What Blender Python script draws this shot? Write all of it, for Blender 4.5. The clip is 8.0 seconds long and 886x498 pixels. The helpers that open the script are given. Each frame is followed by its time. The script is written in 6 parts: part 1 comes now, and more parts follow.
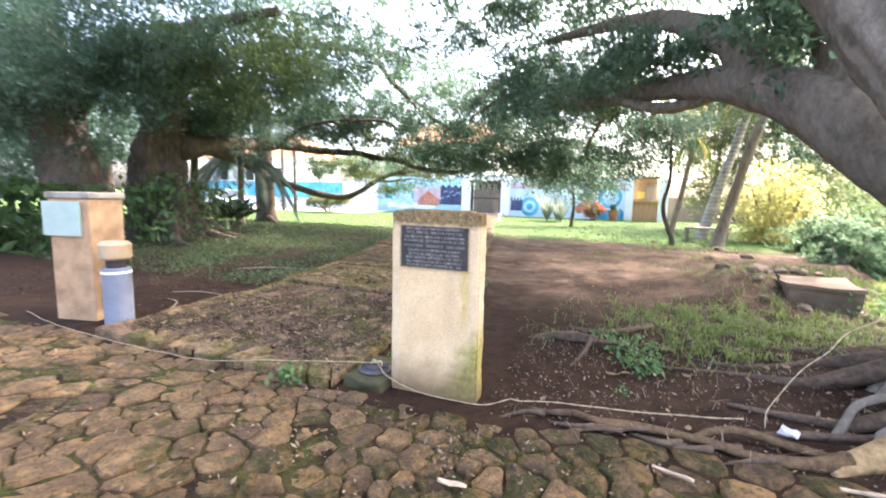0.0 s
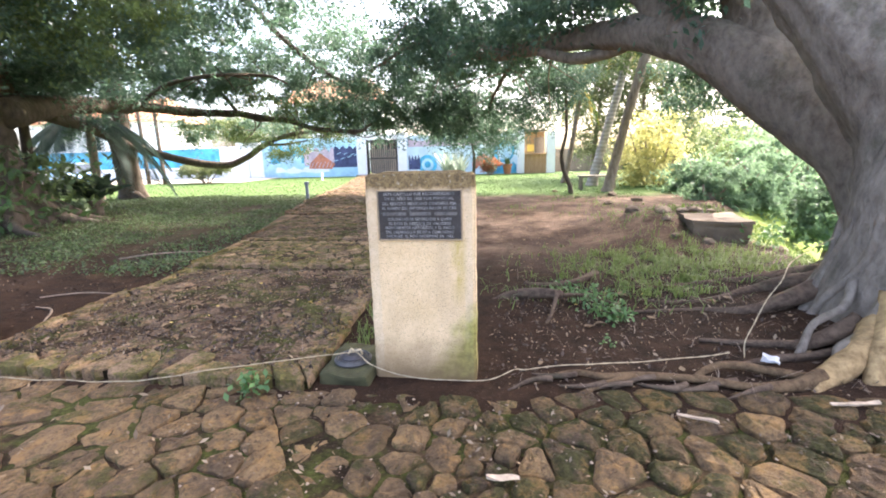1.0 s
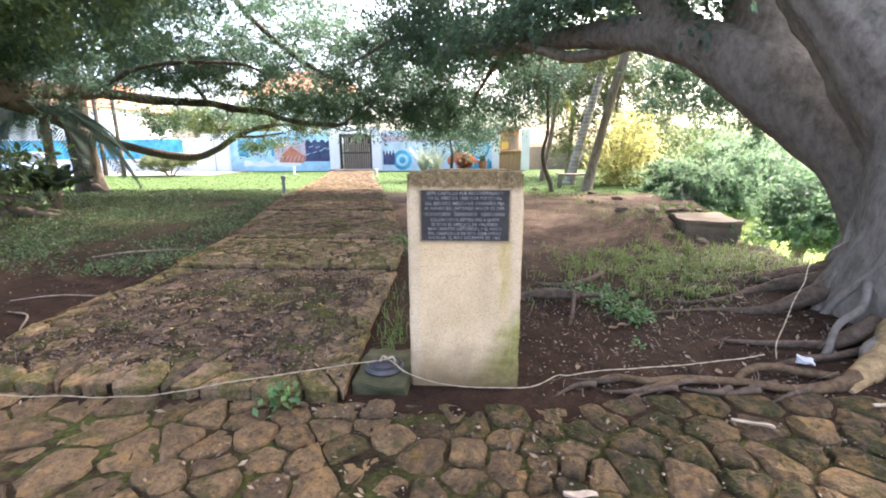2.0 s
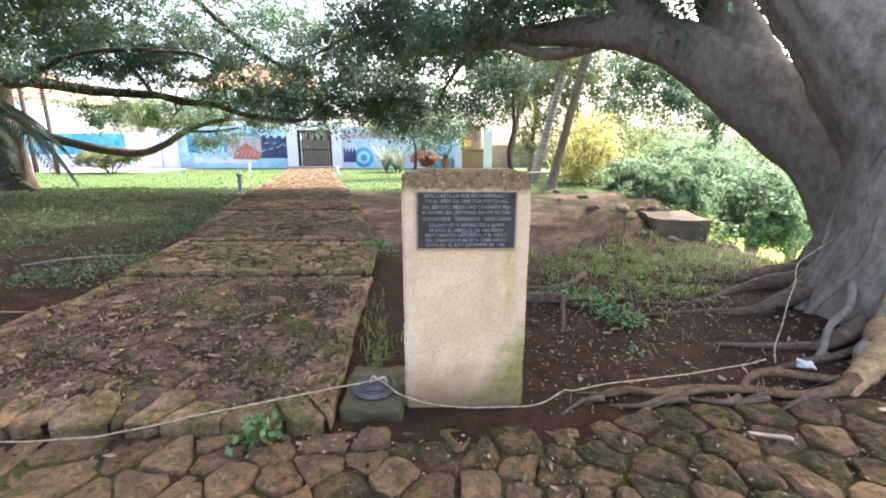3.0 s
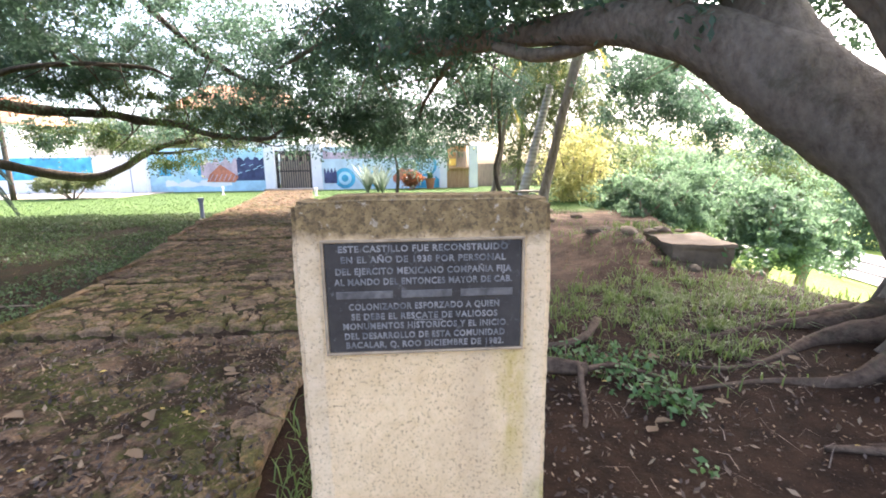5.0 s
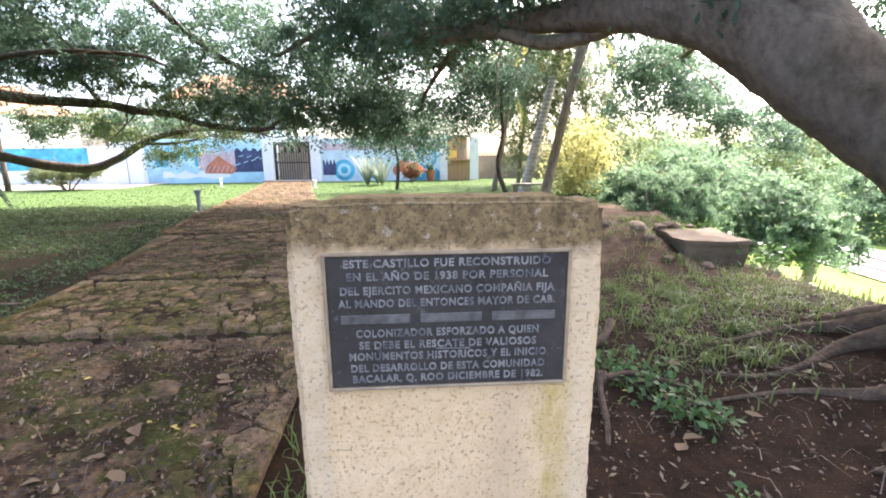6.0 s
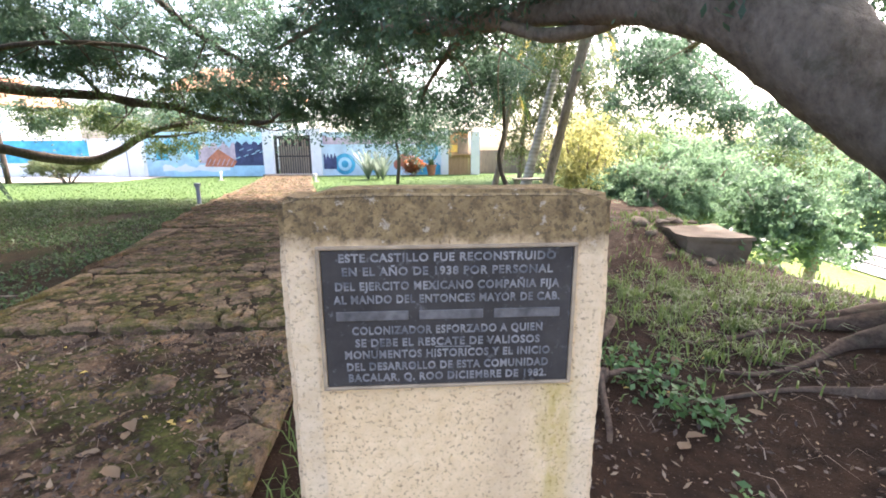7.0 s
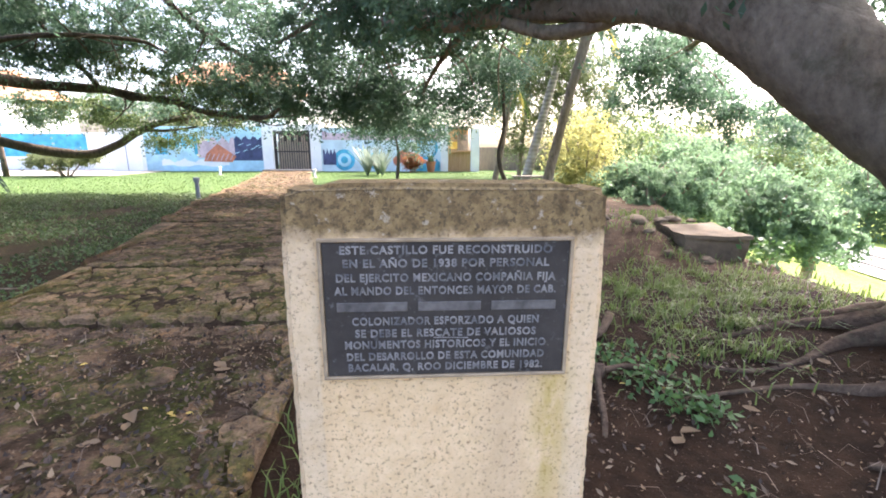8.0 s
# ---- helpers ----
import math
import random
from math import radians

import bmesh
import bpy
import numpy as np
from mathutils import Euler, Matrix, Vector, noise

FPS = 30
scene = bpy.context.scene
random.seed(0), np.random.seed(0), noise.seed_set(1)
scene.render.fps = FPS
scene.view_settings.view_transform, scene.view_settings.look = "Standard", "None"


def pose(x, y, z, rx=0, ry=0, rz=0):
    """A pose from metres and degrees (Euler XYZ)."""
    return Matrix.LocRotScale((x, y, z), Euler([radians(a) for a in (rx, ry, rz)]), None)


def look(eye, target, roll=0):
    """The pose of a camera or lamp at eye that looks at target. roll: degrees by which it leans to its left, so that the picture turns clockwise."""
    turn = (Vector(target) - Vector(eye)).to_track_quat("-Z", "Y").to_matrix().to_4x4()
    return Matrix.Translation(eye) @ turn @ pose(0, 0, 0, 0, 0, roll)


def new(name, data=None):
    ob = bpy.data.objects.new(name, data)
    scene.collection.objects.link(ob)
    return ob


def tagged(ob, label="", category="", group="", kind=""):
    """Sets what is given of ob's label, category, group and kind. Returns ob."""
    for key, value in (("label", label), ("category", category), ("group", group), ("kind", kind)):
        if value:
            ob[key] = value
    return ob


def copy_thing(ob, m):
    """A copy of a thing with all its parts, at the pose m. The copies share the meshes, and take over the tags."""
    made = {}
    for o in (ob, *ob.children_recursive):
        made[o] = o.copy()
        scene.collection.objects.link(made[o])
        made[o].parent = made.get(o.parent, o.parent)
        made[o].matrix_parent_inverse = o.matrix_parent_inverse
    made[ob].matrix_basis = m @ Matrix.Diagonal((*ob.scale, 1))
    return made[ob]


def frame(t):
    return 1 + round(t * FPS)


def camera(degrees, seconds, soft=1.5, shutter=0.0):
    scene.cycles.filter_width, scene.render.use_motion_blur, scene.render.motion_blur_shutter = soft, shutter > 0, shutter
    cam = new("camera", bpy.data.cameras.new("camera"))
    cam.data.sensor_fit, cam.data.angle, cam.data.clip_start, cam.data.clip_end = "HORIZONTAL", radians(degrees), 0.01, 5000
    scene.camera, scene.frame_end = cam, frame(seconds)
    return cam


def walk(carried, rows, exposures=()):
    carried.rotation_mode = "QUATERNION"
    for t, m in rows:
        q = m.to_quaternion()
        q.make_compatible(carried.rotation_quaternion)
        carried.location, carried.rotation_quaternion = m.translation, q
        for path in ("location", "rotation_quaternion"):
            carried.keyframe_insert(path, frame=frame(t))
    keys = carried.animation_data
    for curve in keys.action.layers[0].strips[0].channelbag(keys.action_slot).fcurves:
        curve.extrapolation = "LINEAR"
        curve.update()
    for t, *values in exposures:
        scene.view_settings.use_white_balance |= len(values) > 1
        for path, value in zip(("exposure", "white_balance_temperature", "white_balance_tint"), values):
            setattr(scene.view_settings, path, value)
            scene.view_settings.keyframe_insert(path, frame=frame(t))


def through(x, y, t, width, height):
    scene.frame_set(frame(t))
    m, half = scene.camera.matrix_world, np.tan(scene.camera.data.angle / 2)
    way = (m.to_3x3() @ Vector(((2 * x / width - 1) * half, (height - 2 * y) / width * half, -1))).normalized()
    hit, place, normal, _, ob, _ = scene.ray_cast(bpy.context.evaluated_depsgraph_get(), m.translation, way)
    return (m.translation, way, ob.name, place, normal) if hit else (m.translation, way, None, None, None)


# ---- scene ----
cam = camera(91.2, 8.0, soft=1.8, shutter=0.4)
PATH = [
    (0, (1.196, -2.775, 1.461), (0.449, -0.936, 1.213), 1.3),
    (0.5, (0.855, -2.603, 1.443), (0.333, -0.712, 1.052), 0.5),
    (1, (0.507, -2.585, 1.451), (0.232, -0.651, 1.025), -1.5),
    (1.2, (0.413, -2.601, 1.478), (0.171, -0.666, 1.034), -1.3),
    (2.3, (-0.091, -2.452, 1.463), (-0.159, -0.504, 1.015), -0.5),
    (2.5, (-0.154, -2.433, 1.472), (-0.176, -0.487, 1.012), -0.6),
    (3, (-0.182, -2.237, 1.465), (-0.129, -0.29, 1.008), 0.1),
    (3.5, (-0.115, -1.933, 1.46), (-0.044, 0.021, 1.039), -1.2),
    (4, (-0.081, -1.643, 1.481), (0.014, 0.318, 1.097), -2.8),
    (4.5, (-0.02, -1.332, 1.45), (0.088, 0.629, 1.074), -1.7),
    (4.7, (0.001, -1.228, 1.436), (0.104, 0.734, 1.066), -1.1),
    (5.8, (-0.061, -0.909, 1.419), (0.053, 1.048, 1.02), -0.5),
    (6, (-0.06, -0.887, 1.434), (0.051, 1.068, 1.026), -0.6),
    (6.5, (-0.063, -0.848, 1.422), (0.045, 1.105, 1.003), -0.4),
    (7, (-0.057, -0.848, 1.424), (0.051, 1.102, 0.993), -0.3),
    (7.5, (-0.059, -0.857, 1.424), (0.052, 1.091, 0.983), 0.0),
    (8, (-0.058, -0.867, 1.42), (0.055, 1.08, 0.975), 0.2),
]
walk(cam, [(t, look(eye, target, roll)) for t, eye, target, roll in PATH], [(0.0, 3.68, 6400, 17), (1.0, 3.51, 6400, 17), (2.5, 3.30, 6300, 17), (8.0, 3.24, 6300, 17)])

# ---- light ----
SUN_TURN, SUN_RISE = 38.0, 47.0
world = bpy.data.worlds.new("sky")
scene.world = world
world.use_nodes = True
wn = world.node_tree
wn.nodes.clear()
sky = wn.nodes.new("ShaderNodeTexSky")
sky.sky_type = "NISHITA"
sky.sun_disc = False
sky.sun_elevation, sky.sun_rotation = radians(SUN_RISE), radians(SUN_TURN)
sky.air_density, sky.dust_density, sky.ozone_density = 0.8, 6.0, 0.6
wbg = wn.nodes.new("ShaderNodeBackground")
wbg.inputs[1].default_value = 0.15
wout = wn.nodes.new("ShaderNodeOutputWorld")
wn.links.new(sky.outputs[0], wbg.inputs[0])
wn.links.new(wbg.outputs[0], wout.inputs[0])
sun = new("sun", bpy.data.lights.new("sun", "SUN"))
sun.data.energy, sun.data.angle, sun.data.color = 1.3, radians(0.6), (1.0, 0.965, 0.91)
sun_way = Vector((math.sin(radians(SUN_TURN)) * math.cos(radians(SUN_RISE)), math.cos(radians(SUN_TURN)) * math.cos(radians(SUN_RISE)), math.sin(radians(SUN_RISE))))
sun.matrix_world = look(sun_way * 60, (0, 0, 0))


# ---- materials ----
class Mat:
    """A node material, built up by short calls."""

    def __init__(self, name, rough=0.8, metal=0.0, spec=0.3):
        self.m = bpy.data.materials.new(name)
        self.m.use_nodes = True
        self.t = self.m.node_tree
        self.b = self.t.nodes["Principled BSDF"]
        self.b.inputs["Roughness"].default_value = rough
        self.b.inputs["Metallic"].default_value = metal
        self.b.inputs["Specular IOR Level"].default_value = spec
        self.geo = self.t.nodes.new("ShaderNodeNewGeometry")
        self.tc = self.t.nodes.new("ShaderNodeTexCoord")

    def put(self, a, b):
        self.t.links.new(a, b)

    def node(self, kind):
        return self.t.nodes.new(kind)

    def noise(self, scale, detail=4.0, rough=0.6, world=True, stretch=None, offset=0.0):
        n = self.node("ShaderNodeTexNoise")
        n.inputs["Scale"].default_value = scale
        n.inputs["Detail"].default_value = detail
        n.inputs["Roughness"].default_value = rough
        src = self.geo.outputs["Position"] if world else self.tc.outputs["Object"]
        if stretch or offset:
            mp = self.node("ShaderNodeMapping")
            mp.inputs["Scale"].default_value = stretch or (1, 1, 1)
            mp.inputs["Location"].default_value = (offset, offset * 0.7, offset * 1.3)
            self.put(src, mp.inputs[0])
            src = mp.outputs[0]
        self.put(src, n.inputs["Vector"])
        return n.outputs["Fac"]

    def cells(self, scale, feature="F1", world=True):
        n = self.node("ShaderNodeTexVoronoi")
        n.feature = feature
        n.inputs["Scale"].default_value = scale
        self.put(self.geo.outputs["Position"] if world else self.tc.outputs["Object"], n.inputs["Vector"])
        return n.outputs["Distance"]

    def ramp(self, fac, *stops):
        r = self.node("ShaderNodeValToRGB")
        e = r.color_ramp.elements
        while len(e) < len(stops):
            e.new(0.5)
        for k, (p, c) in zip(e, stops):
            k.position = p
            k.color = (*c, 1) if isinstance(c, tuple) else (c, c, c, 1)
        self.put(fac, r.inputs[0])
        return r.outputs[0]

    def mix(self, fac, a, b, kind="MIX"):
        n = self.node("ShaderNodeMix")
        n.data_type, n.blend_type = "RGBA", kind
        for s, v in ((0, fac), (6, a), (7, b)):
            if isinstance(v, (int, float)):
                n.inputs[s].default_value = v if s == 0 else (v, v, v, 1)
            elif isinstance(v, tuple):
                n.inputs[s].default_value = (*v, 1)
            else:
                self.put(v, n.inputs[s])
        return n.outputs[2]

    def calc(self, op, a, b=0.0, clamp=False):
        n = self.node("ShaderNodeMath")
        n.operation, n.use_clamp = op, clamp
        for i, v in enumerate((a, b)):
            if isinstance(v, (int, float)):
                n.inputs[i].default_value = v
            else:
                self.put(v, n.inputs[i])
        return n.outputs[0]

    def place(self, world=True):
        n = self.node("ShaderNodeSeparateXYZ")
        self.put(self.geo.outputs["Position"] if world else self.tc.outputs["Object"], n.inputs[0])
        return n.outputs

    def random(self):
        return self.node("ShaderNodeObjectInfo").outputs["Random"]

    def island(self):
        return self.geo.outputs["Random Per Island"]

    def colour(self, c):
        if isinstance(c, tuple):
            self.b.inputs["Base Color"].default_value = (*c, 1)
        else:
            self.put(c, self.b.inputs["Base Color"])
        return self

    def rough(self, c):
        self.put(c, self.b.inputs["Roughness"])
        return self

    def bump(self, h, strength=0.5, distance=0.01):
        n = self.node("ShaderNodeBump")
        n.inputs["Strength"].default_value = strength
        n.inputs["Distance"].default_value = distance
        self.put(h, n.inputs["Height"])
        self.put(n.outputs[0], self.b.inputs["Normal"])
        return self


def plain(name, c, rough=0.7, metal=0.0, vary=0.18, scale=6.0, bump=0.15, spec=0.3):
    """Paint, metal or plastic: a colour with faint stains and a fine grain."""
    m = Mat(name, rough, metal, spec)
    f = m.noise(scale, 5)
    dark, light = tuple(v * (1 - vary) for v in c), tuple(min(1, v * (1 + vary * 0.6)) for v in c)
    m.colour(m.ramp(f, (0.3, dark), (0.7, light)))
    m.bump(m.noise(scale * 14, 3), bump, 0.004)
    return m.m


def leafy(name, dark, light, through=0.45, rough=0.55):
    """Leaves: each takes its own green, and lets some light through."""
    m = Mat(name, rough, 0, 0.4)
    c = m.mix(m.island(), dark, light)
    c = m.mix(m.calc("MULTIPLY", m.noise(0.7, 2), 0.5), c, tuple(v * 0.55 for v in dark))
    m.colour(c)
    tr = m.node("ShaderNodeBsdfTranslucent")
    m.put(m.mix(0.6, c, tuple(min(1, v * 1.6) for v in light)), tr.inputs[0])
    mx = m.node("ShaderNodeMixShader")
    mx.inputs[0].default_value = through
    out = m.t.nodes["Material Output"]
    m.put(m.b.outputs[0], mx.inputs[1])
    m.put(tr.outputs[0], mx.inputs[2])
    m.put(mx.outputs[0], out.inputs[0])
    return m.m


def stele_stone():
    """Cast stone of the stele: buff, full of small dark pits, brown on the crest, green where damp climbs it."""
    m = Mat("cast_stone", 0.9, 0, 0.15)
    p = m.place(False)
    base = m.ramp(m.noise(3.0, 5, world=False), (0.3, (0.60, 0.405, 0.205)), (0.7, (0.80, 0.58, 0.33)))
    base = m.mix(0.3, base, m.ramp(m.noise(38, 4, world=False), (0.3, (0.55, 0.365, 0.18)), (0.65, (0.80, 0.595, 0.345))))
    base = m.mix(m.ramp(m.noise(2.2, 5, 0.6, world=False, stretch=(1.6, 1.6, 0.45), offset=2.0), (0.45, 0.0), (0.7, 0.45)), base, (0.40, 0.28, 0.165))
    pit = m.ramp(m.noise(105, 4, 0.75, world=False), (0.405, 1.0), (0.445, 0.0))
    pit = m.calc("MULTIPLY", pit, m.ramp(m.noise(11, 4, 0.7, world=False), (0.34, 0.15), (0.54, 1.0)))
    base = m.mix(m.calc("MULTIPLY", pit, 0.7), base, (0.20, 0.13, 0.07))
    crest = m.calc("ADD", m.calc("MULTIPLY", m.calc("SUBTRACT", p[2], 1.255), 15.0), m.calc("MULTIPLY", m.noise(9, 6, 0.7, world=False), 1.6))
    crest = m.ramp(crest, (0.35, 0.0), (0.95, 1.0))
    brown = m.ramp(m.noise(27, 7, 0.75, world=False), (0.36, (0.062, 0.039, 0.016)), (0.64, (0.27, 0.185, 0.080)))
    spots = m.ramp(m.noise(24, 6, 0.75, world=False, offset=4.0), (0.605, 0.0), (0.63, 1.0))
    brown = m.mix(m.calc("MULTIPLY", spots, 0.6), brown, (0.42, 0.36, 0.27))
    brown = m.mix(m.ramp(m.noise(70, 5, 0.75, world=False, offset=2.0), (0.42, 0.8), (0.48, 0.0)), brown, (0.035, 0.026, 0.014))
    base = m.mix(m.calc("MULTIPLY", crest, 0.92), base, brown)
    coat = m.calc("ADD", m.calc("MULTIPLY", m.calc("SUBTRACT", m.calc("ABSOLUTE", p[0]), 0.268), 60.0), m.calc("MULTIPLY", m.calc("SUBTRACT", m.noise(16, 5, 0.7, world=False), 0.5), 1.6))
    coat = m.calc("MULTIPLY", m.ramp(coat, (0.0, 0.0), (0.3, 0.32)), m.calc("SUBTRACT", 1.0, crest))
    pale = m.mix(m.calc("MULTIPLY", pit, 0.5), m.ramp(m.noise(19, 6, 0.7, world=False, offset=8.0), (0.35, (0.50, 0.39, 0.25)), (0.65, (0.72, 0.60, 0.43))), (0.16, 0.12, 0.08))
    base = m.mix(coat, base, pale)
    damp = m.calc("SUBTRACT", m.calc("ADD", m.calc("MULTIPLY", m.calc("SUBTRACT", 0.62, p[2]), 0.9), m.calc("MULTIPLY", p[0], 1.5)), m.calc("MULTIPLY", m.noise(4.5, 5, world=False), 0.95))
    damp = m.ramp(damp, (0.0, 0.0), (0.33, 1.0))
    moss = m.ramp(m.noise(26, 4, world=False), (0.35, (0.16, 0.15, 0.03)), (0.65, (0.36, 0.32, 0.07)))
    base = m.mix(m.calc("MULTIPLY", damp, 0.88), base, moss)
    streak = m.calc("SUBTRACT", 1.0, m.calc("MULTIPLY", m.calc("ABSOLUTE", m.calc("SUBTRACT", p[0], 0.235)), 16.0), True)
    streak = m.calc("MULTIPLY", streak, m.ramp(m.noise(9, 5, 0.7, world=False, stretch=(1, 1, 0.5)), (0.36, 0.0), (0.52, 0.9)))
    streak = m.calc("MULTIPLY", streak, m.ramp(p[2], (0.5, 0.0), (0.7, 1.0)))
    streak = m.calc("MULTIPLY", streak, m.ramp(p[2], (0.92, 1.0), (1.0, 0.0)))
    base = m.mix(m.calc("MULTIPLY", streak, 0.75), base, (0.42, 0.30, 0.06))
    soil = m.ramp(m.calc("ADD", p[2], m.calc("MULTIPLY", m.noise(6, 4, world=False), 0.22)), (0.14, 1.0), (0.42, 0.0))
    base = m.mix(m.calc("MULTIPLY", soil, 0.85), base, (0.15, 0.095, 0.045))
    m.colour(base)
    m.bump(m.calc("SUBTRACT", m.noise(60, 5, world=False), m.calc("MULTIPLY", pit, 0.6)), 0.55, 0.006)
    return m.m


def paving_stone(name, a, b, moss_at=0.56, moss_amount=0.7, dirt=0.0, moss=(0.10, 0.105, 0.03), warm=(1.12, 1.0, 0.70)):
    m = Mat(name, 0.88, 0, 0.2)
    a, b = (tuple(v * k for v, k in zip(c, warm)) for c in (a, b))
    c = m.mix(m.random(), a, b)
    c = m.mix(m.calc("MULTIPLY", m.island(), 0.35), c, tuple(v * 0.5 for v in a))
    c = m.mix(m.ramp(m.noise(9, 6, 0.65), (0.3, 0.0), (0.72, 0.8)), c, tuple(min(1, v * 1.55) for v in b))
    c = m.mix(m.ramp(m.noise(42, 6, 0.78), (0.39, 0.6), (0.51, 0.0)), c, (0.034, 0.022, 0.014))
    if dirt:
        c = m.mix(m.ramp(m.noise(2.6, 6, 0.75, offset=5.0), (0.40, dirt), (0.62, 0.0)), c, m.ramp(m.noise(26, 5, 0.7), (0.3, (0.028, 0.019, 0.013)), (0.7, (0.075, 0.05, 0.034))))
    patchy = m.calc("ADD", m.calc("MULTIPLY", m.noise(2.4, 7, 0.75), 0.62), m.calc("MULTIPLY", m.noise(8.5, 6, 0.75, offset=3.0), 0.38))
    green = m.ramp(patchy, (moss_at, 0.0), (moss_at + 0.06, moss_amount))
    c = m.mix(green, c, m.ramp(m.noise(34, 5, 0.7), (0.32, tuple(v * 0.25 for v in moss)), (0.7, moss)))
    ochre = m.ramp(m.noise(6.5, 6, 0.75, offset=12.0), (0.53, 0.0), (0.63, 0.5))
    c = m.mix(ochre, c, (b[0] * 1.4, b[1] * 1.25, b[2] * 0.95))
    m.colour(c)
    m.bump(m.calc("ADD", m.noise(13, 8, 0.8), m.calc("MULTIPLY", m.noise(80, 4), 0.4)), 1.0, 0.04)
    return m.m


def ground_soil():
    """Soil, trodden earth and turf, laid out as they lie round the walk."""
    m = Mat("soil_and_turf", 0.95, 0, 0.12)
    p = m.place()
    wob = m.calc("MULTIPLY", m.calc("SUBTRACT", m.noise(0.35, 4), 0.5), 3.0)
    fine = m.calc("MULTIPLY", m.calc("SUBTRACT", m.noise(2.3, 5, 0.7), 0.5), 2.4)
    soil = m.ramp(m.noise(5, 7, 0.7), (0.3, (0.012, 0.0062, 0.0032)), (0.62, (0.039, 0.0205, 0.0102)))
    soil = m.mix(m.ramp(m.cells(46), (0.10, 0.6), (0.19, 0.0)), soil, (0.12, 0.078, 0.05))
    earth = m.ramp(m.noise(4.5, 8, 0.78), (0.34, (0.060, 0.038, 0.024)), (0.66, (0.20, 0.134, 0.088)))
    earth = m.mix(m.ramp(m.noise(1.1, 4, 0.6, offset=7.0), (0.42, 0.75), (0.6, 0.0)), earth, soil)
    turf = m.ramp(m.noise(14, 5, 0.7), (0.3, (0.045, 0.080, 0.020)), (0.68, (0.085, 0.135, 0.036)))
    yy = m.calc("ADD", m.calc("ADD", p[1], wob), fine)
    # trodden earth beyond the soil, then the lawn
    left = m.calc("MULTIPLY", m.calc("SUBTRACT", -2.0, p[0]), 0.5, True)
    trodden = m.calc("MULTIPLY", m.calc("SUBTRACT", yy, 2.6), 0.4, True)
    c = m.mix(m.calc("MULTIPLY", trodden, m.calc("SUBTRACT", 1.0, m.calc("MULTIPLY", left, 0.72))), soil, earth)
    weeds = m.calc("MULTIPLY", m.calc("MULTIPLY", m.calc("SUBTRACT", yy, 2.2), 0.35, True), m.ramp(m.noise(1.3, 6, 0.75), (0.36, 0.0), (0.56, 0.8)))
    c = m.mix(m.calc("MULTIPLY", weeds, left), c, m.mix(0.68, (0.06, 0.085, 0.028), soil))
    lawn = m.calc("MULTIPLY", m.calc("SUBTRACT", yy, 11.6), 0.9, True)
    c = m.mix(lawn, c, turf)
    # the bank that falls away beside the trees, its grass coloured brighter as if sunlit
    bank = m.calc("MULTIPLY", m.calc("SUBTRACT", -0.18, m.calc("ADD", p[2], m.calc("MULTIPLY", fine, 0.05))), 7.0, True)
    c = m.mix(bank, c, m.ramp(m.noise(9, 5, 0.7), (0.3, (0.13, 0.18, 0.035)), (0.68, (0.26, 0.33, 0.075))))
    m.colour(c)
    m.bump(m.calc("ADD", m.noise(11, 7, 0.75), m.calc("MULTIPLY", m.noise(55, 4), 0.35)), 0.8, 0.04)
    return m.m


def bark(name, a, b, stretch=(6, 6, 1.6), scale=2.2, depth=0.03):
    m = Mat(name, 0.92, 0, 0.15)
    f = m.noise(scale, 7, 0.68, stretch=stretch)
    c = m.ramp(f, (0.3, a), (0.68, b))
    c = m.mix(m.ramp(m.noise(1.1, 5), (0.5, 0.0), (0.66, 0.3)), c, (b[0] * 1.25, b[1] * 1.25, b[2] * 1.2))
    c = m.mix(m.ramp(m.noise(2.7, 5, 0.7, offset=3.0), (0.56, 0.0), (0.68, 0.5)), c, (0.06, 0.065, 0.035))
    m.colour(c)
    m.bump(f, 0.8, depth)
    return m.m


def palm_bark():
    m = Mat("palm_bark", 0.9, 0, 0.15)
    p = m.place()
    ring = m.calc("SINE", m.calc("ADD", m.calc("MULTIPLY", p[2], 42.0), m.calc("MULTIPLY", m.noise(3, 3), 4.0)))
    c = m.ramp(m.calc("ADD", m.calc("MULTIPLY", ring, 0.10), m.noise(5, 5)), (0.25, (0.20, 0.17, 0.14)), (0.75, (0.46, 0.42, 0.36)))
    m.colour(c)
    m.bump(ring, 0.4, 0.012)
    return m.m


def wood(name, a, b):
    m = Mat(name, 0.75, 0, 0.25)
    c = m.ramp(m.noise(3.2, 6, 0.65, stretch=(7, 7, 0.7)), (0.3, a), (0.7, b))
    c = m.mix(m.calc("MULTIPLY", m.random(), 0.35), c, a)
    m.colour(c)
    m.bump(m.noise(9, 5, stretch=(7, 7, 0.7)), 0.4, 0.006)
    return m.m


def plaque_metal():
    """Dark cast plate, dulled and streaked."""
    m = Mat("dark_plate", 0.7, 0.1, 0.22)
    c = m.ramp(m.noise(5, 6, 0.7, world=False), (0.3, (0.026, 0.022, 0.018)), (0.7, (0.070, 0.060, 0.050)))
    c = m.mix(m.ramp(m.noise(60, 3, 0.7, world=False), (0.6, 0.0), (0.72, 0.35)), c, (0.22, 0.21, 0.20))
    m.colour(c)
    m.bump(m.noise(70, 4, world=False), 0.35, 0.003)
    return m.m


def letter_metal():
    m = Mat("worn_letter", 0.6, 0.2, 0.4)
    m.colour(m.ramp(m.noise(22, 4, 0.7), (0.35, (0.09, 0.09, 0.09)), (0.62, (0.28, 0.26, 0.235))))
    return m.m


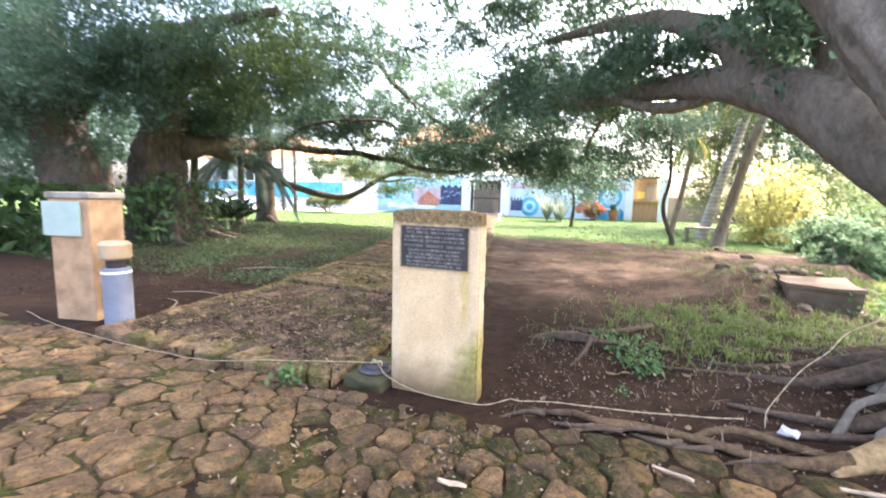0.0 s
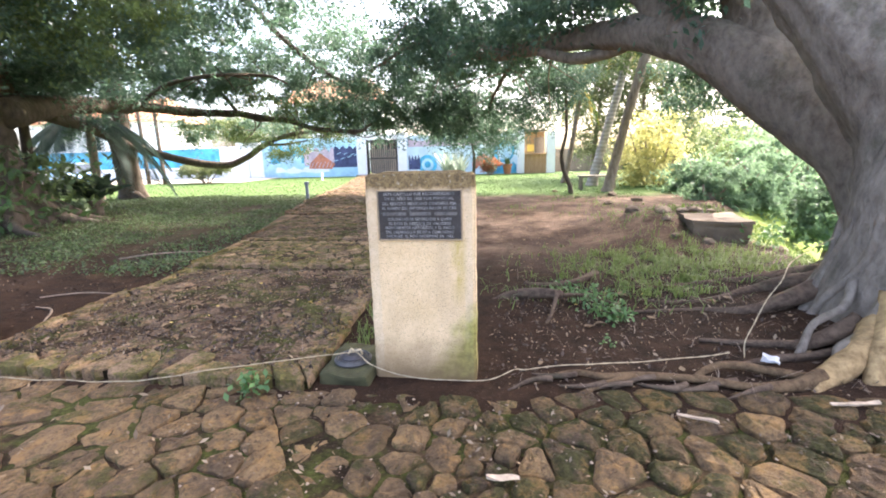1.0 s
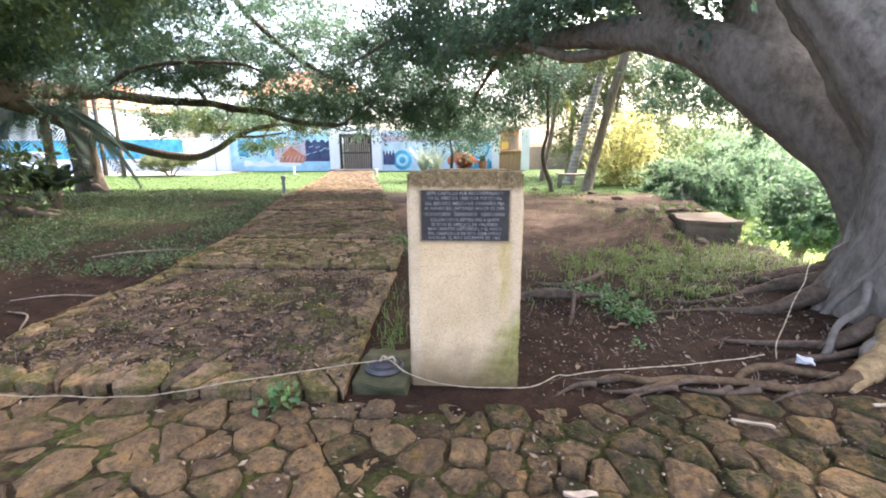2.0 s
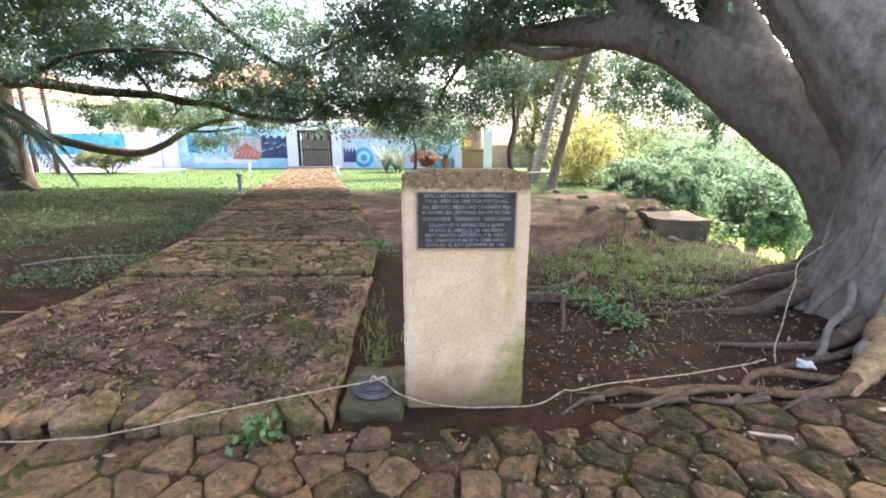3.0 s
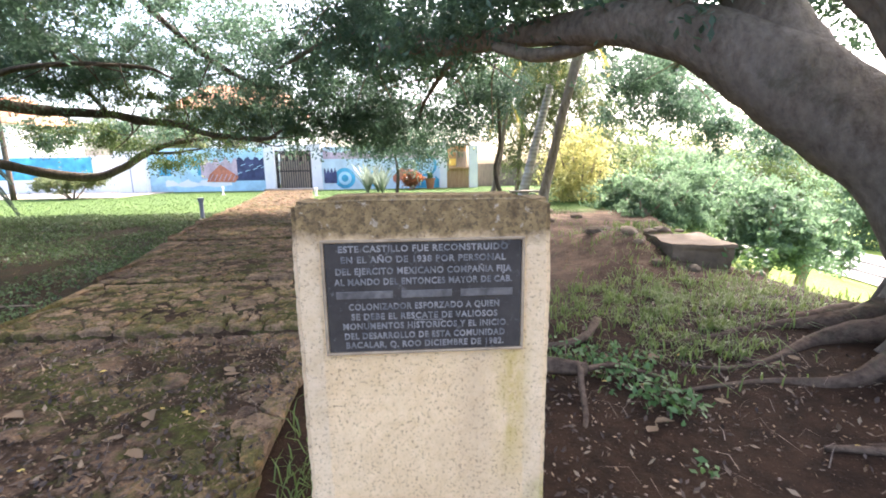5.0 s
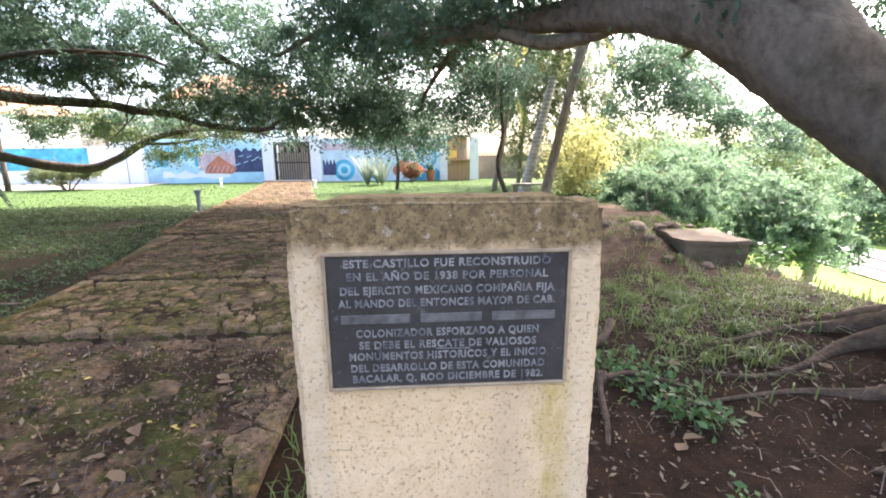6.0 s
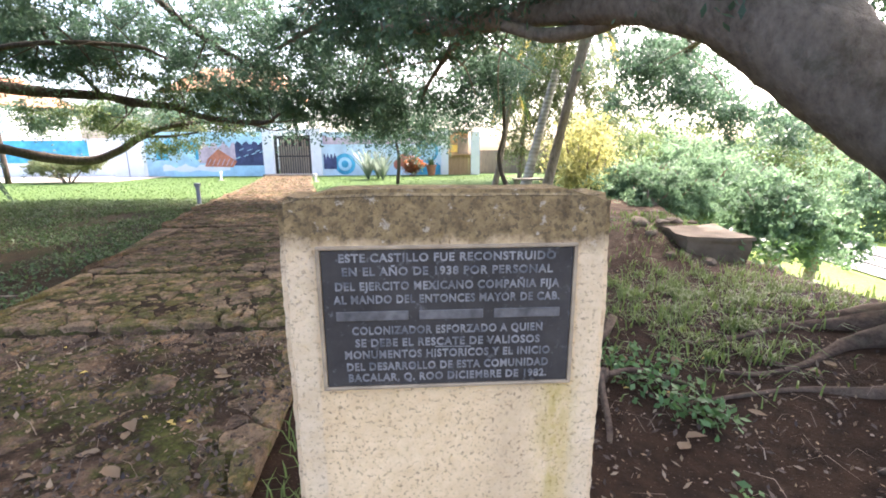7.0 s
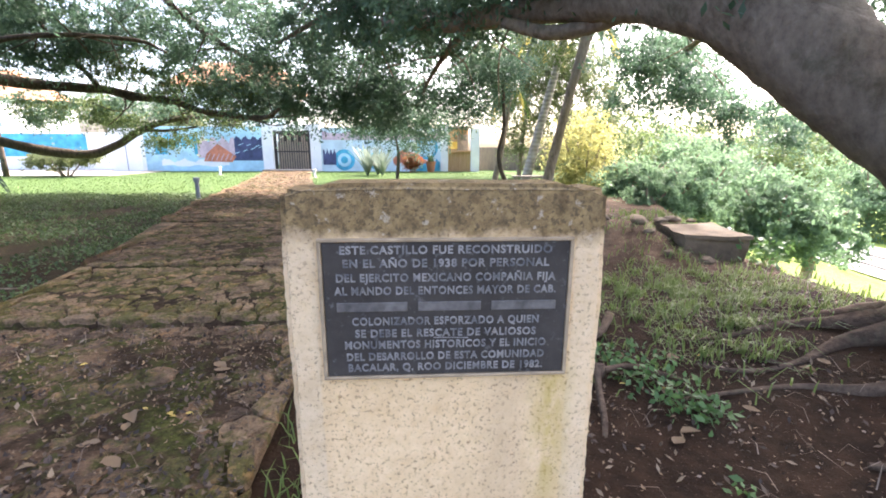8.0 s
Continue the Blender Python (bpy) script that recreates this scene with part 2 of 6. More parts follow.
def glass():
    m = Mat("window_glass", 0.05, 0, 0.6)
    m.colour((0.02, 0.03, 0.035))
    return m.m


def walk_dirt(name, dark, light, moss_at):
    """Trodden dirt with worn stone showing through, crumbs and moss."""
    m = Mat(name, 0.95, 0, 0.1)
    c = m.ramp(m.noise(7, 8, 0.75), (0.36, dark), (0.62, light))
    worn = m.ramp(m.noise(4.2, 7, 0.72, stretch=(0.8, 1.3, 1), offset=6.0), (0.49, 0.0), (0.55, 0.75))
    c = m.mix(worn, c, m.ramp(m.noise(30, 6, 0.7), (0.3, tuple(v * 1.2 for v in light)), (0.68, tuple(v * 2.1 for v in light))))
    c = m.mix(m.ramp(m.noise(1.9, 6, 0.7, offset=15.0), (0.46, 0.8), (0.56, 0.0)), c, dark)
    c = m.mix(m.ramp(m.cells(40), (0.08, 0.6), (0.17, 0.0)), c, (0.20, 0.14, 0.09))
    moss = m.ramp(m.noise(2.1, 7, 0.75, offset=9.0), (moss_at, 0.0), (moss_at + 0.10, 0.85))
    c = m.mix(moss, c, m.ramp(m.noise(34, 4), (0.3, (0.025, 0.028, 0.007)), (0.7, (0.095, 0.10, 0.022))))
    m.colour(c)
    m.bump(m.calc("ADD", m.noise(14, 8, 0.78), m.calc("MULTIPLY", m.noise(70, 4), 0.4)), 1.0, 0.04)
    return m.m


STELE, PLATE, LETTER = stele_stone(), plaque_metal(), letter_metal()
BARMETAL = plain("worn_bar", (0.125, 0.113, 0.10), 0.7, 0.1, 0.5, 40)
PLATE_RIM = plain("plate_rim", (0.33, 0.245, 0.15), 0.8, 0.0, 0.35, 20)
COBBLE = paving_stone("road_stone", (0.085, 0.058, 0.037), (0.215, 0.150, 0.095), 0.52, 0.75, 0.6, (0.095, 0.09, 0.018))
SHADEMOSSCOBBLE = paving_stone("mossy_shaded_road_stone", (0.048, 0.033, 0.021), (0.165, 0.114, 0.066), 0.47, 0.85, 0.75, (0.062, 0.062, 0.014))
WALKSTONE = paving_stone("walk_stone", (0.088, 0.062, 0.042), (0.215, 0.152, 0.100), 0.49, 0.8, 0.8, (0.105, 0.105, 0.020), (1.10, 0.98, 0.84))
KERBSTONE = paving_stone("kerb_stone", (0.13, 0.09, 0.058), (0.29, 0.205, 0.135), 0.475, 0.8, 0.45, (0.14, 0.13, 0.022), (1.06, 0.97, 0.80))
SOIL = ground_soil()
WALKBED = walk_dirt("walk_dirt", (0.028, 0.017, 0.009), (0.112, 0.070, 0.041), 0.48)
BED = walk_dirt("joint_dirt", (0.018, 0.011, 0.006), (0.062, 0.039, 0.020), 0.44)
FICUS = bark("fig_bark", (0.104, 0.082, 0.060), (0.245, 0.200, 0.152), (5, 5, 3), 2.4, 0.05)
ROOTDARK = bark("soiled_root", (0.042, 0.027, 0.017), (0.135, 0.092, 0.060), (5, 5, 5), 3.0, 0.03)
LEDGE = plain("earthy_concrete", (0.135, 0.098, 0.062), 0.92, 0, 0.5, 3.0, 0.7)
ROOT = bark("root_bark", (0.048, 0.029, 0.015), (0.155, 0.098, 0.050), (7, 7, 7), 2.6, 0.03)
DARKBARK = bark("dark_bark", (0.037, 0.029, 0.022), (0.13, 0.102, 0.077))
TANROOT = bark("tan_root_bark", (0.14, 0.085, 0.038), (0.40, 0.27, 0.125), (5, 5, 5), 3.0, 0.03)
PALM, THINBARK = palm_bark(), bark("slender_bark", (0.12, 0.09, 0.065), (0.30, 0.24, 0.18))
FIGLEAF = leafy("fig_leaf", (0.030, 0.060, 0.038), (0.105, 0.175, 0.105), 0.45, 0.38)
SUNLEAF = leafy("light_leaf", (0.045, 0.075, 0.025), (0.12, 0.165, 0.055), 0.4)
PALELEAF = leafy("pale_wood_leaf", (0.075, 0.095, 0.04), (0.20, 0.225, 0.10), 0.5)
YELLOWLEAF = leafy("yellow_leaf", (0.18, 0.21, 0.07), (0.48, 0.45, 0.17), 0.5)
FROND = leafy("palm_leaflet", (0.03, 0.065, 0.02), (0.09, 0.15, 0.04), 0.35)
DRYFROND = leafy("yellowing_leaflet", (0.25, 0.22, 0.05), (0.45, 0.38, 0.10), 0.4)
BLADE = leafy("grass_blade", (0.055, 0.092, 0.020), (0.165, 0.225, 0.055), 0.4)
LAWNBLADE = leafy("lawn_blade", (0.035, 0.066, 0.015), (0.085, 0.135, 0.034), 0.3)
HERB = leafy("herb_leaf", (0.045, 0.10, 0.03), (0.12, 0.21, 0.06), 0.3)
WEED = leafy("weed_leaf", (0.035, 0.06, 0.022), (0.105, 0.15, 0.05), 0.3)
BANKLEAF = leafy("bank_leaf", (0.058, 0.105, 0.055), (0.17, 0.26, 0.14), 0.5)
GREYFROND = leafy("grey_palm_leaflet", (0.05, 0.075, 0.06), (0.12, 0.16, 0.125), 0.4)
DARKFROND = leafy("dark_cycad_leaflet", (0.012, 0.025, 0.014), (0.04, 0.065, 0.035), 0.2)
AGAVE = leafy("agave_leaf", (0.13, 0.17, 0.13), (0.28, 0.33, 0.26), 0.2)
REDLEAF = leafy("red_croton_leaf", (0.16, 0.06, 0.03), (0.45, 0.16, 0.06), 0.35)
DEADWOOD = bark("dead_wood", (0.12, 0.085, 0.06), (0.32, 0.24, 0.17))
LITTERLEAF = leafy("fallen_leaf", (0.05, 0.028, 0.015), (0.33, 0.22, 0.115), 0.1, 0.8)
DARKLITTER = leafy("rotting_leaf", (0.018, 0.011, 0.007), (0.12, 0.078, 0.048), 0.05, 0.75)
PALELITTER = leafy("pale_dry_leaf", (0.09, 0.06, 0.037), (0.33, 0.245, 0.15), 0.1, 0.8)
YELLOWFALL = leafy("fallen_yellow_leaf", (0.38, 0.25, 0.06), (0.62, 0.46, 0.11), 0.1, 0.7)
GRIT = plain("pale_grit", (0.25, 0.18, 0.12), 0.9, 0, 0.4)
ROPE = plain("rope_fibre", (0.37, 0.29, 0.175), 0.85, 0, 0.2, 30, 0.5)
WHITE = plain("white_limewash", (0.80, 0.79, 0.76), 0.85, 0, 0.08, 2.0)
CONCRETE = plain("weathered_concrete", (0.29, 0.255, 0.205), 0.9, 0, 0.45, 4.0, 0.6)
LAMPGREY = plain("dulled_grey", (0.062, 0.058, 0.052), 0.6, 0.2, 0.35, 14)
MOSSY = plain("mossy_concrete", (0.050, 0.046, 0.018), 0.92, 0, 0.5, 6.0, 0.7)
SIGNGREEN = plain("pale_green_enamel", (0.34, 0.43, 0.37), 0.5, 0, 0.12)
ORANGESTONE = plain("ochre_render", (0.40, 0.25, 0.135), 0.88, 0, 0.4, 5.0, 0.5)
GREYPAINT = plain("grey_paint", (0.20, 0.215, 0.25), 0.5, 0.1, 0.15)
DARKMETAL = plain("dark_iron", (0.055, 0.05, 0.05), 0.55, 0.5, 0.25)
TAN = plain("tan_cap", (0.42, 0.30, 0.17), 0.7)
PLANK, OLDWOOD = wood("planed_board", (0.30, 0.17, 0.08), (0.52, 0.33, 0.18)), wood("grey_board", (0.16, 0.13, 0.10), (0.34, 0.28, 0.21))
CHIP = plain("dull_split_wood", (0.38, 0.285, 0.19), 0.85, 0, 0.35, 25, 0.5)
TERRACOTTA = plain("terracotta", (0.42, 0.19, 0.10), 0.8, 0, 0.3)
ASPHALT = plain("pale_road", (0.30, 0.29, 0.27), 0.9, 0, 0.2)
CARBLUE, CARDARK = plain("car_blue", (0.28, 0.47, 0.72), 0.25, 0.1, 0.05, 2, 0.0, 0.5), plain("car_black", (0.02, 0.022, 0.025), 0.4)
TYRE, CHROME, GLASS = plain("tyre_rubber", (0.02, 0.02, 0.02), 0.85), plain("rim_metal", (0.45, 0.45, 0.46), 0.35, 0.8), glass()
SEA = plain("mural_sea_blue", (0.09, 0.42, 0.60), 0.8, 0, 0.5, 1.3)
PALESEA = plain("mural_pale_blue", (0.44, 0.67, 0.78), 0.8, 0, 0.3, 1.1)
PALEWASH = plain("mural_pale_wash", (0.60, 0.72, 0.78), 0.8, 0, 0.25, 0.9)
DEEP = plain("mural_dark_blue", (0.07, 0.08, 0.16), 0.8, 0, 0.5, 1.8)
CORAL = plain("mural_red", (0.55, 0.20, 0.12), 0.8, 0, 0.4, 2.5)
PINK = plain("mural_pink", (0.55, 0.42, 0.46), 0.8, 0, 0.3, 2.0)
PAPER = plain("white_paper", (0.42, 0.40, 0.37), 0.8)
YELLOWPAINT = plain("yellow_paint", (0.75, 0.52, 0.12), 0.7)


# ---- building blocks ----
def mesh_of(name, verts, faces, material, smooth=False):
    me = bpy.data.meshes.new(name)
    me.from_pydata([tuple(v) for v in verts], [], faces)
    if smooth:
        me.polygons.foreach_set("use_smooth", [True] * len(me.polygons))
    me.materials.append(material)
    me.update()
    return me


def part(name, bm, material, parent=None, label=""):
    """Links a bmesh or a mesh as one object, under parent where one is given."""
    if isinstance(bm, bmesh.types.BMesh):
        me = bpy.data.meshes.new(name)
        bm.to_mesh(me)
        bm.free()
        me.materials.append(material)
    else:
        me = bm
    ob = new(name, me)
    if parent is not None:
        ob.parent = parent
    if label:
        ob["label"] = label
    return ob


def thing(name, label, category, m=None, group="", kind=""):
    ob = tagged(new(name), label, category, group, kind)
    ob.empty_display_size = 0.1
    if m is not None:
        ob.matrix_world = m
    return ob


def box(bm, x0, x1, y0, y1, z0, z1, bevel=0.0, m=None):
    r = bmesh.ops.create_cube(bm, size=1.0)
    for v in r["verts"]:
        v.co = Vector(((x0 + x1) / 2 + v.co.x * (x1 - x0), (y0 + y1) / 2 + v.co.y * (y1 - y0), (z0 + z1) / 2 + v.co.z * (z1 - z0)))
        if m is not None:
            v.co = m @ v.co
    if bevel:
        edges = list({e for v in r["verts"] for e in v.link_edges})
        bmesh.ops.bevel(bm, geom=edges, offset=bevel, segments=2, affect="EDGES", profile=0.6)
    return bm


def boxed(*a, **k):
    return box(bmesh.new(), *a, **k)


def lathe(profile, sides=20, wob=0.0):
    """A round body from (radius, height) pairs, closed at both ends."""
    verts, faces = [], []
    for i, (r, z) in enumerate(profile):
        for k in range(sides):
            a = 2 * math.pi * k / sides
            rr = r * (1 + wob * noise.noise(Vector((math.cos(a) * 2, math.sin(a) * 2, z * 3))))
            verts.append((rr * math.cos(a), rr * math.sin(a), z))
    for i in range(len(profile) - 1):
        for k in range(sides):
            j = (k + 1) % sides
            faces.append((i * sides + k, i * sides + j, (i + 1) * sides + j, (i + 1) * sides + k))
    faces.append(tuple(range(sides))[::-1])
    faces.append(tuple((len(profile) - 1) * sides + k for k in range(sides)))
    return verts, faces


def smooth_line(points, step=0.12):
    """Points along a Catmull-Rom line through (x, y, z, radius) rows."""
    p = [Vector(q) for q in points]
    p = [p[0] * 2 - p[1]] + p + [p[-1] * 2 - p[-2]]
    out = []
    for a, b, c, d in zip(p, p[1:], p[2:], p[3:]):
        n = max(2, int((c - b).to_3d().length / step))
        for i in range(n):
            t = i / n
            out.append(0.5 * (2 * b + (c - a) * t + (2 * a - 5 * b + 4 * c - d) * t * t + (3 * b - a - 3 * c + d) * t * t * t))
    out.append(p[-2])
    return out


def tube(rows, sides=12, step=0.14, lump=0.12, flute=0.0, seed=0.0):
    """A tapered, lumpy limb along (x, y, z, radius) rows: vertices and faces."""
    pts = smooth_line([Vector((*r,)) for r in rows], step)
    verts, faces = [], []
    side = Vector((0.3, 0.9, 0.2))
    for i, p in enumerate(pts):
        c = p.to_3d()
        ahead = (pts[min(i + 1, len(pts) - 1)].to_3d() - pts[max(i - 1, 0)].to_3d()).normalized()
        u = (side - ahead * side.dot(ahead)).normalized()
        side = u
        w = ahead.cross(u)
        for k in range(sides):
            a = 2 * math.pi * k / sides
            d = u * math.cos(a) + w * math.sin(a)
            r = p[3] * (1 + lump * noise.noise(c * 1.7 + d * 0.9 + Vector((seed, 0, 0))) + 0.5 * lump * noise.noise(c * 6 + d * 2.0))
            if flute:
                r *= 1 + flute * abs(noise.noise(Vector((a * 1.4 + seed, c.z * 0.4, seed)))) * 2
            verts.append(c + d * r)
    n = len(pts)
    for i in range(n - 1):
        for k in range(sides):
            j = (k + 1) % sides
            faces.append((i * sides + k, i * sides + j, (i + 1) * sides + j, (i + 1) * sides + k))
    faces.append(tuple(range(sides))[::-1])
    faces.append(tuple((n - 1) * sides + k for k in range(sides)))
    return verts, faces


def limb(name, rows, material, parent, label="", **k):
    v, f = tube(rows, **k)
    return part(name, mesh_of(name, v, f, material, True), None, parent, label)


def fast_mesh(name, verts, quads, material, smooth=False):
    """A mesh of quads from numpy arrays."""
    me = bpy.data.meshes.new(name)
    me.vertices.add(len(verts))
    me.vertices.foreach_set("co", np.ascontiguousarray(verts, np.float32).ravel())
    n = len(quads)
    me.loops.add(n * 4)
    me.loops.foreach_set("vertex_index", np.ascontiguousarray(quads, np.int32).ravel())
    me.polygons.add(n)
    me.polygons.foreach_set("loop_start", np.arange(0, n * 4, 4, dtype=np.int32))
    me.polygons.foreach_set("loop_total", np.full(n, 4, np.int32))
    me.polygons.foreach_set("use_smooth", np.full(n, smooth, bool))
    me.materials.append(material)
    me.update(calc_edges=True)
    me.validate()
    return me


def unit(v):
    return v / np.maximum(np.linalg.norm(v, axis=1, keepdims=True), 1e-6)


def leaf_mesh(name, at, size, material, rng, up=0.5, slim=0.42, droop=0.4):
    """One small folded leaf at every place given."""
    n = len(at)
    size = size * rng.uniform(0.65, 1.25, n)[:, None]
    along = unit(rng.normal(size=(n, 3)) + np.array([0, 0, -droop]))
    nor = unit(rng.normal(size=(n, 3)) + np.array([0, 0, up * 2]))
    side = unit(np.cross(along, nor))
    nor = np.cross(side, along)
    tip, base = at + along * size * 0.5, at - along * size * 0.5
    mid = at + nor * size * -0.10
    verts = np.stack([base, mid + side * size * slim * 0.5 + nor * size * 0.12, tip, mid - side * size * slim * 0.5 + nor * size * 0.12], 1).reshape(-1, 3)
    quads = np.arange(n * 4).reshape(n, 4)
    return fast_mesh(name, verts, quads, material)


def clumps(rng, regions, spread=0.33, flat=0.7, per=130):
    """Places of leaves: each region (x, y, z, rx, ry, rz, number of sprays) is filled with loose sprays of leaves."""
    out = []
    for x, y, z, rx, ry, rz, k in regions:
        c = unit(rng.normal(size=(k, 3))) * (rng.uniform(0.05, 1, (k, 1)) ** 0.45) * np.array([rx, ry, rz]) + np.array([x, y, z])
        for q in c:
            s = spread * rng.uniform(0.55, 1.35)
            m = int(per * rng.uniform(0.5, 1.3))
            # a spray: leaves strung along a few hanging twigs
            twigs = rng.integers(3, 6)
            which = rng.integers(0, twigs, m)
            ways = unit(rng.normal(size=(twigs, 3)) * np.array([1, 1, 0.45]) + np.array([0, 0, -0.35]))
            t = rng.uniform(0, 1, (m, 1)) ** 0.8
            out.append(q + ways[which] * t * s * 2.0 + np.array([0, 0, -0.35]) * t * t * s + rng.normal(size=(m, 3)) * s * 0.26 * np.array([1, 1, flat]))
    return np.concatenate(out)


def crown(parent, seed, regions, size, material, name="crown", label="", **k):
    rng = np.random.default_rng(seed)
    return part(name, leaf_mesh(name, clumps(rng, regions, **k), size, material, rng), None, parent, label)


def blades(name, at, height, material, rng, width=0.012, lean=0.5):
    """Grass: a bent, tapering blade at every place given."""
    n = len(at)
    h = height * rng.uniform(0.4, 1.3, n)[:, None]
    a = rng.uniform(0, 2 * np.pi, n)
    out = np.stack([np.cos(a), np.sin(a), 0 * a], 1)
    side = np.stack([-np.sin(a), np.cos(a), 0 * a], 1) * width * rng.uniform(0.6, 1.4, n)[:, None]
    up = np.array([0, 0, 1.0])
    b = rng.uniform(0.15, 1, n)[:, None] * lean
    mid, tip = at + up * h * 0.55 + out * h * b * 0.3, at + up * h * (1 - 0.45 * b) + out * h * b
    verts = np.stack([at - side, at + side, mid + side * 0.8, mid - side * 0.8, tip + side * 0.15, tip - side * 0.15], 1).reshape(-1, 3)
    i = np.arange(n)[:, None] * 6
    quads = np.concatenate([i + np.array([0, 1, 2, 3]), i + np.array([3, 2, 4, 5])])
    return fast_mesh(name, verts, quads, material)


def cells(sites, near, bounds):
    """Cells round the sites (a Voronoi division by clipping), kept inside bounds (x0, x1, y0, y1)."""
    out = []
    x0, x1, y0, y1 = bounds
    s = np.asarray(sites)
    for i, c in enumerate(s):
        poly = [(x0, y0), (x1, y0), (x1, y1), (x0, y1)]
        d2 = ((s - c) ** 2).sum(1)
        for j in np.argsort(d2)[1:26]:
            if d2[j] > near * near * 16:
                break
            n = s[j] - c
            k = n @ (s[j] + c) / 2
            new_poly = []
            for p, q in zip(poly, poly[1:] + poly[:1]):
                a, b = n[0] * p[0] + n[1] * p[1] - k, n[0] * q[0] + n[1] * q[1] - k
                if a <= 0:
                    new_poly.append(p)
                if a * b < 0:
                    t = a / (a - b)
                    new_poly.append((p[0] + (q[0] - p[0]) * t, p[1] + (q[1] - p[1]) * t))
            poly = new_poly
            if len(poly) < 3:
                break
        if len(poly) >= 3:
            out.append((c, poly))
    return out


def stone(c, poly, z, gap, thick, rng, dome=0.01, step=0.0):
    """A worn slab over one cell: sides, a rounded shoulder and an uneven top. Vertices are relative to (c, z)."""
    p = np.array(poly) - c
    # break the long sides so that they wander
    q = []
    for a, b in zip(p, np.roll(p, -1, 0)):
        q.append(a * 0.82 + b * 0.18)
        if np.linalg.norm(b - a) > 0.12:
            q.append((a + b) / 2 * (1 + rng.uniform(-0.09, 0.03)))
        q.append(a * 0.18 + b * 0.82)
    p = np.array(q)
    r = np.linalg.norm(p, axis=1, keepdims=True)
    p = p * np.maximum(0.3, (r - gap) / r)
    n = len(p)
    tilt = rng.normal(size=2) * 0.035
    rings = [(1.0, -thick), (1.0, -0.010), (0.955, 0.0), (0.72, dome * rng.uniform(0.3, 1.0)), (0.36, dome * rng.uniform(0.3, 1.1))]
    verts, faces = [], []
    for k, h in rings:
        for x, y in p * k:
            verts.append((x, y, h + (x * tilt[0] + y * tilt[1] + rng.normal() * 0.0055 if h > -0.02 else 0)))
    verts.append((0, 0, dome * 0.7))
    for i in range(4):
        for k in range(n):
            j = (k + 1) % n
            faces.append((i * n + k, i * n + j, (i + 1) * n + j, (i + 1) * n + k))
    for k in range(n):
        faces.append((4 * n + k, 4 * n + (k + 1) % n, 5 * n))
    return verts, faces


def scatter_sites(rng, x0, x1, y0, y1, d, tries=40):
    """Points no nearer to each other than about d."""
    pts = []
    for _ in range(int((x1 - x0) * (y1 - y0) / (d * d) * tries)):
        p = (rng.uniform(x0, x1), rng.uniform(y0, y1))
        dd = d * (0.72 + 0.5 * noise.noise(Vector((p[0] * 1.3, p[1] * 1.3, 4))))
        if all((p[0] - q[0]) ** 2 + (p[1] - q[1]) ** 2 > dd * dd for q in pts[-900:]):
            pts.append(p)
    return pts


# ---- ground ----
def ease(a, b, v):
    t = min(1.0, max(0.0, (v - a) / (b - a)))
    return t * t * (3 - 2 * t)


def bank_edge(y):
    return 4.45 + 1.2 * ease(4.5, 9, y) + 3.2 * ease(8, 15, y) + 2.5 * (1 - ease(-3, 1.0, y))


def ground_z(x, y):
    d = x - bank_edge(y)
    z = -2.3 * ease(-0.6, 4.5, d) - 0.05 * max(0.0, d - 4.5) if d > 0 else 0.0
    z = max(z, -4.0)
    # a gentle rise to the house fronts, and a bed below the road
    z += 0.10 * ease(6, 20, y)
    z -= 0.10 * (1 - ease(-0.55, -0.25, y))
    if -16 < x < 10 and -1 < y < 14:
        z += 0.035 * noise.noise(Vector((x * 0.9, y * 0.9, 0))) * ease(-0.3, 1.5, y)
    # mounded soil round the ledge and the great fig
    z += 0.30 * math.exp(-((x - 3.05) ** 2) / 0.5 - (y - 5.7) ** 2 / 1.6)
    z += 0.15 * math.exp(-((x - 3.2) ** 2) / 0.22 - (y - 5.05) ** 2 / 0.6)
    z += 0.25 * max(0.0, 1 - math.hypot(x - 3.9, y - 1.4) / 2.2) ** 1.5
    return z


def walk_middle(y):
    """Middle and half width of the walkway at y."""
    x = -2.12 - 0.05 * y if y < 3.5 else -2.295 - 0.245 * (y - 3.5)
    return x, 1.40 + 0.12 * ease(3, 9, y) - 0.2 * ease(9, 18, y)


def walk_z(y):
    return 0.065 + 0.05 * ease(2.40, 2.48, y) + 0.03 * ease(4.02, 4.10, y) + 0.03 * ease(7.0, 7.1, y)


def build_ground():
    xs = np.unique(np.concatenate([np.linspace(-400, -30, 12), np.linspace(-30, -8, 30), np.linspace(-8, 9, 110), np.linspace(9, 40, 40), np.linspace(40, 500, 14)]))
    ys = np.unique(np.concatenate([np.linspace(-300, -10, 8), np.linspace(-10, -1, 14), np.linspace(-1, 8, 64), np.linspace(8, 40, 50), np.linspace(40, 600, 14)]))
    verts = [(x, y, ground_z(x, y)) for y in ys for x in xs]
    w = len(xs)
    faces = [(j * w + i, j * w + i + 1, (j + 1) * w + i + 1, (j + 1) * w + i) for j in range(len(ys) - 1) for i in range(w - 1)]
    ob = part("ground", mesh_of("ground", verts, faces, SOIL, True), None)
    tagged(ob, "dark soil, trodden earth and green lawn under trees", "ground", kind="structure")


build_ground()


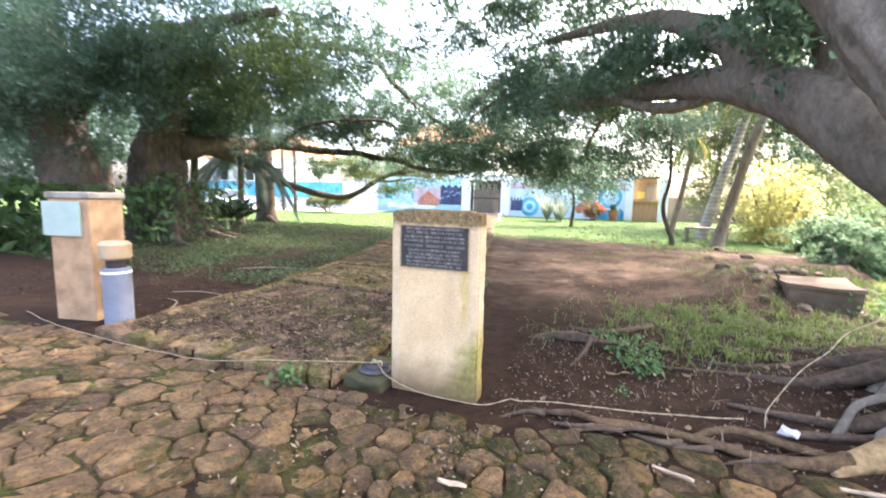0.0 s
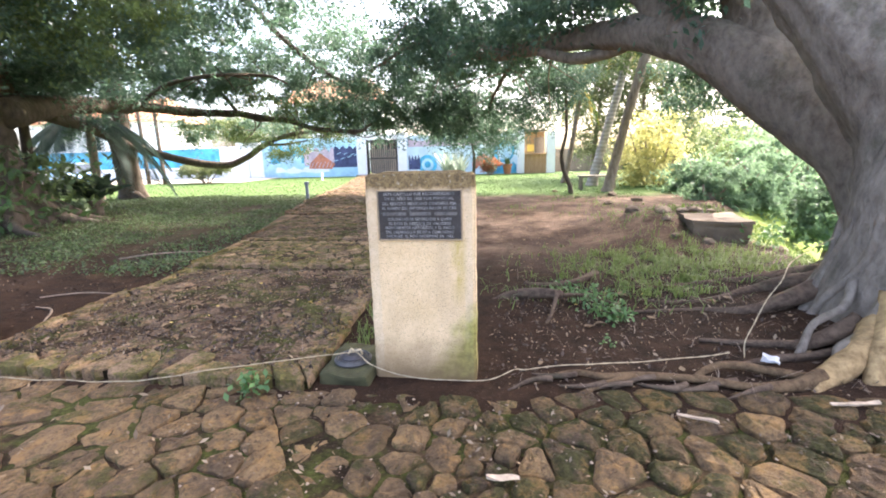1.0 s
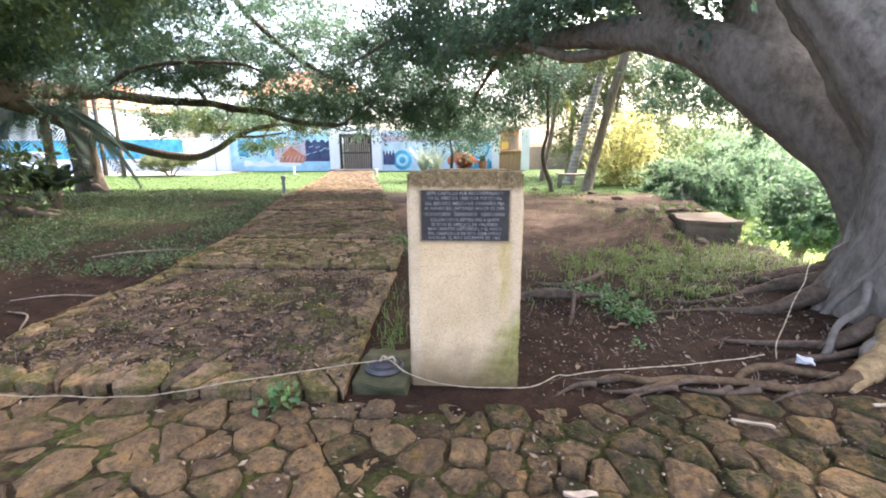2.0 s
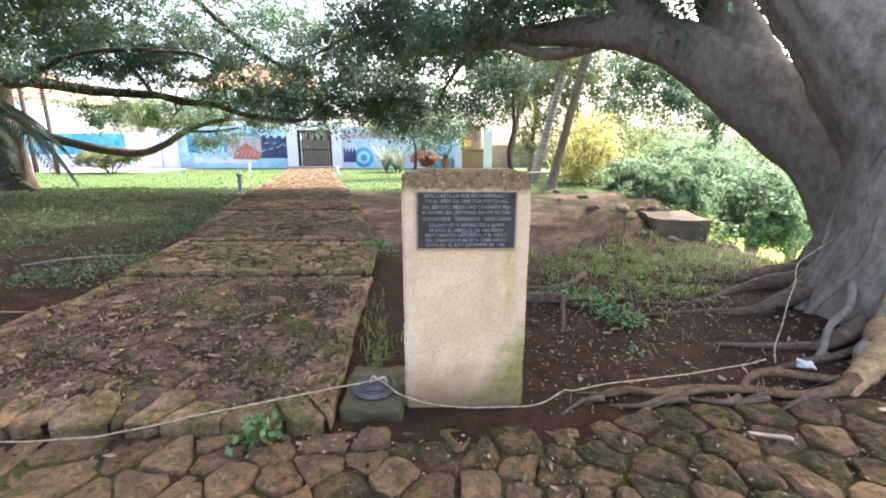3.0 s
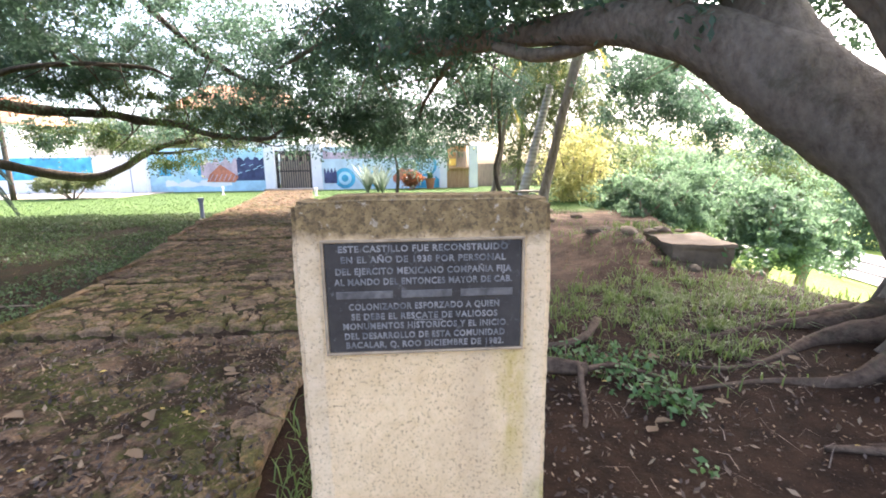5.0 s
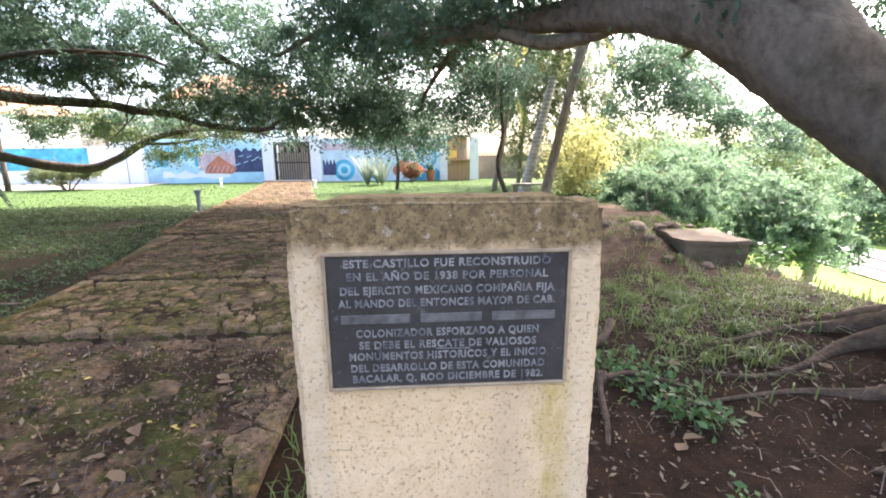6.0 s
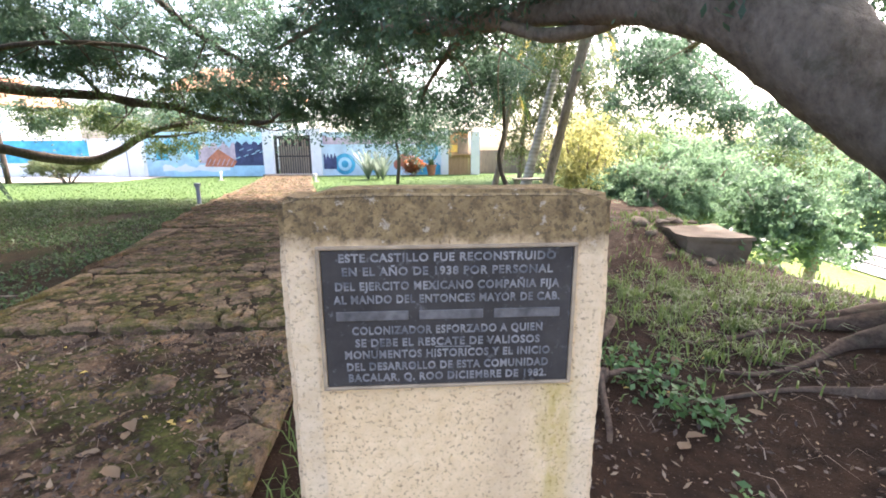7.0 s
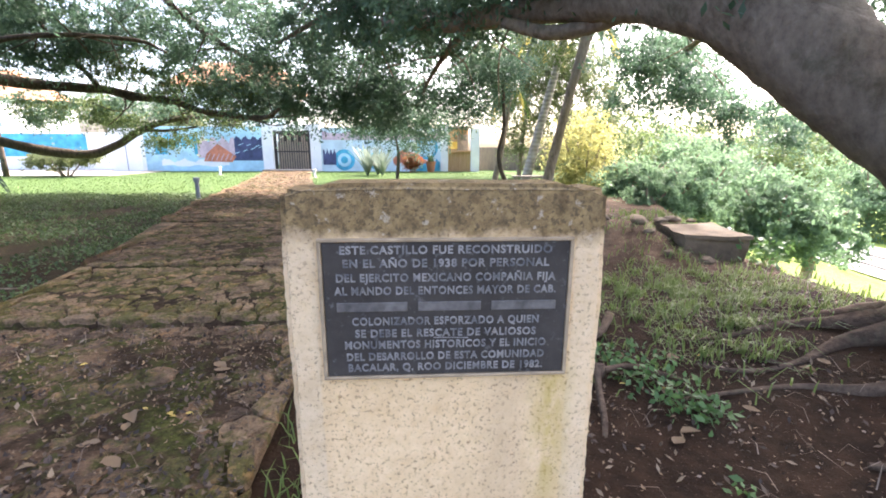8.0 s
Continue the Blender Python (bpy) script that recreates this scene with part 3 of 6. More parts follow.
# ---- the stele with its plate ----
def build_stele():
    st = thing("stone_stele", "buff cast-stone stele with a dark inscribed plate, mossy at its foot", "stele")
    bm = bmesh.new()
    box(bm, -0.336, 0.338, 0.0, 0.15, -0.08, 1.355)
    bmesh.ops.subdivide_edges(bm, edges=[e for e in bm.edges if abs(e.verts[0].co.z - e.verts[1].co.z) > 1], cuts=110)
    bmesh.ops.subdivide_edges(bm, edges=[e for e in bm.edges if abs(e.verts[0].co.x - e.verts[1].co.x) > 0.5], cuts=12)
    # rounded shoulders at the top
    for v in bm.verts:
        d = ease(0.305, 0.338, abs(v.co.x))
        v.co.z -= 0.014 * d * ease(1.1, 1.355, v.co.z)
        v.co.x *= 1 - 0.012 * d * ease(1.2, 1.355, v.co.z)
    bmesh.ops.bevel(bm, geom=[e for e in bm.edges if e.calc_face_angle(0) > 0.7], offset=0.014, segments=3, affect="EDGES")
    for v in bm.verts:
        n = noise.noise(v.co * 6) * 0.003 + noise.noise(v.co * 32) * 0.0016 + noise.noise(v.co * 95) * 0.0016
        out = Vector((v.co.x / 0.34, (v.co.y - 0.075) / 0.075, 0))
        if out.length > 0.9 and abs(v.co.x) > 0.31:
            v.co.x += n * (1 if v.co.x > 0 else -1) * 1.4
        v.co.y += n * 0.4 if v.co.y > 0.1 else 0
        if v.co.z > 1.3:
            v.co.z += n * 0.9
    part("pillar", bm, STELE, st)
    # raised stone margin round the plate
    rim = bmesh.new()
    for a in ((-0.262, 0.264, -0.010, 0.0, 1.239, 1.246), (-0.262, 0.264, -0.010, 0.0, 0.937, 0.944), (-0.262, -0.254, -0.010, 0.0, 0.944, 1.239), (0.256, 0.264, -0.010, 0.0, 0.944, 1.239)):
        box(rim, a[0], a[1], a[2], a[3] - 0.001, a[4], a[5], 0.002)
    part("plate_rim", rim, PLATE_RIM, st, "pale worn mortar rim round the plate")
    plate = part("plaque", boxed(-0.253, 0.255, -0.007, -0.001, 0.945, 1.238, 0.0015), PLATE, st, "dark grey metal plate with raised letters")
    lines = [
        ("ESTE CASTILLO FUE RECONSTRUIDO", 0.435, 0.0165), ("EN EL AÑO DE 1938 POR PERSONAL", 0.425, 0.0165),
        ("DEL EJERCITO MEXICANO COMPAÑIA FIJA", 0.455, 0.0165), ("AL MANDO DEL ENTONCES MAYOR DE CAB.", 0.462, 0.0165), None,
        ("COLONIZADOR ESFORZADO A QUIEN", 0.395, 0.0165), ("SE DEBE EL RESCATE DE VALIOSOS", 0.385, 0.0165),
        ("MONUMENTOS HISTORICOS Y EL INICIO", 0.430, 0.0165), ("DEL DESARROLLO DE ESTA COMUNIDAD", 0.425, 0.0165), ("BACALAR, Q. ROO DICIEMBRE DE 1982.", 0.42, 0.0165),
    ]
    heights = [1.2215, 1.1935, 1.163, 1.135, 1.101, 1.068, 1.041, 1.015, 0.988, 0.963]
    for row, z in zip(lines, heights):
        if row is None:
            for x0, x1 in ((-0.228, -0.082), (-0.06, 0.072), (0.094, 0.232)):
                part("raised_bar", boxed(x0, x1, -0.0095, -0.0068, z - 0.010, z + 0.010, 0.0012), BARMETAL, plate, "worn grey raised bar")
            continue
        text, width, high = row
        cu = bpy.data.curves.new("inscription", "FONT")
        cu.body, cu.align_x, cu.align_y = text, "CENTER", "CENTER"
        cu.size, cu.extrude, cu.resolution_u, cu.offset = high / 0.70, 0.0012, 3, 0.0006
        cu.space_character = 1.12
        cu.materials.append(LETTER)
        ob = new("inscription_line", cu)
        ob.parent = plate
        wide = high / 0.70 * 0.62 * len(text) * 1.1
        ob.matrix_world = pose(0, -0.0078, z, 90) @ Matrix.Diagonal((width / wide, 1.0, 1.0, 1.0))
        bpy.context.view_layer.update()
        if ob.dimensions.x > 0.05:
            ob.scale.x *= width / ob.dimensions.x
    # a pale scratch across the plate
    part("scratch", boxed(-0.055, 0.02, -0.0078, -0.0069, 1.0284, 1.0302, m=pose(0, 0, 0, 0, 1.5, 0)), LETTER, plate, "pale scratch in the plate")


build_stele()


# ---- road of flat stones ----
def build_road():
    xs = [-14.0, -10.0, -7.0] + list(np.linspace(-6, 4.6, 230)) + [6.0, 9.0]
    ts = [0.0, 0.01, 0.02] + list(np.linspace(0.03, 0.3, 60)) + [0.5, 1.0]
    verts = []
    for t in ts:
        for x in xs:
            y = -0.20 + 0.2 * ease(0.34, 1.4, x) - 9 * t
            p = Vector((x, y, 3))
            verts.append((x, y, -0.013 - 0.004 * ease(-1.2, 0.4, x) + 0.012 * noise.noise(p * 2.1) + 0.010 * noise.noise(p * 8)))
    w = len(xs)
    faces = [(j * w + i, (j + 1) * w + i, (j + 1) * w + i + 1, j * w + i + 1) for j in range(len(ts) - 1) for i in range(w - 1)]
    road = part("road", mesh_of("road", verts, faces, BED, True), None)
    tagged(road, "old road of flat irregular brown stones with mossy joints", "road", kind="structure")
    rng = np.random.default_rng(5)
    pts = scatter_sites(rng, -6.2, -0.9, -2.6, 0.02, 0.29) + scatter_sites(rng, -0.9, 4.6, -2.6, 0.02, 0.225)
    # a straighter row along the edge towards the walk
    pts = [p for p in pts if p[1] < -0.36 + 0.13 * ease(0.3, 1.5, p[0])]
    x = -6.2
    while x < 4.6:
        pts.append((x, -0.31 + 0.2 * ease(0.4, 1.5, x) + rng.uniform(-0.03, 0.03)))
        x += rng.uniform(0.19, 0.36)
    far_v, far_f = [], []
    for c, poly in cells(pts, 0.5, (-6.4, 4.8, -2.8, 0.03)):
        poly = [(px, min(py, -0.185 + 0.2 * ease(0.4, 1.5, px))) for px, py in poly]
        cx, cy = np.mean([p[0] for p in poly]), np.mean([p[1] for p in poly])
        c = np.array((cx, cy))
        z = rng.uniform(-0.014, 0.012) - 0.007 * (noise.noise(Vector((cx * 1.4, cy * 1.4, 6))) > 0.18)
        rough = ease(-1.5, 0.3, cx)
        v, f = stone(c, poly, z, rng.uniform(0.002, 0.011) * (1 + 0.4 * rough), 0.06, rng, 0.010 + 0.012 * rough)
        # darker mossy stones grow commoner rightwards, partly standing in for the fig's shade
        if -4.4 < cx < 3.9 and cy > -2.1:
            ob = part("paving_stone", mesh_of("paving_stone", v, f, SHADEMOSSCOBBLE if rng.uniform() < 0.15 + 0.55 * rough else COBBLE), None, road)
            ob.location = (cx, cy, z)
        else:
            k = len(far_v)
            far_v += [(cx + a, cy + b, z + h) for a, b, h in v]
            far_f += [tuple(i + k for i in q) for q in f]
    # the rest of the road, out to the sides and behind
    pts = pts + scatter_sites(rng, -13, 8.5, -6.5, -2.6, 0.42, 12) + scatter_sites(rng, -13, -6.2, -2.6, -0.3, 0.42, 12) + scatter_sites(rng, 4.6, 8.5, -2.6, -0.3, 0.42, 12)
    for c, poly in cells(pts, 0.6, (-13.4, 8.9, -6.9, -0.2)):
        if -6.25 < c[0] < 4.65 and c[1] > -2.62:
            continue
        v, f = stone(c, poly, 0, 0.02, 0.06, rng, 0.02)
        k, z = len(far_v), rng.uniform(-0.01, 0.012)
        far_v += [(c[0] + a, c[1] + b, z + h) for a, b, h in v]
        far_f += [tuple(i + k for i in q) for q in f]
    rest = part("outlying_paving", mesh_of("outlying_paving", far_v, far_f, COBBLE), None, road)
    tagged(rest, kind="stuff")


build_road()


# ---- stone walkway to the gate ----
def build_walk():
    verts, faces = [], []
    ys = sorted(set([2.40, 2.48, 4.02, 4.1, 7.0, 7.1] + [round(v, 3) for v in np.linspace(-0.2, 7.2, 190)] + [round(v, 2) for v in np.linspace(7.5, 26.6, 60)]))
    w = 72
    for y in ys:
        m, h = walk_middle(y)
        h -= 0.075 * ease(-0.2, 0.0, y)
        verts.append((m - h, y, -0.1))
        for k in range(w):
            x = m - h + 2 * h * k / (w - 1)
            p = Vector((x, y, 0))
            up = 0.007 * (1 - ease(1.9, 2.4, y)) + 0.012 * noise.noise(p * 2.3) + 0.014 * noise.noise(p * 6) + 0.009 * noise.noise(p * 13)
            edge = min(1.0, (h - abs(x - m)) / 0.2, 0.45 + max(0.0, (y + 0.1) / 0.3), *[max(0.0, abs(y - c) - 0.10) / 0.22 for c in (2.50, 4.12, 7.12)])
            verts.append((x, y, walk_z(y) + 0.002 - 0.02 * (1 - edge) - 0.03 * (min(abs(y - c) for c in (2.44, 4.06, 7.06)) < 0.035) + up * edge))
        verts.append((m + h, y, -0.1))
    for i in range(len(ys) - 1):
        for k in range(w + 1):
            a = i * (w + 2) + k
            faces.append((a, a + 1, a + w + 3, a + w + 2))
    faces.append(tuple(range(w + 2)))
    walkway = part("walkway", mesh_of("walkway", verts, faces, WALKBED, True), None)
    tagged(walkway, "long walkway of worn mossy stones leading to the gate", "walkway", kind="structure")
    rng = np.random.default_rng(9)
    near_count, rv, rf = 0, [], []
    bands = [(-0.24, 2.43, 0.205), (2.46, 4.05, 0.20), (4.08, 7.05, 0.27), (7.08, 26.4, 0.36)]
    for y0, y1, d in bands:
        pts = scatter_sites(rng, -9.5 if y1 > 8 else -3.9, -0.5, y0 + (0.2 if y0 > 0 else 0.1), y1 - 0.06, d, 14)
        pts = [p for p in pts if abs(p[0] - walk_middle(p[1])[0]) < walk_middle(p[1])[1] - 0.14]
        # a row of squarer blocks starts each stretch
        m, h = walk_middle(y0 + 0.1)
        x = m - h + 0.12
        while x < m + h - 0.08 and y0 > 0:
            pts.append((x, y0 + 0.10 + rng.uniform(-0.02, 0.02)))
            x += rng.uniform(0.22, 0.36)
        # blocks along both sides
        y = y0 + 0.3
        while y < y1 - 0.1:
            m, h = walk_middle(y)
            pts += [(m - h + 0.09, y), (m + h - 0.09, y + rng.uniform(-0.05, 0.05))]
            y += rng.uniform(0.3, 0.45)
        for c, poly in cells(pts, d * 1.4, (-12, 0, y0, y1)):
            wave = 0.05 * noise.noise(Vector((c[0], c[1] * 4.0, 8)))
            poly = [(min(max(px, walk_middle(py)[0] - walk_middle(py)[1] - wave), walk_middle(py)[0] + walk_middle(py)[1] + wave), py) for px, py in poly]
            c = np.mean(np.array(poly), 0)
            edge = abs(c[0] - walk_middle(c[1])[0]) > walk_middle(c[1])[1] - 0.2 or (c[1] < y0 + 0.22 and y0 > 0) or c[1] < -0.02
            sink = 0 if edge else max(0.0, 0.55 * noise.noise(Vector((c[0] * 1.1, c[1] * 1.1, 2))))
            z = walk_z(c[1]) + rng.uniform(-0.006, 0.012) - 0.03 * sink
            front = c[1] < 0.0
            z += 0.012 * front
            v, f = stone(c, poly, z, rng.uniform(0.004, 0.016) * (0.4 if front else 1), 0.11 if front else 0.05, rng, 0.010)
            if near_count < 420:
                near_count += 1
                ob = part("walk_stone", mesh_of("walk_stone", v, f, KERBSTONE if edge or 2.4 < c[1] < 4.05 else WALKSTONE), None, walkway)
                ob.location = (c[0], c[1], z)
            else:
                k = len(rv)
                rv += [(c[0] + a, c[1] + b, z + hh) for a, b, hh in v]
                rf += [tuple(i + k for i in q) for q in f]
    tagged(part("outlying_stones", mesh_of("outlying_stones", rv, rf, WALKSTONE), None, walkway), kind="stuff")


build_walk()


def twigs(parent, rows, count, seed, material, reach=1.0, droop=0.25):
    """Thin side shoots along a bough."""
    rng = np.random.default_rng(seed)
    pts = smooth_line([Vector(r) for r in rows], 0.2)
    for i in range(count):
        p = pts[int(rng.uniform(0.25, 0.98) * (len(pts) - 1))]
        d = Vector(rng.normal(size=3) * np.array([1, 1, 0.6])).normalized()
        c, l = p.to_3d(), reach * rng.uniform(0.5, 1.3)
        b = Vector(rng.normal(size=3)) * 0.12 * l
        w = min(0.03, p[3] * 0.5) * rng.uniform(0.5, 1.0)
        limb("twig", [(*c, w), (*(c + d * l * 0.5 + b), w * 0.7), (*(c + d * l + Vector((0, 0, -droop * l))), w * 0.3)], material, parent, sides=5, step=0.2)


# ---- the great fig beside the stele ----
def build_fig():
    fig = thing("fig_tree", "huge old fig tree with leaning limb, spreading roots and dark leaves", "tree")
    limb("trunk", [(3.9, 0.95, -0.15, 0.98), (3.85, 0.95, 0.1, 0.82), (3.8, 1.0, 0.5, 0.68), (3.76, 1.05, 1.1, 0.58), (3.68, 1.2, 1.65, 0.50), (3.38, 1.47, 2.2, 0.38), (3.06, 1.7, 2.66, 0.29), (2.66, 2.15, 3.7, 0.26), (2.2, 3.0, 5.4, 0.2), (1.8, 3.6, 7.5, 0.1)], FICUS, fig, sides=44, lump=0.16, flute=0.09, seed=2.0)
    limb("leaning_limb", [(4.25, 1.75, -0.1, 0.75), (4.27, 1.8, 0.3, 0.58), (4.25, 1.95, 0.75, 0.46), (4.12, 2.25, 1.25, 0.44), (3.80, 2.65, 1.76, 0.41), (3.37, 3.05, 2.24, 0.38), (2.85, 3.47, 2.70, 0.29), (2.35, 4.2, 3.02, 0.24), (1.95, 5.1, 3.2, 0.20), (1.2, 5.6, 3.25, 0.16), (0.4, 6.1, 3.25, 0.12), (-0.6, 6.9, 3.45, 0.07)], FICUS, fig, sides=30, lump=0.16, seed=5.0)
    limb("bough", [(3.72, 2.75, 1.8, 0.36), (3.48, 3.08, 2.4, 0.33), (3.32, 3.32, 3.0, 0.28), (3.1, 3.7, 4.0, 0.22), (2.7, 4.3, 5.2, 0.16), (2.0, 5.2, 6.6, 0.08)], FICUS, fig, sides=20, lump=0.18, seed=9.0)
    limb("bough", [(2.7, 3.6, 2.85, 0.22), (2.3, 4.4, 3.7, 0.2), (1.6, 5.6, 4.4, 0.16), (0.6, 7.0, 4.9, 0.13), (-0.8, 9.0, 5.4, 0.08)], FICUS, fig, sides=14, lump=0.2)
    limb("bough", [(2.95, 1.85, 3.0, 0.2), (2.5, 2.3, 3.7, 0.24), (2.0, 2.9, 4.3, 0.22), (1.2, 3.8, 4.8, 0.18), (-0.6, 5.0, 5.6, 0.12)], FICUS, fig, sides=18, lump=0.2)
    limb("bough", [(2.4, 4.2, 3.0, 0.13), (2.1, 4.9, 2.93, 0.11), (1.6, 5.2, 2.92, 0.09), (1.1, 5.4, 3.1, 0.07)], FICUS, fig, sides=12, lump=0.25)
    limb("bough", [(3.75, 1.15, 1.6, 0.36), (3.95, 1.25, 2.5, 0.36), (4.35, 1.5, 3.4, 0.34), (5.0, 2.4, 4.6, 0.28), (6.0, 5.0, 5.4, 0.14)], FICUS, fig, sides=16, lump=0.2)
    limb("bough", [(2.0, 5.2, 3.3, 0.1), (1.6, 6.9, 3.5, 0.09), (0.9, 8.6, 3.7, 0.07), (0.3, 10.5, 3.2, 0.05), (0.0, 12.0, 2.7, 0.03)], FICUS, fig, sides=8)
    limb("bough", [(0.6, 6.0, 3.27, 0.1), (-0.4, 7.6, 3.9, 0.08), (-1.8, 9.2, 4.2, 0.06), (-3.4, 10.6, 3.9, 0.04)], FICUS, fig, sides=8)
    limb("bough", [(5.2, 2.7, 4.7, 0.16), (5.6, 6.0, 4.3, 0.11), (6.1, 9.0, 3.8, 0.07), (6.3, 11.6, 3.0, 0.035)], FICUS, fig, sides=8)
    twigs(fig, [(2.0, 5.2, 3.3, 0.1), (1.6, 6.9, 3.5, 0.09), (0.9, 8.6, 3.7, 0.07), (0.3, 10.5, 3.2, 0.05), (0.0, 12.0, 2.7, 0.03)], 14, 1, FICUS, 1.3)
    twigs(fig, [(0.6, 6.0, 3.27, 0.1), (-0.4, 7.6, 3.9, 0.08), (-1.8, 9.2, 4.2, 0.06), (-3.4, 10.6, 3.9, 0.04)], 14, 2, FICUS, 1.3)
    twigs(fig, [(5.2, 2.7, 4.7, 0.16), (5.6, 6.0, 4.3, 0.11), (6.1, 9.0, 3.8, 0.07), (6.3, 11.6, 3.0, 0.035)], 12, 3, FICUS, 1.3)
    # surface roots
    roots = [
        [(2.45, 0.14, 0.06, 0.05), (2.29, 0.07, 0.04, 0.036), (2.0, 0.02, 0.03, 0.027), (1.75, 0.08, 0.035, 0.025), (1.41, 0.10, 0.035, 0.025), (1.15, 0.06, 0.035, 0.022), (0.94, 0.11, 0.03, 0.02), (0.7, 0.0, 0.0, 0.015)],
        [(1.70, 0.08, 0.04, 0.02), (1.82, 0.18, 0.06, 0.022), (1.97, 0.23, 0.07, 0.025), (2.28, 0.18, 0.05, 0.03), (2.47, 0.15, 0.04, 0.03)],
        [(1.34, 0.09, 0.04, 0.02), (1.12, -0.02, 0.03, 0.017), (0.95, -0.12, 0.0, 0.012)],
        [(3.1, 0.9, 0.62, 0.07), (2.95, 0.75, 0.42, 0.045), (2.64, 0.56, 0.33, 0.04), (2.54, 0.48, 0.15, 0.045), (2.46, 0.42, -0.05, 0.05)],
        [(3.0, 0.65, 0.35, 0.14), (2.6, 0.66, 0.12, 0.08), (2.3, 0.7, 0.05, 0.05), (2.05, 0.66, 0.0, 0.03), (1.95, 0.64, -0.04, 0.03)],
        [(3.1, 1.2, 0.4, 0.2), (2.6, 1.3, 0.14, 0.1), (2.2, 1.42, 0.06, 0.06), (1.7, 1.3, 0.02, 0.04), (1.3, 1.42, -0.02, 0.03)],
        [(3.5, 1.7, 0.4, 0.26), (3.0, 1.75, 0.16, 0.13), (2.5, 1.7, 0.08, 0.08), (2.1, 1.66, 0.05, 0.055), (1.8, 1.7, 0.0, 0.04)],
        [(3.85, 1.95, 0.4, 0.34), (3.4, 2.1, 0.22, 0.22), (2.9, 2.2, 0.10, 0.13), (2.3, 2.15, 0.05, 0.08), (1.9, 2.2, 0.03, 0.06), (1.6, 2.6, 0.01, 0.04), (1.35, 3.2, -0.02, 0.03)],
        [(3.7, 2.1, 0.25, 0.2), (3.2, 2.5, 0.08, 0.1), (2.8, 2.9, 0.03, 0.06), (2.5, 3.3, -0.02, 0.04)],
        [(2.3, 1.65, 0.06, 0.035), (2.45, 1.35, 0.04, 0.03), (2.2, 1.1, 0.0, 0.02)],
        [(3.0, 0.55, 0.30, 0.14), (2.8, 0.36, 0.19, 0.12), (2.65, 0.25, 0.12, 0.10), (2.5, 0.17, 0.06, 0.075), (2.4, 0.10, 0.02, 0.06), (2.36, 0.06, -0.05, 0.05)],
        [(3.2, 0.6, 0.52, 0.16), (3.0, 0.4, 0.33, 0.13), (2.86, 0.27, 0.18, 0.11), (2.79, 0.2, 0.06, 0.08), (2.72, 0.13, -0.05, 0.07)],
        [(3.15, 0.6, 0.5, 0.1), (2.9, 0.45, 0.3, 0.06), (2.68, 0.34, 0.2, 0.05), (2.64, 0.27, 0.05, 0.055), (2.6, 0.22, -0.04, 0.05)],
        [(1.6, 2.6, 0.03, 0.035), (1.35, 2.2, 0.05, 0.03), (1.05, 2.05, 0.03, 0.028), (0.75, 2.2, 0.0, 0.02)],
        [(1.02, 1.5, 0.13, 0.024), (0.98, 1.35, 0.06, 0.022), (0.92, 1.12, 0.02, 0.018), (0.86, 0.98, -0.01, 0.014)],
        [(1.06, 1.48, 0.12, 0.04), (0.85, 1.62, 0.09, 0.05), (0.6, 1.66, 0.05, 0.04), (0.4, 1.6, 0.0, 0.025)],
        [(1.05, 1.5, 0.10, 0.022), (1.3, 1.62, 0.06, 0.018), (1.6, 1.55, 0.0, 0.014)],
        [(3.35, 0.55, 0.62, 0.12), (3.14, 0.28, 0.32, 0.08), (3.02, 0.14, 0.16, 0.065), (3.0, 0.05, -0.04, 0.07)],
        [(2.95, 0.62, 0.16, 0.05), (2.7, 0.59, 0.08, 0.036), (2.36, 0.63, 0.05, 0.028), (1.99, 0.73, 0.02, 0.018)],
        [(2.8, 0.48, 0.08, 0.04), (2.55, 0.43, 0.05, 0.032), (2.36, 0.40, 0.045, 0.026), (2.08, 0.34, 0.01, 0.016)],
    ]
    for i, r in enumerate(roots):
        if 4 <= i <= 9:
            r = [(x, y + 0.09 * math.sin(5 * x + i), z * 0.62 - 0.012 * (k > 1), w * (0.5 if k < 2 else 0.30)) for k, (x, y, z, w) in enumerate(r)]
        if i in (3, 10, 11, 12, 17):
            r = [(x, y, z * 0.72, w * (0.55 if i == 3 else 0.8)) for x, y, z, w in r]
        limb("root", r, TANROOT if i in (10, 11) else ROOT if i < 3 else FICUS if i in (3, 12, 17) else ROOTDARK, fig, "bare brown surface root" if i == 0 else "tan root foot" if i == 10 else "", sides=12, step=0.045, lump=0.45, seed=i * 3.0)
    # roots that run down the trunk and grip the soil
    rng = np.random.default_rng(17)
    for i in range(14):
        a = 2.3 + 2.7 * i / 13 + rng.uniform(-0.12, 0.12)
        top, w = rng.uniform(0.35, 1.5), rng.uniform(0.025, 0.05)
        rows = []
        for z in np.linspace(top, -0.02, 9):
            r = float(np.interp(z, (-0.15, 0.1, 0.5, 1.1, 1.75), (0.98, 0.82, 0.68, 0.58, 0.53)))
            b = a + 0.17 * math.sin((2.2 + 0.3 * (i % 4)) * z + i) + 0.06 * math.sin(7 * z + 2 * i)
            rows.append((3.80 + r * math.cos(b), 1.02 + r * math.sin(b), z, w * (0.6 + 0.5 * (top - z) / top)))
        limb("trunk_root", rows, FICUS, fig, sides=7, step=0.08, lump=0.4, seed=float(i))
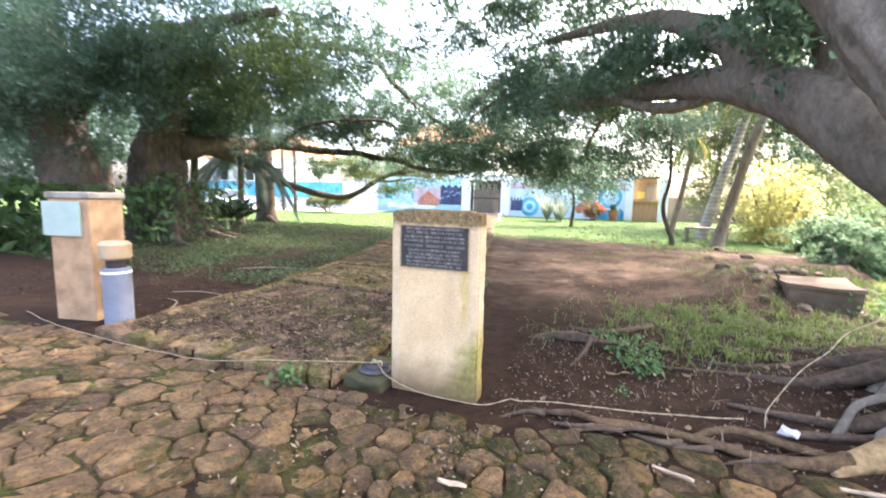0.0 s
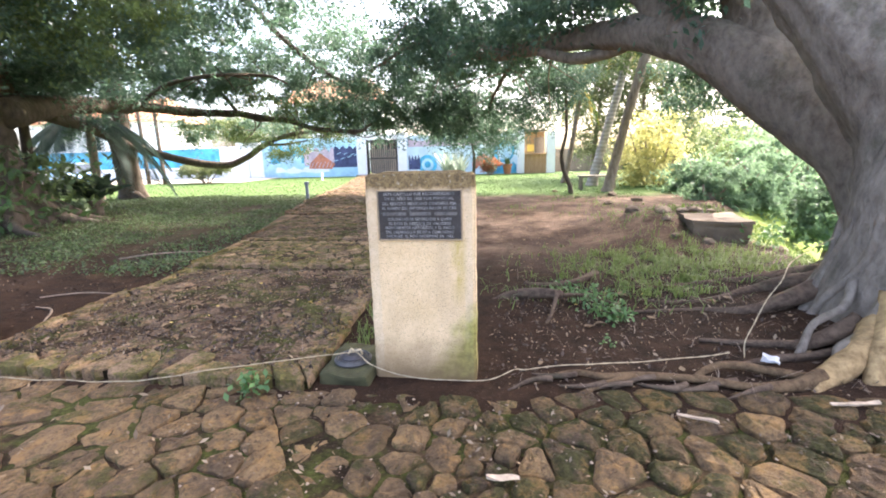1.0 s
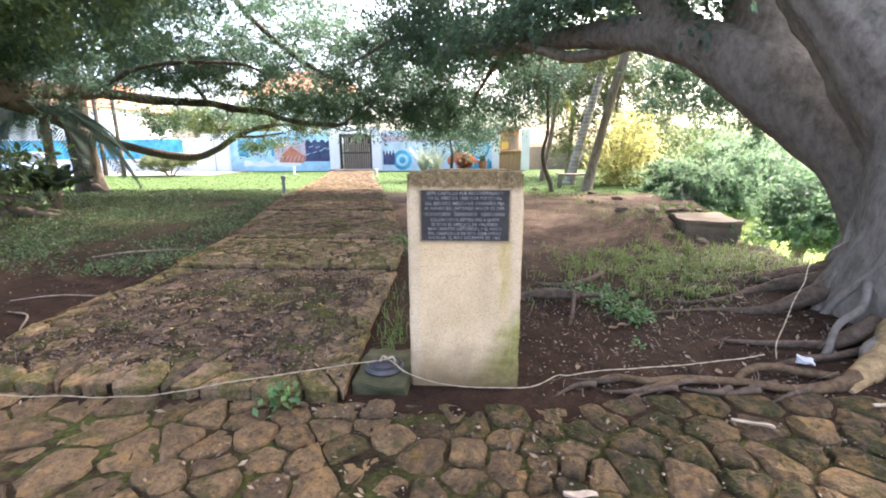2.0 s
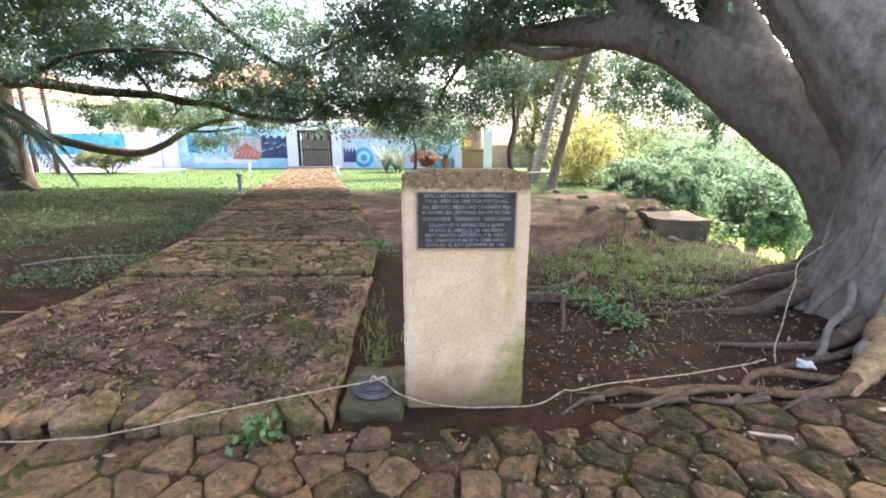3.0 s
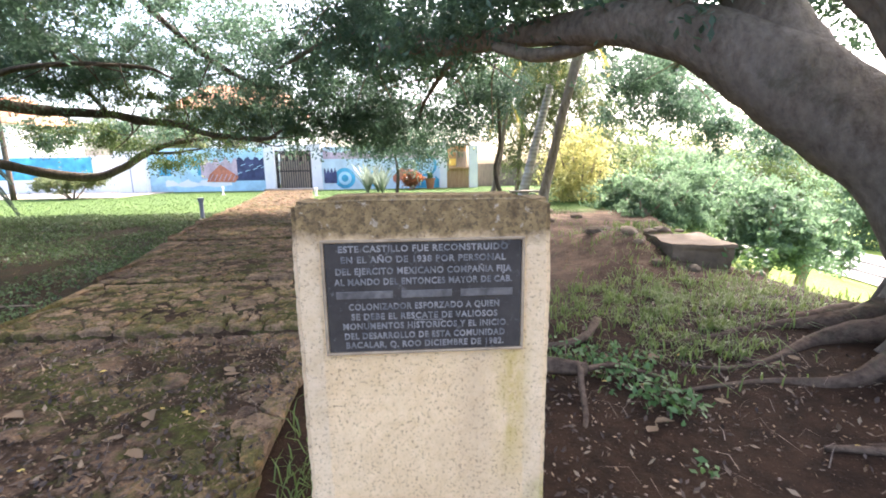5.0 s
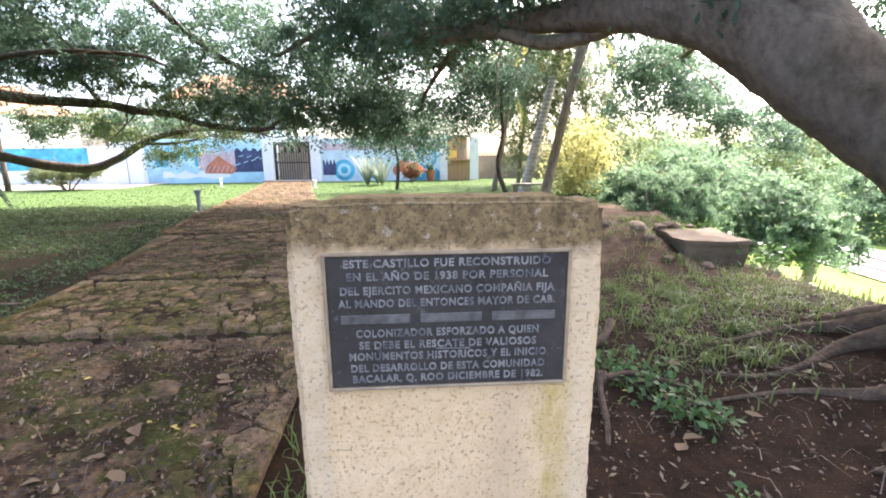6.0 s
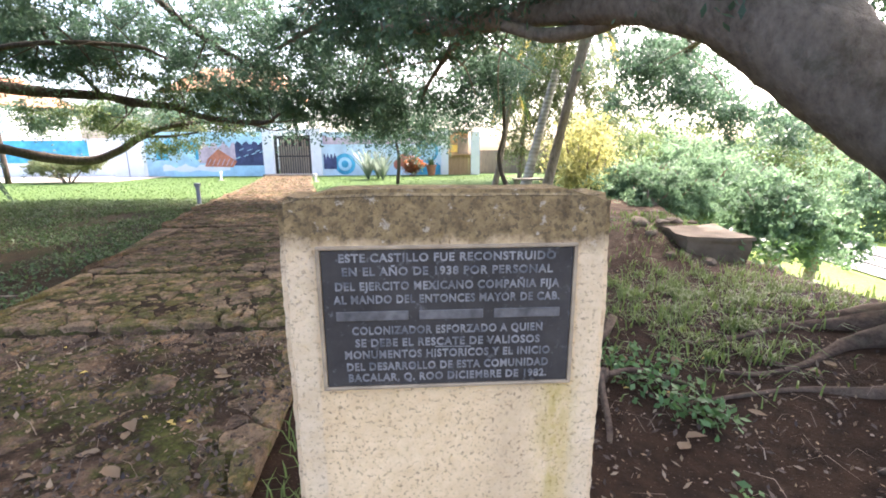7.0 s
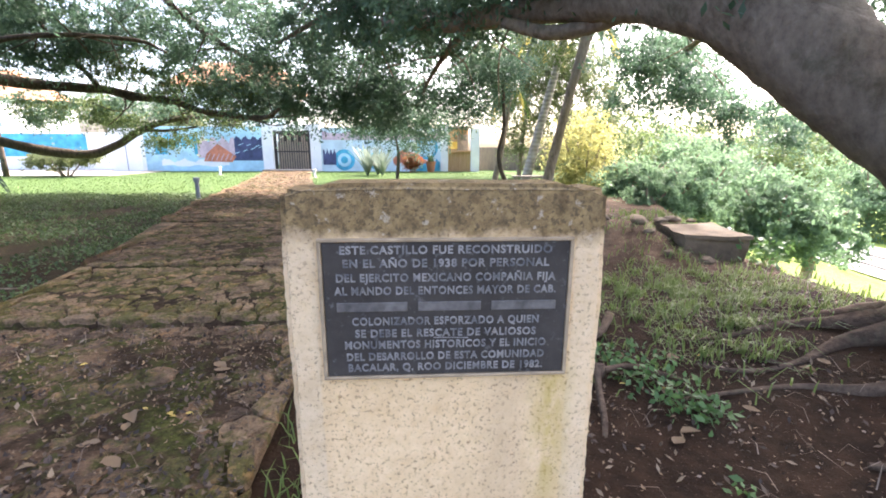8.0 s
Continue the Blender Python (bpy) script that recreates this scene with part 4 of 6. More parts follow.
    for i in range(10):
        a = 2.6 + 1.5 * i / 9
        rows = []
        for z in np.linspace(0.9 + 0.06 * (i % 4), -0.02, 7):
            r = 0.46 + 0.34 * max(0.0, 0.6 - z)
            rows.append((4.25 + r * math.cos(a + 0.1 * math.sin(4 * z + i)), 1.85 + r * math.sin(a), z, 0.03 + 0.012 * (i % 3)))
        limb("trunk_root", rows, FICUS, fig, sides=7, step=0.08, lump=0.4, seed=30.0 + i)
    for i in range(9):
        x, y = 2.1 - 0.16 * i, 0.02 + 0.06 * math.sin(i * 2.0)
        limb("root", [(x, y, 0.04, 0.02), (x - 0.12, y - 0.05 + 0.02 * (i % 3), 0.035, 0.016), (x - 0.28, y - 0.10 + 0.05 * (i % 4), 0.0, 0.008)], ROOTDARK, fig, sides=6, step=0.04, lump=0.5, seed=60.0 + i)
    # low hanging leaves ahead, then an unseen canopy above, added for shade
    crown(fig, 21, [(-0.6, 9.5, 4.5, 2.4, 2.0, 1.2, 90), (-1.2, 12.5, 3.2, 1.7, 1.6, 1.1, 75), (0.3, 13.5, 2.7, 1.3, 1.4, 0.9, 42), (1.5, 9.5, 4.9, 1.8, 2.0, 0.9, 42), (-3.6, 11.0, 4.2, 1.8, 1.8, 1.2, 55), (-1.5, 10.0, 6.0, 3.0, 2.5, 1.0, 45), (-2.4, 12.3, 4.3, 1.6, 1.4, 1.0, 40), (0.0, 12.4, 4.6, 1.6, 1.4, 0.9, 34), (1.6, 5.0, 3.75, 0.9, 0.9, 0.35, 26), (0.4, 6.2, 3.6, 0.9, 0.9, 0.4, 26), (2.5, 3.4, 3.6, 0.6, 0.5, 0.3, 12), (-0.6, 8.0, 3.9, 1.2, 1.0, 0.6, 30), (-2.9, 11.8, 2.95, 1.1, 1.0, 0.6, 40), (-1.3, 11.5, 2.75, 1.1, 1.0, 0.5, 38), (-4.6, 12.4, 3.0, 0.9, 0.8, 0.5, 24), (0.75, 11.5, 3.1, 0.7, 0.6, 0.4, 15), (0.7, 9.6, 4.0, 0.8, 0.6, 0.4, 14), (1.7, 12.0, 3.7, 0.8, 0.7, 0.6, 20), (-3.9, 9.0, 5.9, 1.0, 0.8, 0.6, 14), (-5.6, 10.2, 5.6, 0.9, 0.8, 0.6, 10), (-2.6, 8.2, 5.9, 0.9, 0.8, 0.5, 12)], 0.115, FIGLEAF, spread=0.38, per=150)
    crown(fig, 22, [(6.4, 11.2, 3.9, 1.5, 1.6, 1.0, 36), (7.9, 12.8, 4.5, 1.6, 1.6, 1.2, 36), (5.2, 9.0, 5.6, 2.2, 2.2, 0.8, 36), (10.8, 14.0, 4.9, 2.0, 1.6, 1.5, 40), (5.4, 4.6, 3.8, 1.3, 1.2, 0.9, 26), (6.0, 11.3, 2.95, 1.0, 0.8, 0.5, 14), (8.2, 12.6, 3.3, 1.2, 1.0, 0.6, 16), (5.7, 9.2, 3.5, 0.9, 0.8, 0.4, 12), (7.3, 10.2, 3.0, 1.0, 0.8, 0.4, 12), (4.2, 8.0, 4.4, 1.2, 1.0, 0.5, 18), (6.4, 9.2, 2.75, 0.8, 0.7, 0.35, 15), (7.5, 9.2, 2.35, 0.8, 0.7, 0.4, 18), (8.6, 9.4, 2.1, 0.8, 0.7, 0.5, 16), (5.2, 9.0, 3.3, 0.9, 0.7, 0.4, 14), (5.4, 5.6, 4.2, 1.2, 1.0, 0.9, 22), (4.3, 4.8, 4.6, 1.0, 0.8, 0.8, 16), (7.0, 5.0, 4.6, 1.4, 1.4, 1.0, 26)], 0.115, FIGLEAF, spread=0.36, per=125)
    crown(fig, 23, [(0.5, 4.5, 7.8, 5.0, 4.5, 1.4, 300), (4.5, 2.5, 7.4, 3.0, 4.0, 1.3, 160), (0.5, 9.5, 7.6, 5.0, 3.5, 1.4, 240), (-4.5, 6.0, 8.6, 4.0, 5.0, 1.2, 220), (3.5, 6.0, 6.8, 2.5, 2.5, 1.0, 100), (5.8, 7.5, 6.4, 2.4, 2.4, 0.9, 110)], 0.17, FIGLEAF, spread=0.55, per=90)

build_fig()


# ---- the two old trees with long boughs over the lawn ----
def build_left_trees():
    a = thing("old_tree", "massive dark old tree with climbing leaves on its trunk", "tree")
    limb("trunk", [(-11.6, 4.0, -0.1, 1.0), (-11.6, 4.0, 0.5, 0.75), (-11.8, 4.0, 1.6, 0.62), (-12.3, 4.0, 3.2, 0.60), (-12.9, 4.1, 5.0, 0.5), (-13.4, 4.2, 8.0, 0.3)], DARKBARK, a, sides=26, lump=0.18, flute=0.12)
    limb("bough", [(-12.2, 4.0, 3.0, 0.4), (-11.2, 4.4, 4.2, 0.3), (-9.2, 5.0, 5.2, 0.2), (-6.8, 6.0, 5.8, 0.1)], DARKBARK, a, sides=12)
    crown(a, 31, [(-12.5, 3.0, 3.4, 2.6, 2.0, 1.6, 90), (-10.3, 2.6, 4.6, 2.4, 1.8, 1.4, 100), (-12.6, 1.6, 4.4, 2.0, 1.6, 1.4, 70), (-14.5, 3.2, 2.6, 1.6, 1.6, 1.4, 50), (-9.0, 4.6, 5.2, 2.6, 2.2, 1.2, 100), (-13.5, 4.0, 4.6, 1.4, 0.9, 1.0, 45), (-9.9, 4.6, 5.4, 1.3, 0.8, 0.8, 18), (-16.3, 5.2, 3.0, 1.4, 0.9, 1.2, 40), (-12.0, 3.6, 5.8, 1.6, 1.0, 0.7, 36)], 0.11, FIGLEAF, spread=0.42)
    b = thing("old_tree", "broad fluted tree with long low boughs over the lawn", "tree")
    limb("trunk", [(-11.25, 6.0, -0.1, 1.15), (-11.25, 6.0, 0.3, 0.95), (-11.25, 6.0, 0.9, 0.72), (-11.3, 6.0, 2.0, 0.6), (-11.2, 6.1, 3.4, 0.5), (-11.0, 6.3, 6.0, 0.35)], DARKBARK, b, sides=40, lump=0.24, flute=0.38, seed=7.0)
    for i, r in enumerate([[(-10.6, 5.6, 0.4, 0.22), (-9.8, 5.3, 0.06, 0.11), (-9.0, 5.1, -0.02, 0.05)], [(-10.6, 6.4, 0.4, 0.22), (-10.1, 6.8, 0.10, 0.12), (-9.7, 7.1, -0.02, 0.06)], [(-10.5, 6.7, 0.45, 0.22), (-10.2, 7.3, 0.08, 0.11), (-10.0, 7.7, -0.02, 0.05)]]):
        limb("root", r, DARKBARK, b, sides=10, lump=0.25, seed=i * 2.0)
    limb("bough", [(-10.6, 6.2, 2.6, 0.34), (-11.1, 8.2, 3.0, 0.24), (-11.9, 11.5, 3.3, 0.18), (-11.2, 13.2, 3.25, 0.15), (-9.3, 13.2, 3.12, 0.13), (-8.2, 13.0, 2.9, 0.12), (-7.2, 12.8, 2.8, 0.10), (-6.3, 12.5, 2.5, 0.09), (-5.4, 12.3, 2.36, 0.08), (-4.2, 11.6, 2.25, 0.06), (-3.5, 10.7, 2.4, 0.035)], DARKBARK, b, sides=12, lump=0.3)
    limb("bough", [(-10.9, 7.4, 2.7, 0.2), (-13.0, 10.5, 2.6, 0.18), (-13.6, 12.6, 2.1, 0.17), (-12.5, 13.4, 1.58, 0.16), (-11.5, 14.1, 1.3, 0.15), (-10.8, 14.5, 1.25, 0.14), (-10.1, 14.7, 1.55, 0.12), (-9.4, 14.8, 2.0, 0.11), (-8.4, 14.8, 2.35, 0.09), (-7.0, 14.4, 2.45, 0.06), (-5.6, 13.8, 2.3, 0.04)], DARKBARK, b, sides=10, lump=0.2)
    limb("bough", [(-10.6, 6.4, 4.5, 0.22), (-10.4, 9.0, 6.2, 0.15), (-8.2, 11.7, 6.7, 0.11), (-6.85, 11.8, 5.5, 0.085), (-5.9, 11.8, 4.64, 0.075), (-4.65, 11.8, 3.82, 0.055), (-3.9, 11.7, 3.6, 0.03)], DARKBARK, b, sides=9, lump=0.3)
    limb("bough", [(-11.9, 11.4, 3.3, 0.1), (-10.3, 11.0, 3.9, 0.075), (-8.6, 10.8, 4.05, 0.06), (-6.8, 10.8, 3.97, 0.045), (-6.1, 10.8, 3.7, 0.025)], DARKBARK, b, sides=7, lump=0.3)
    limb("bough", [(-9.4, 13.2, 3.2, 0.08), (-9.6, 12.6, 3.9, 0.06), (-10.0, 12.2, 4.7, 0.05), (-10.4, 12.0, 5.6, 0.03)], DARKBARK, b, sides=7, lump=0.3)
    limb("bough", [(-9.3, 14.8, 2.05, 0.06), (-8.2, 14.2, 2.0, 0.05), (-6.9, 13.6, 2.1, 0.03)], DARKBARK, b, sides=7)
    twigs(b, [(-11.2, 13.2, 3.25, 0.19), (-9.3, 13.2, 3.08, 0.17), (-7.2, 12.8, 2.75, 0.14), (-5.4, 12.3, 2.33, 0.12), (-4.2, 11.6, 2.2, 0.09), (-3.5, 10.7, 2.35, 0.05)], 20, 4, DARKBARK, 1.1, -0.1)
    twigs(b, [(-10.1, 14.7, 1.55, 0.12), (-9.4, 14.8, 2.0, 0.11), (-8.4, 14.8, 2.35, 0.09), (-7.0, 14.4, 2.45, 0.06), (-5.6, 13.8, 2.3, 0.04)], 14, 5, DARKBARK, 1.0, -0.1)
    twigs(b, [(-8.2, 11.7, 6.7, 0.11), (-6.85, 11.8, 5.5, 0.085), (-5.9, 11.8, 4.64, 0.075), (-4.65, 11.8, 3.82, 0.055), (-3.9, 11.7, 3.6, 0.03)], 18, 6, DARKBARK, 1.2)
    twigs(b, [(-10.3, 11.0, 3.9, 0.075), (-8.6, 10.8, 4.05, 0.06), (-6.8, 10.8, 3.97, 0.045), (-6.1, 10.8, 3.7, 0.025)], 14, 7, DARKBARK, 1.0)
    crown(b, 32, [(-5.2, 12.6, 3.8, 1.8, 1.0, 1.0, 42), (-7.6, 13.4, 4.2, 2.0, 1.0, 1.1, 38), (-10.4, 13.2, 4.8, 2.0, 1.4, 1.0, 45), (-6.2, 13.4, 3.0, 1.5, 1.0, 0.5, 24), (-9.0, 14.6, 2.9, 1.6, 0.9, 0.5, 22), (-11.6, 13.8, 2.7, 1.4, 0.9, 0.5, 18), (-6.4, 12.6, 5.8, 3.2, 1.6, 0.8, 36), (-4.2, 12.6, 2.75, 0.9, 0.9, 0.35, 12), (-9.0, 13.0, 5.2, 2.2, 1.2, 0.9, 28), (-6.6, 13.2, 4.8, 1.8, 0.9, 0.8, 22), (-11.5, 12.5, 4.2, 1.2, 1.2, 0.9, 22), (-4.2, 12.2, 5.2, 1.4, 1.0, 0.8, 18), (-10.2, 12.2, 4.4, 1.3, 0.8, 0.9, 40), (-9.0, 12.0, 4.0, 1.0, 0.7, 0.6, 26), (-7.8, 12.0, 5.0, 1.2, 0.8, 0.7, 13), (-6.0, 12.4, 4.9, 1.2, 0.6, 0.6, 8), (-10.8, 12.0, 5.6, 1.5, 0.8, 0.7, 34)], 0.115, FIGLEAF, spread=0.34, per=150)
    crown(b, 37, [(-10.3, 13.8, 2.74, 1.0, 0.6, 0.4, 14), (-9.2, 13.8, 2.2, 0.8, 0.5, 0.35, 11), (-8.1, 13.8, 1.65, 0.45, 0.4, 0.35, 7), (-7.3, 13.6, 1.95, 0.6, 0.5, 0.3, 7), (-11.9, 13.8, 2.5, 0.8, 0.6, 0.4, 9), (-5.8, 13.4, 2.25, 0.8, 0.5, 0.3, 9), (-8.4, 12.4, 3.7, 0.9, 0.5, 0.5, 12), (-6.6, 12.2, 3.1, 0.7, 0.5, 0.4, 9), (-5.0, 12.0, 2.9, 0.8, 0.5, 0.4, 10)], 0.105, SUNLEAF, "crown", "lighter green hanging sprays", spread=0.3, per=110)
    crown(b, 33, [(-8.6, 7.4, 4.6, 2.6, 2.0, 1.2, 90), (-12.2, 8.6, 4.2, 2.6, 2.4, 1.6, 80), (-7.0, 9.0, 5.8, 2.6, 2.2, 1.0, 70), (-10.5, 10.0, 6.6, 4.0, 4.0, 1.4, 90), (-9.4, 4.2, 4.4, 1.6, 1.2, 1.2, 60)], 0.13, FIGLEAF, spread=0.42)
    # lighter leaf colour stands in for sun on this part of the crown
    crown(b, 36, [(-7.4, 5.0, 4.2, 1.5, 1.0, 0.8, 24), (-8.8, 4.9, 5.1, 1.4, 0.8, 0.7, 14), (-6.0, 5.6, 4.9, 1.3, 1.0, 0.7, 20)], 0.12, SUNLEAF, "crown", "leaves coloured lighter green as if sunlit", spread=0.36, per=120)
    # coarse crown above the view, added to keep sun off the trunks
    crown(b, 34, [(-9.0, 8.0, 8.4, 5.0, 5.0, 1.2, 160)], 0.18, FIGLEAF, spread=0.55, per=80)
    d = thing("street_tree", "dark leafy tree between the lawn and the street", "tree")
    limb("trunk", [(-19.0, 9.0, 0.0, 0.3), (-19.0, 9.0, 2.5, 0.25), (-18.8, 9.0, 5.0, 0.15)], DARKBARK, d, sides=10)
    crown(d, 35, [(-18.5, 9.0, 4.6, 3.4, 2.4, 2.0, 150), (-15.5, 6.5, 3.6, 1.8, 1.6, 1.4, 60), (-22.0, 7.0, 3.6, 2.4, 2.4, 2.0, 80)], 0.16, FIGLEAF, spread=0.5, per=90)
    # large-leaved climbers and ferns round the feet
    for x, y, h, k, s in ((-10.9, 3.3, 1.5, 60, 0.30), (-10.6, 5.2, 1.6, 60, 0.26), (-12.6, 3.2, 1.6, 55, 0.34), (-12.0, 2.2, 0.9, 45, 0.34), (-10.45, 5.6, 1.9, 60, 0.22), (-10.5, 6.75, 1.7, 70, 0.22), (-10.9, 7.5, 1.5, 60, 0.2)):
        rng = np.random.default_rng(int(abs(x * 10)))
        u = thing("climbing_plant", "dense dark green climbing plant at a tree's foot", "plant", group="climbers round the old trees")
        at = np.stack([rng.normal(x, 0.42, k * 6), rng.normal(y, 0.42, k * 6), rng.uniform(0.05, h, k * 6)], 1)
        part("foliage", leaf_mesh("foliage", at, s, WEED if s < 0.24 else HERB if s < 0.3 else FROND, rng, 0.3, 0.45, 0.9), None, u)


build_left_trees()


def fan_frond(parent, base, way, length, drop, material, leaflets=26, wide=0.045, long=0.42, name="frond"):
    """A palm frond: a bending rib with leaflets down both sides."""
    way = Vector(way).normalized()
    side = way.cross(Vector((0, 0, 1))).normalized()
    base = Vector(base)
    line = [base + way * length * t + Vector((0, 0, -drop * t * t)) for t in np.linspace(0, 1, 9)]
    verts, faces = [], []
    for i in range(8):
        k = len(verts)
        for p, r in ((line[i], 0.018 * (1 - i / 9)), (line[i + 1], 0.018 * (1 - (i + 1) / 9))):
            verts += [p - side * r, p + Vector((0, 0, r)), p + side * r]
        faces += [(k, k + 1, k + 4, k + 3), (k + 1, k + 2, k + 5, k + 4)]
    for j in range(leaflets):
        t = 0.12 + 0.86 * j / leaflets
        p = base + way * length * t + Vector((0, 0, -drop * t * t))
        reach = long * math.sin(math.pi * (0.12 + 0.86 * t)) + 0.08
        for sgn in (-1, 1):
            d = (side * sgn + way * 0.55 + Vector((0, 0, -0.35 - 0.5 * drop / max(length, 0.1)))).normalized()
            k = len(verts)
            w = way * wide
            verts += [p, p + d * reach * 0.5 + w * 0.5, p + d * reach + Vector((0, 0, -0.12 * reach)), p + d * reach * 0.5 - w * 0.5]
            faces.append((k, k + 1, k + 2, k + 3))
    return part(name, mesh_of(name, verts, faces, material), None, parent)


# ---- trees further back ----
def build_far_left_tree():
    t = thing("lawn_tree", "stout tree on the lawn with grey hanging fronds beside it", "tree")
    limb("trunk", [(-14.0, 12.8, -0.05, 0.62), (-14.0, 12.8, 0.3, 0.47), (-14.0, 12.8, 1.2, 0.42), (-14.1, 12.8, 3.0, 0.40), (-14.2, 12.9, 6.0, 0.3)], DARKBARK, t, sides=18, lump=0.14)
    limb("root", [(-13.7, 12.6, 0.2, 0.2), (-13.2, 12.4, 0.05, 0.1), (-12.8, 12.3, 0.0, 0.05)], DARKBARK, t, sides=8)
    crown(t, 41, [(-14.2, 13.0, 5.2, 3.0, 2.0, 1.4, 100), (-15.5, 12.0, 3.6, 1.4, 1.4, 1.0, 40)], 0.12, FIGLEAF, spread=0.42)
    p = thing("drooping_palm", "low palm with long drooping grey-green fronds", "palm")
    limb("stem", [(-13.0, 10.4, 0.0, 0.16), (-12.95, 10.4, 1.6, 0.13), (-12.9, 10.4, 2.9, 0.12)], THINBARK, p, sides=10)
    for i in range(13):
        a = i * 2 * math.pi / 13
        fan_frond(p, (-12.9, 10.4, 2.9), (math.cos(a), math.sin(a), 0.25), 2.3, 2.9 + 0.5 * math.sin(i * 2.1), GREYFROND, 34, 0.06, 0.6)
    c = thing("cycad", "dark spiky cycad at the edge of the lawn", "plant")
    limb("stem", [(-10.6, 7.9, 0.0, 0.2), (-10.6, 7.9, 0.45, 0.17)], DARKBARK, c, sides=9)
    for i in range(19):
        a = i * 2.4
        fan_frond(c, (-10.7, 7.9, 0.5), (math.cos(a), math.sin(a), 0.8 + 0.6 * (i % 3)), 1.25, 0.45, DARKFROND, 26, 0.05, 0.26)
    t = thing("thin_tree", "thin dark straight tree among the shrubs", "tree")
    limb("trunk", [(-11.8, 7.4, 0.0, 0.2), (-11.8, 7.4, 0.3, 0.14), (-11.75, 7.4, 1.8, 0.12), (-11.7, 7.5, 3.6, 0.1)], DARKBARK, t, sides=12, lump=0.12)
    crown(t, 44, [(-11.6, 7.6, 3.7, 1.3, 1.2, 0.8, 50), (-10.2, 7.2, 3.9, 1.2, 1.0, 0.7, 45)], 0.11, FIGLEAF, spread=0.4)


build_far_left_tree()


def build_right_group():
    p = thing("palm_tree", "tall slanting palm with a pale ringed trunk", "palm")
    limb("trunk", [(4.0, 15.6, 0.0, 0.30), (4.05, 15.6, 0.35, 0.20), (4.5, 15.7, 2.2, 0.155), (5.1, 15.8, 4.6, 0.14), (5.5, 15.9, 6.3, 0.14)], PALM, p, sides=16, lump=0.04)
    for i in range(14):
        a = i * 2 * math.pi / 14
        fan_frond(p, (5.5, 15.9, 6.3), (math.cos(a), math.sin(a), 0.45), 2.3, 3.0 + 0.4 * math.sin(i * 1.7), GREYFROND if i % 3 else DRYFROND, 34, 0.06, 0.55)
    s = thing("slender_tree", "slender grey-brown tree leaning beside the palm", "tree")
    limb("trunk", [(4.05, 13.2, -0.05, 0.30), (4.1, 13.2, 0.2, 0.19), (4.35, 13.2, 1.4, 0.15), (4.75, 13.25, 3.2, 0.14), (5.1, 13.3, 4.6, 0.16), (5.3, 13.4, 6.0, 0.12), (5.4, 13.5, 7.5, 0.08)], THINBARK, s, sides=14, lump=0.1)
    limb("branch", [(5.05, 13.3, 4.4, 0.09), (5.6, 13.2, 5.4, 0.06), (6.2, 13.2, 6.2, 0.03)], THINBARK, s, sides=8)
    crown(s, 51, [(5.2, 13.6, 6.6, 2.2, 1.8, 1.2, 70), (4.2, 14.6, 5.2, 1.6, 1.4, 0.9, 40)], 0.12, SUNLEAF, spread=0.4)
    b = thing("sapling", "thin dark bent sapling with a leafy top", "tree")
    limb("trunk", [(2.75, 12.6, 0.0, 0.09), (2.72, 12.6, 0.3, 0.075), (2.48, 12.6, 0.9, 0.07), (2.42, 12.6, 1.4, 0.062), (2.55, 12.6, 2.1, 0.055), (2.5, 12.6, 3.2, 0.045), (2.5, 12.6, 4.2, 0.03)], DARKBARK, b, sides=9, lump=0.15)
    crown(b, 52, [(2.2, 12.6, 3.6, 1.1, 1.0, 1.0, 55), (1.6, 12.8, 2.7, 0.7, 0.7, 0.6, 26)], 0.09, FIGLEAF)
    y = thing("young_palm", "young palm with yellowing hanging fronds", "palm")
    limb("stem", [(3.1, 17.2, 0.0, 0.13), (3.4, 17.2, 1.6, 0.10), (3.7, 17.2, 3.9, 0.10)], THINBARK, y, sides=9)
    for i in range(11):
        a = i * 2 * math.pi / 11
        fan_frond(y, (3.7, 17.2, 3.9), (math.cos(a), math.sin(a), 0.5), 0.9, 1.9, DRYFROND if i % 3 == 0 else FROND, 22, 0.05, 0.3)
    q = thing("yellow_bush", "large bush with bright yellow-green leaves", "bush")
    for i in range(5):
        limb("stem", [(6.0 + 0.15 * i, 15.4, -0.1, 0.05), (5.6 + 0.35 * i, 15.4, 1.2, 0.035), (5.2 + 0.6 * i, 15.4, 2.4, 0.015)], THINBARK, q, sides=6)
    crown(q, 53, [(6.0, 15.4, 1.8, 1.1, 1.0, 1.2, 44), (5.6, 15.0, 1.0, 0.6, 0.8, 0.7, 16), (6.8, 15.6, 1.3, 0.7, 0.8, 0.8, 20), (6.1, 15.2, 0.6, 1.0, 0.7, 0.5, 18)], 0.17, YELLOWLEAF, spread=0.42, per=60)
    w = thing("wood_edge", "light green wood behind the palms", "trees", kind="stuff")
    crown(w, 54, [(5.4, 20.5, 3.8, 1.8, 1.2, 3.4, 150), (8.0, 21.0, 3.6, 2.0, 1.4, 3.2, 150), (9.5, 22.0, 2.4, 2.2, 1.5, 2.0, 90), (3.8, 23.0, 5.2, 2.0, 1.5, 2.0, 80), (4.6, 20.0, 5.4, 1.7, 1.0, 1.7, 70), (6.4, 20.4, 5.6, 1.6, 1.0, 1.7, 70), (8.2, 20.8, 5.4, 1.5, 1.0, 1.4, 44)], 0.17, PALELEAF, name="foliage", spread=0.45, per=70)
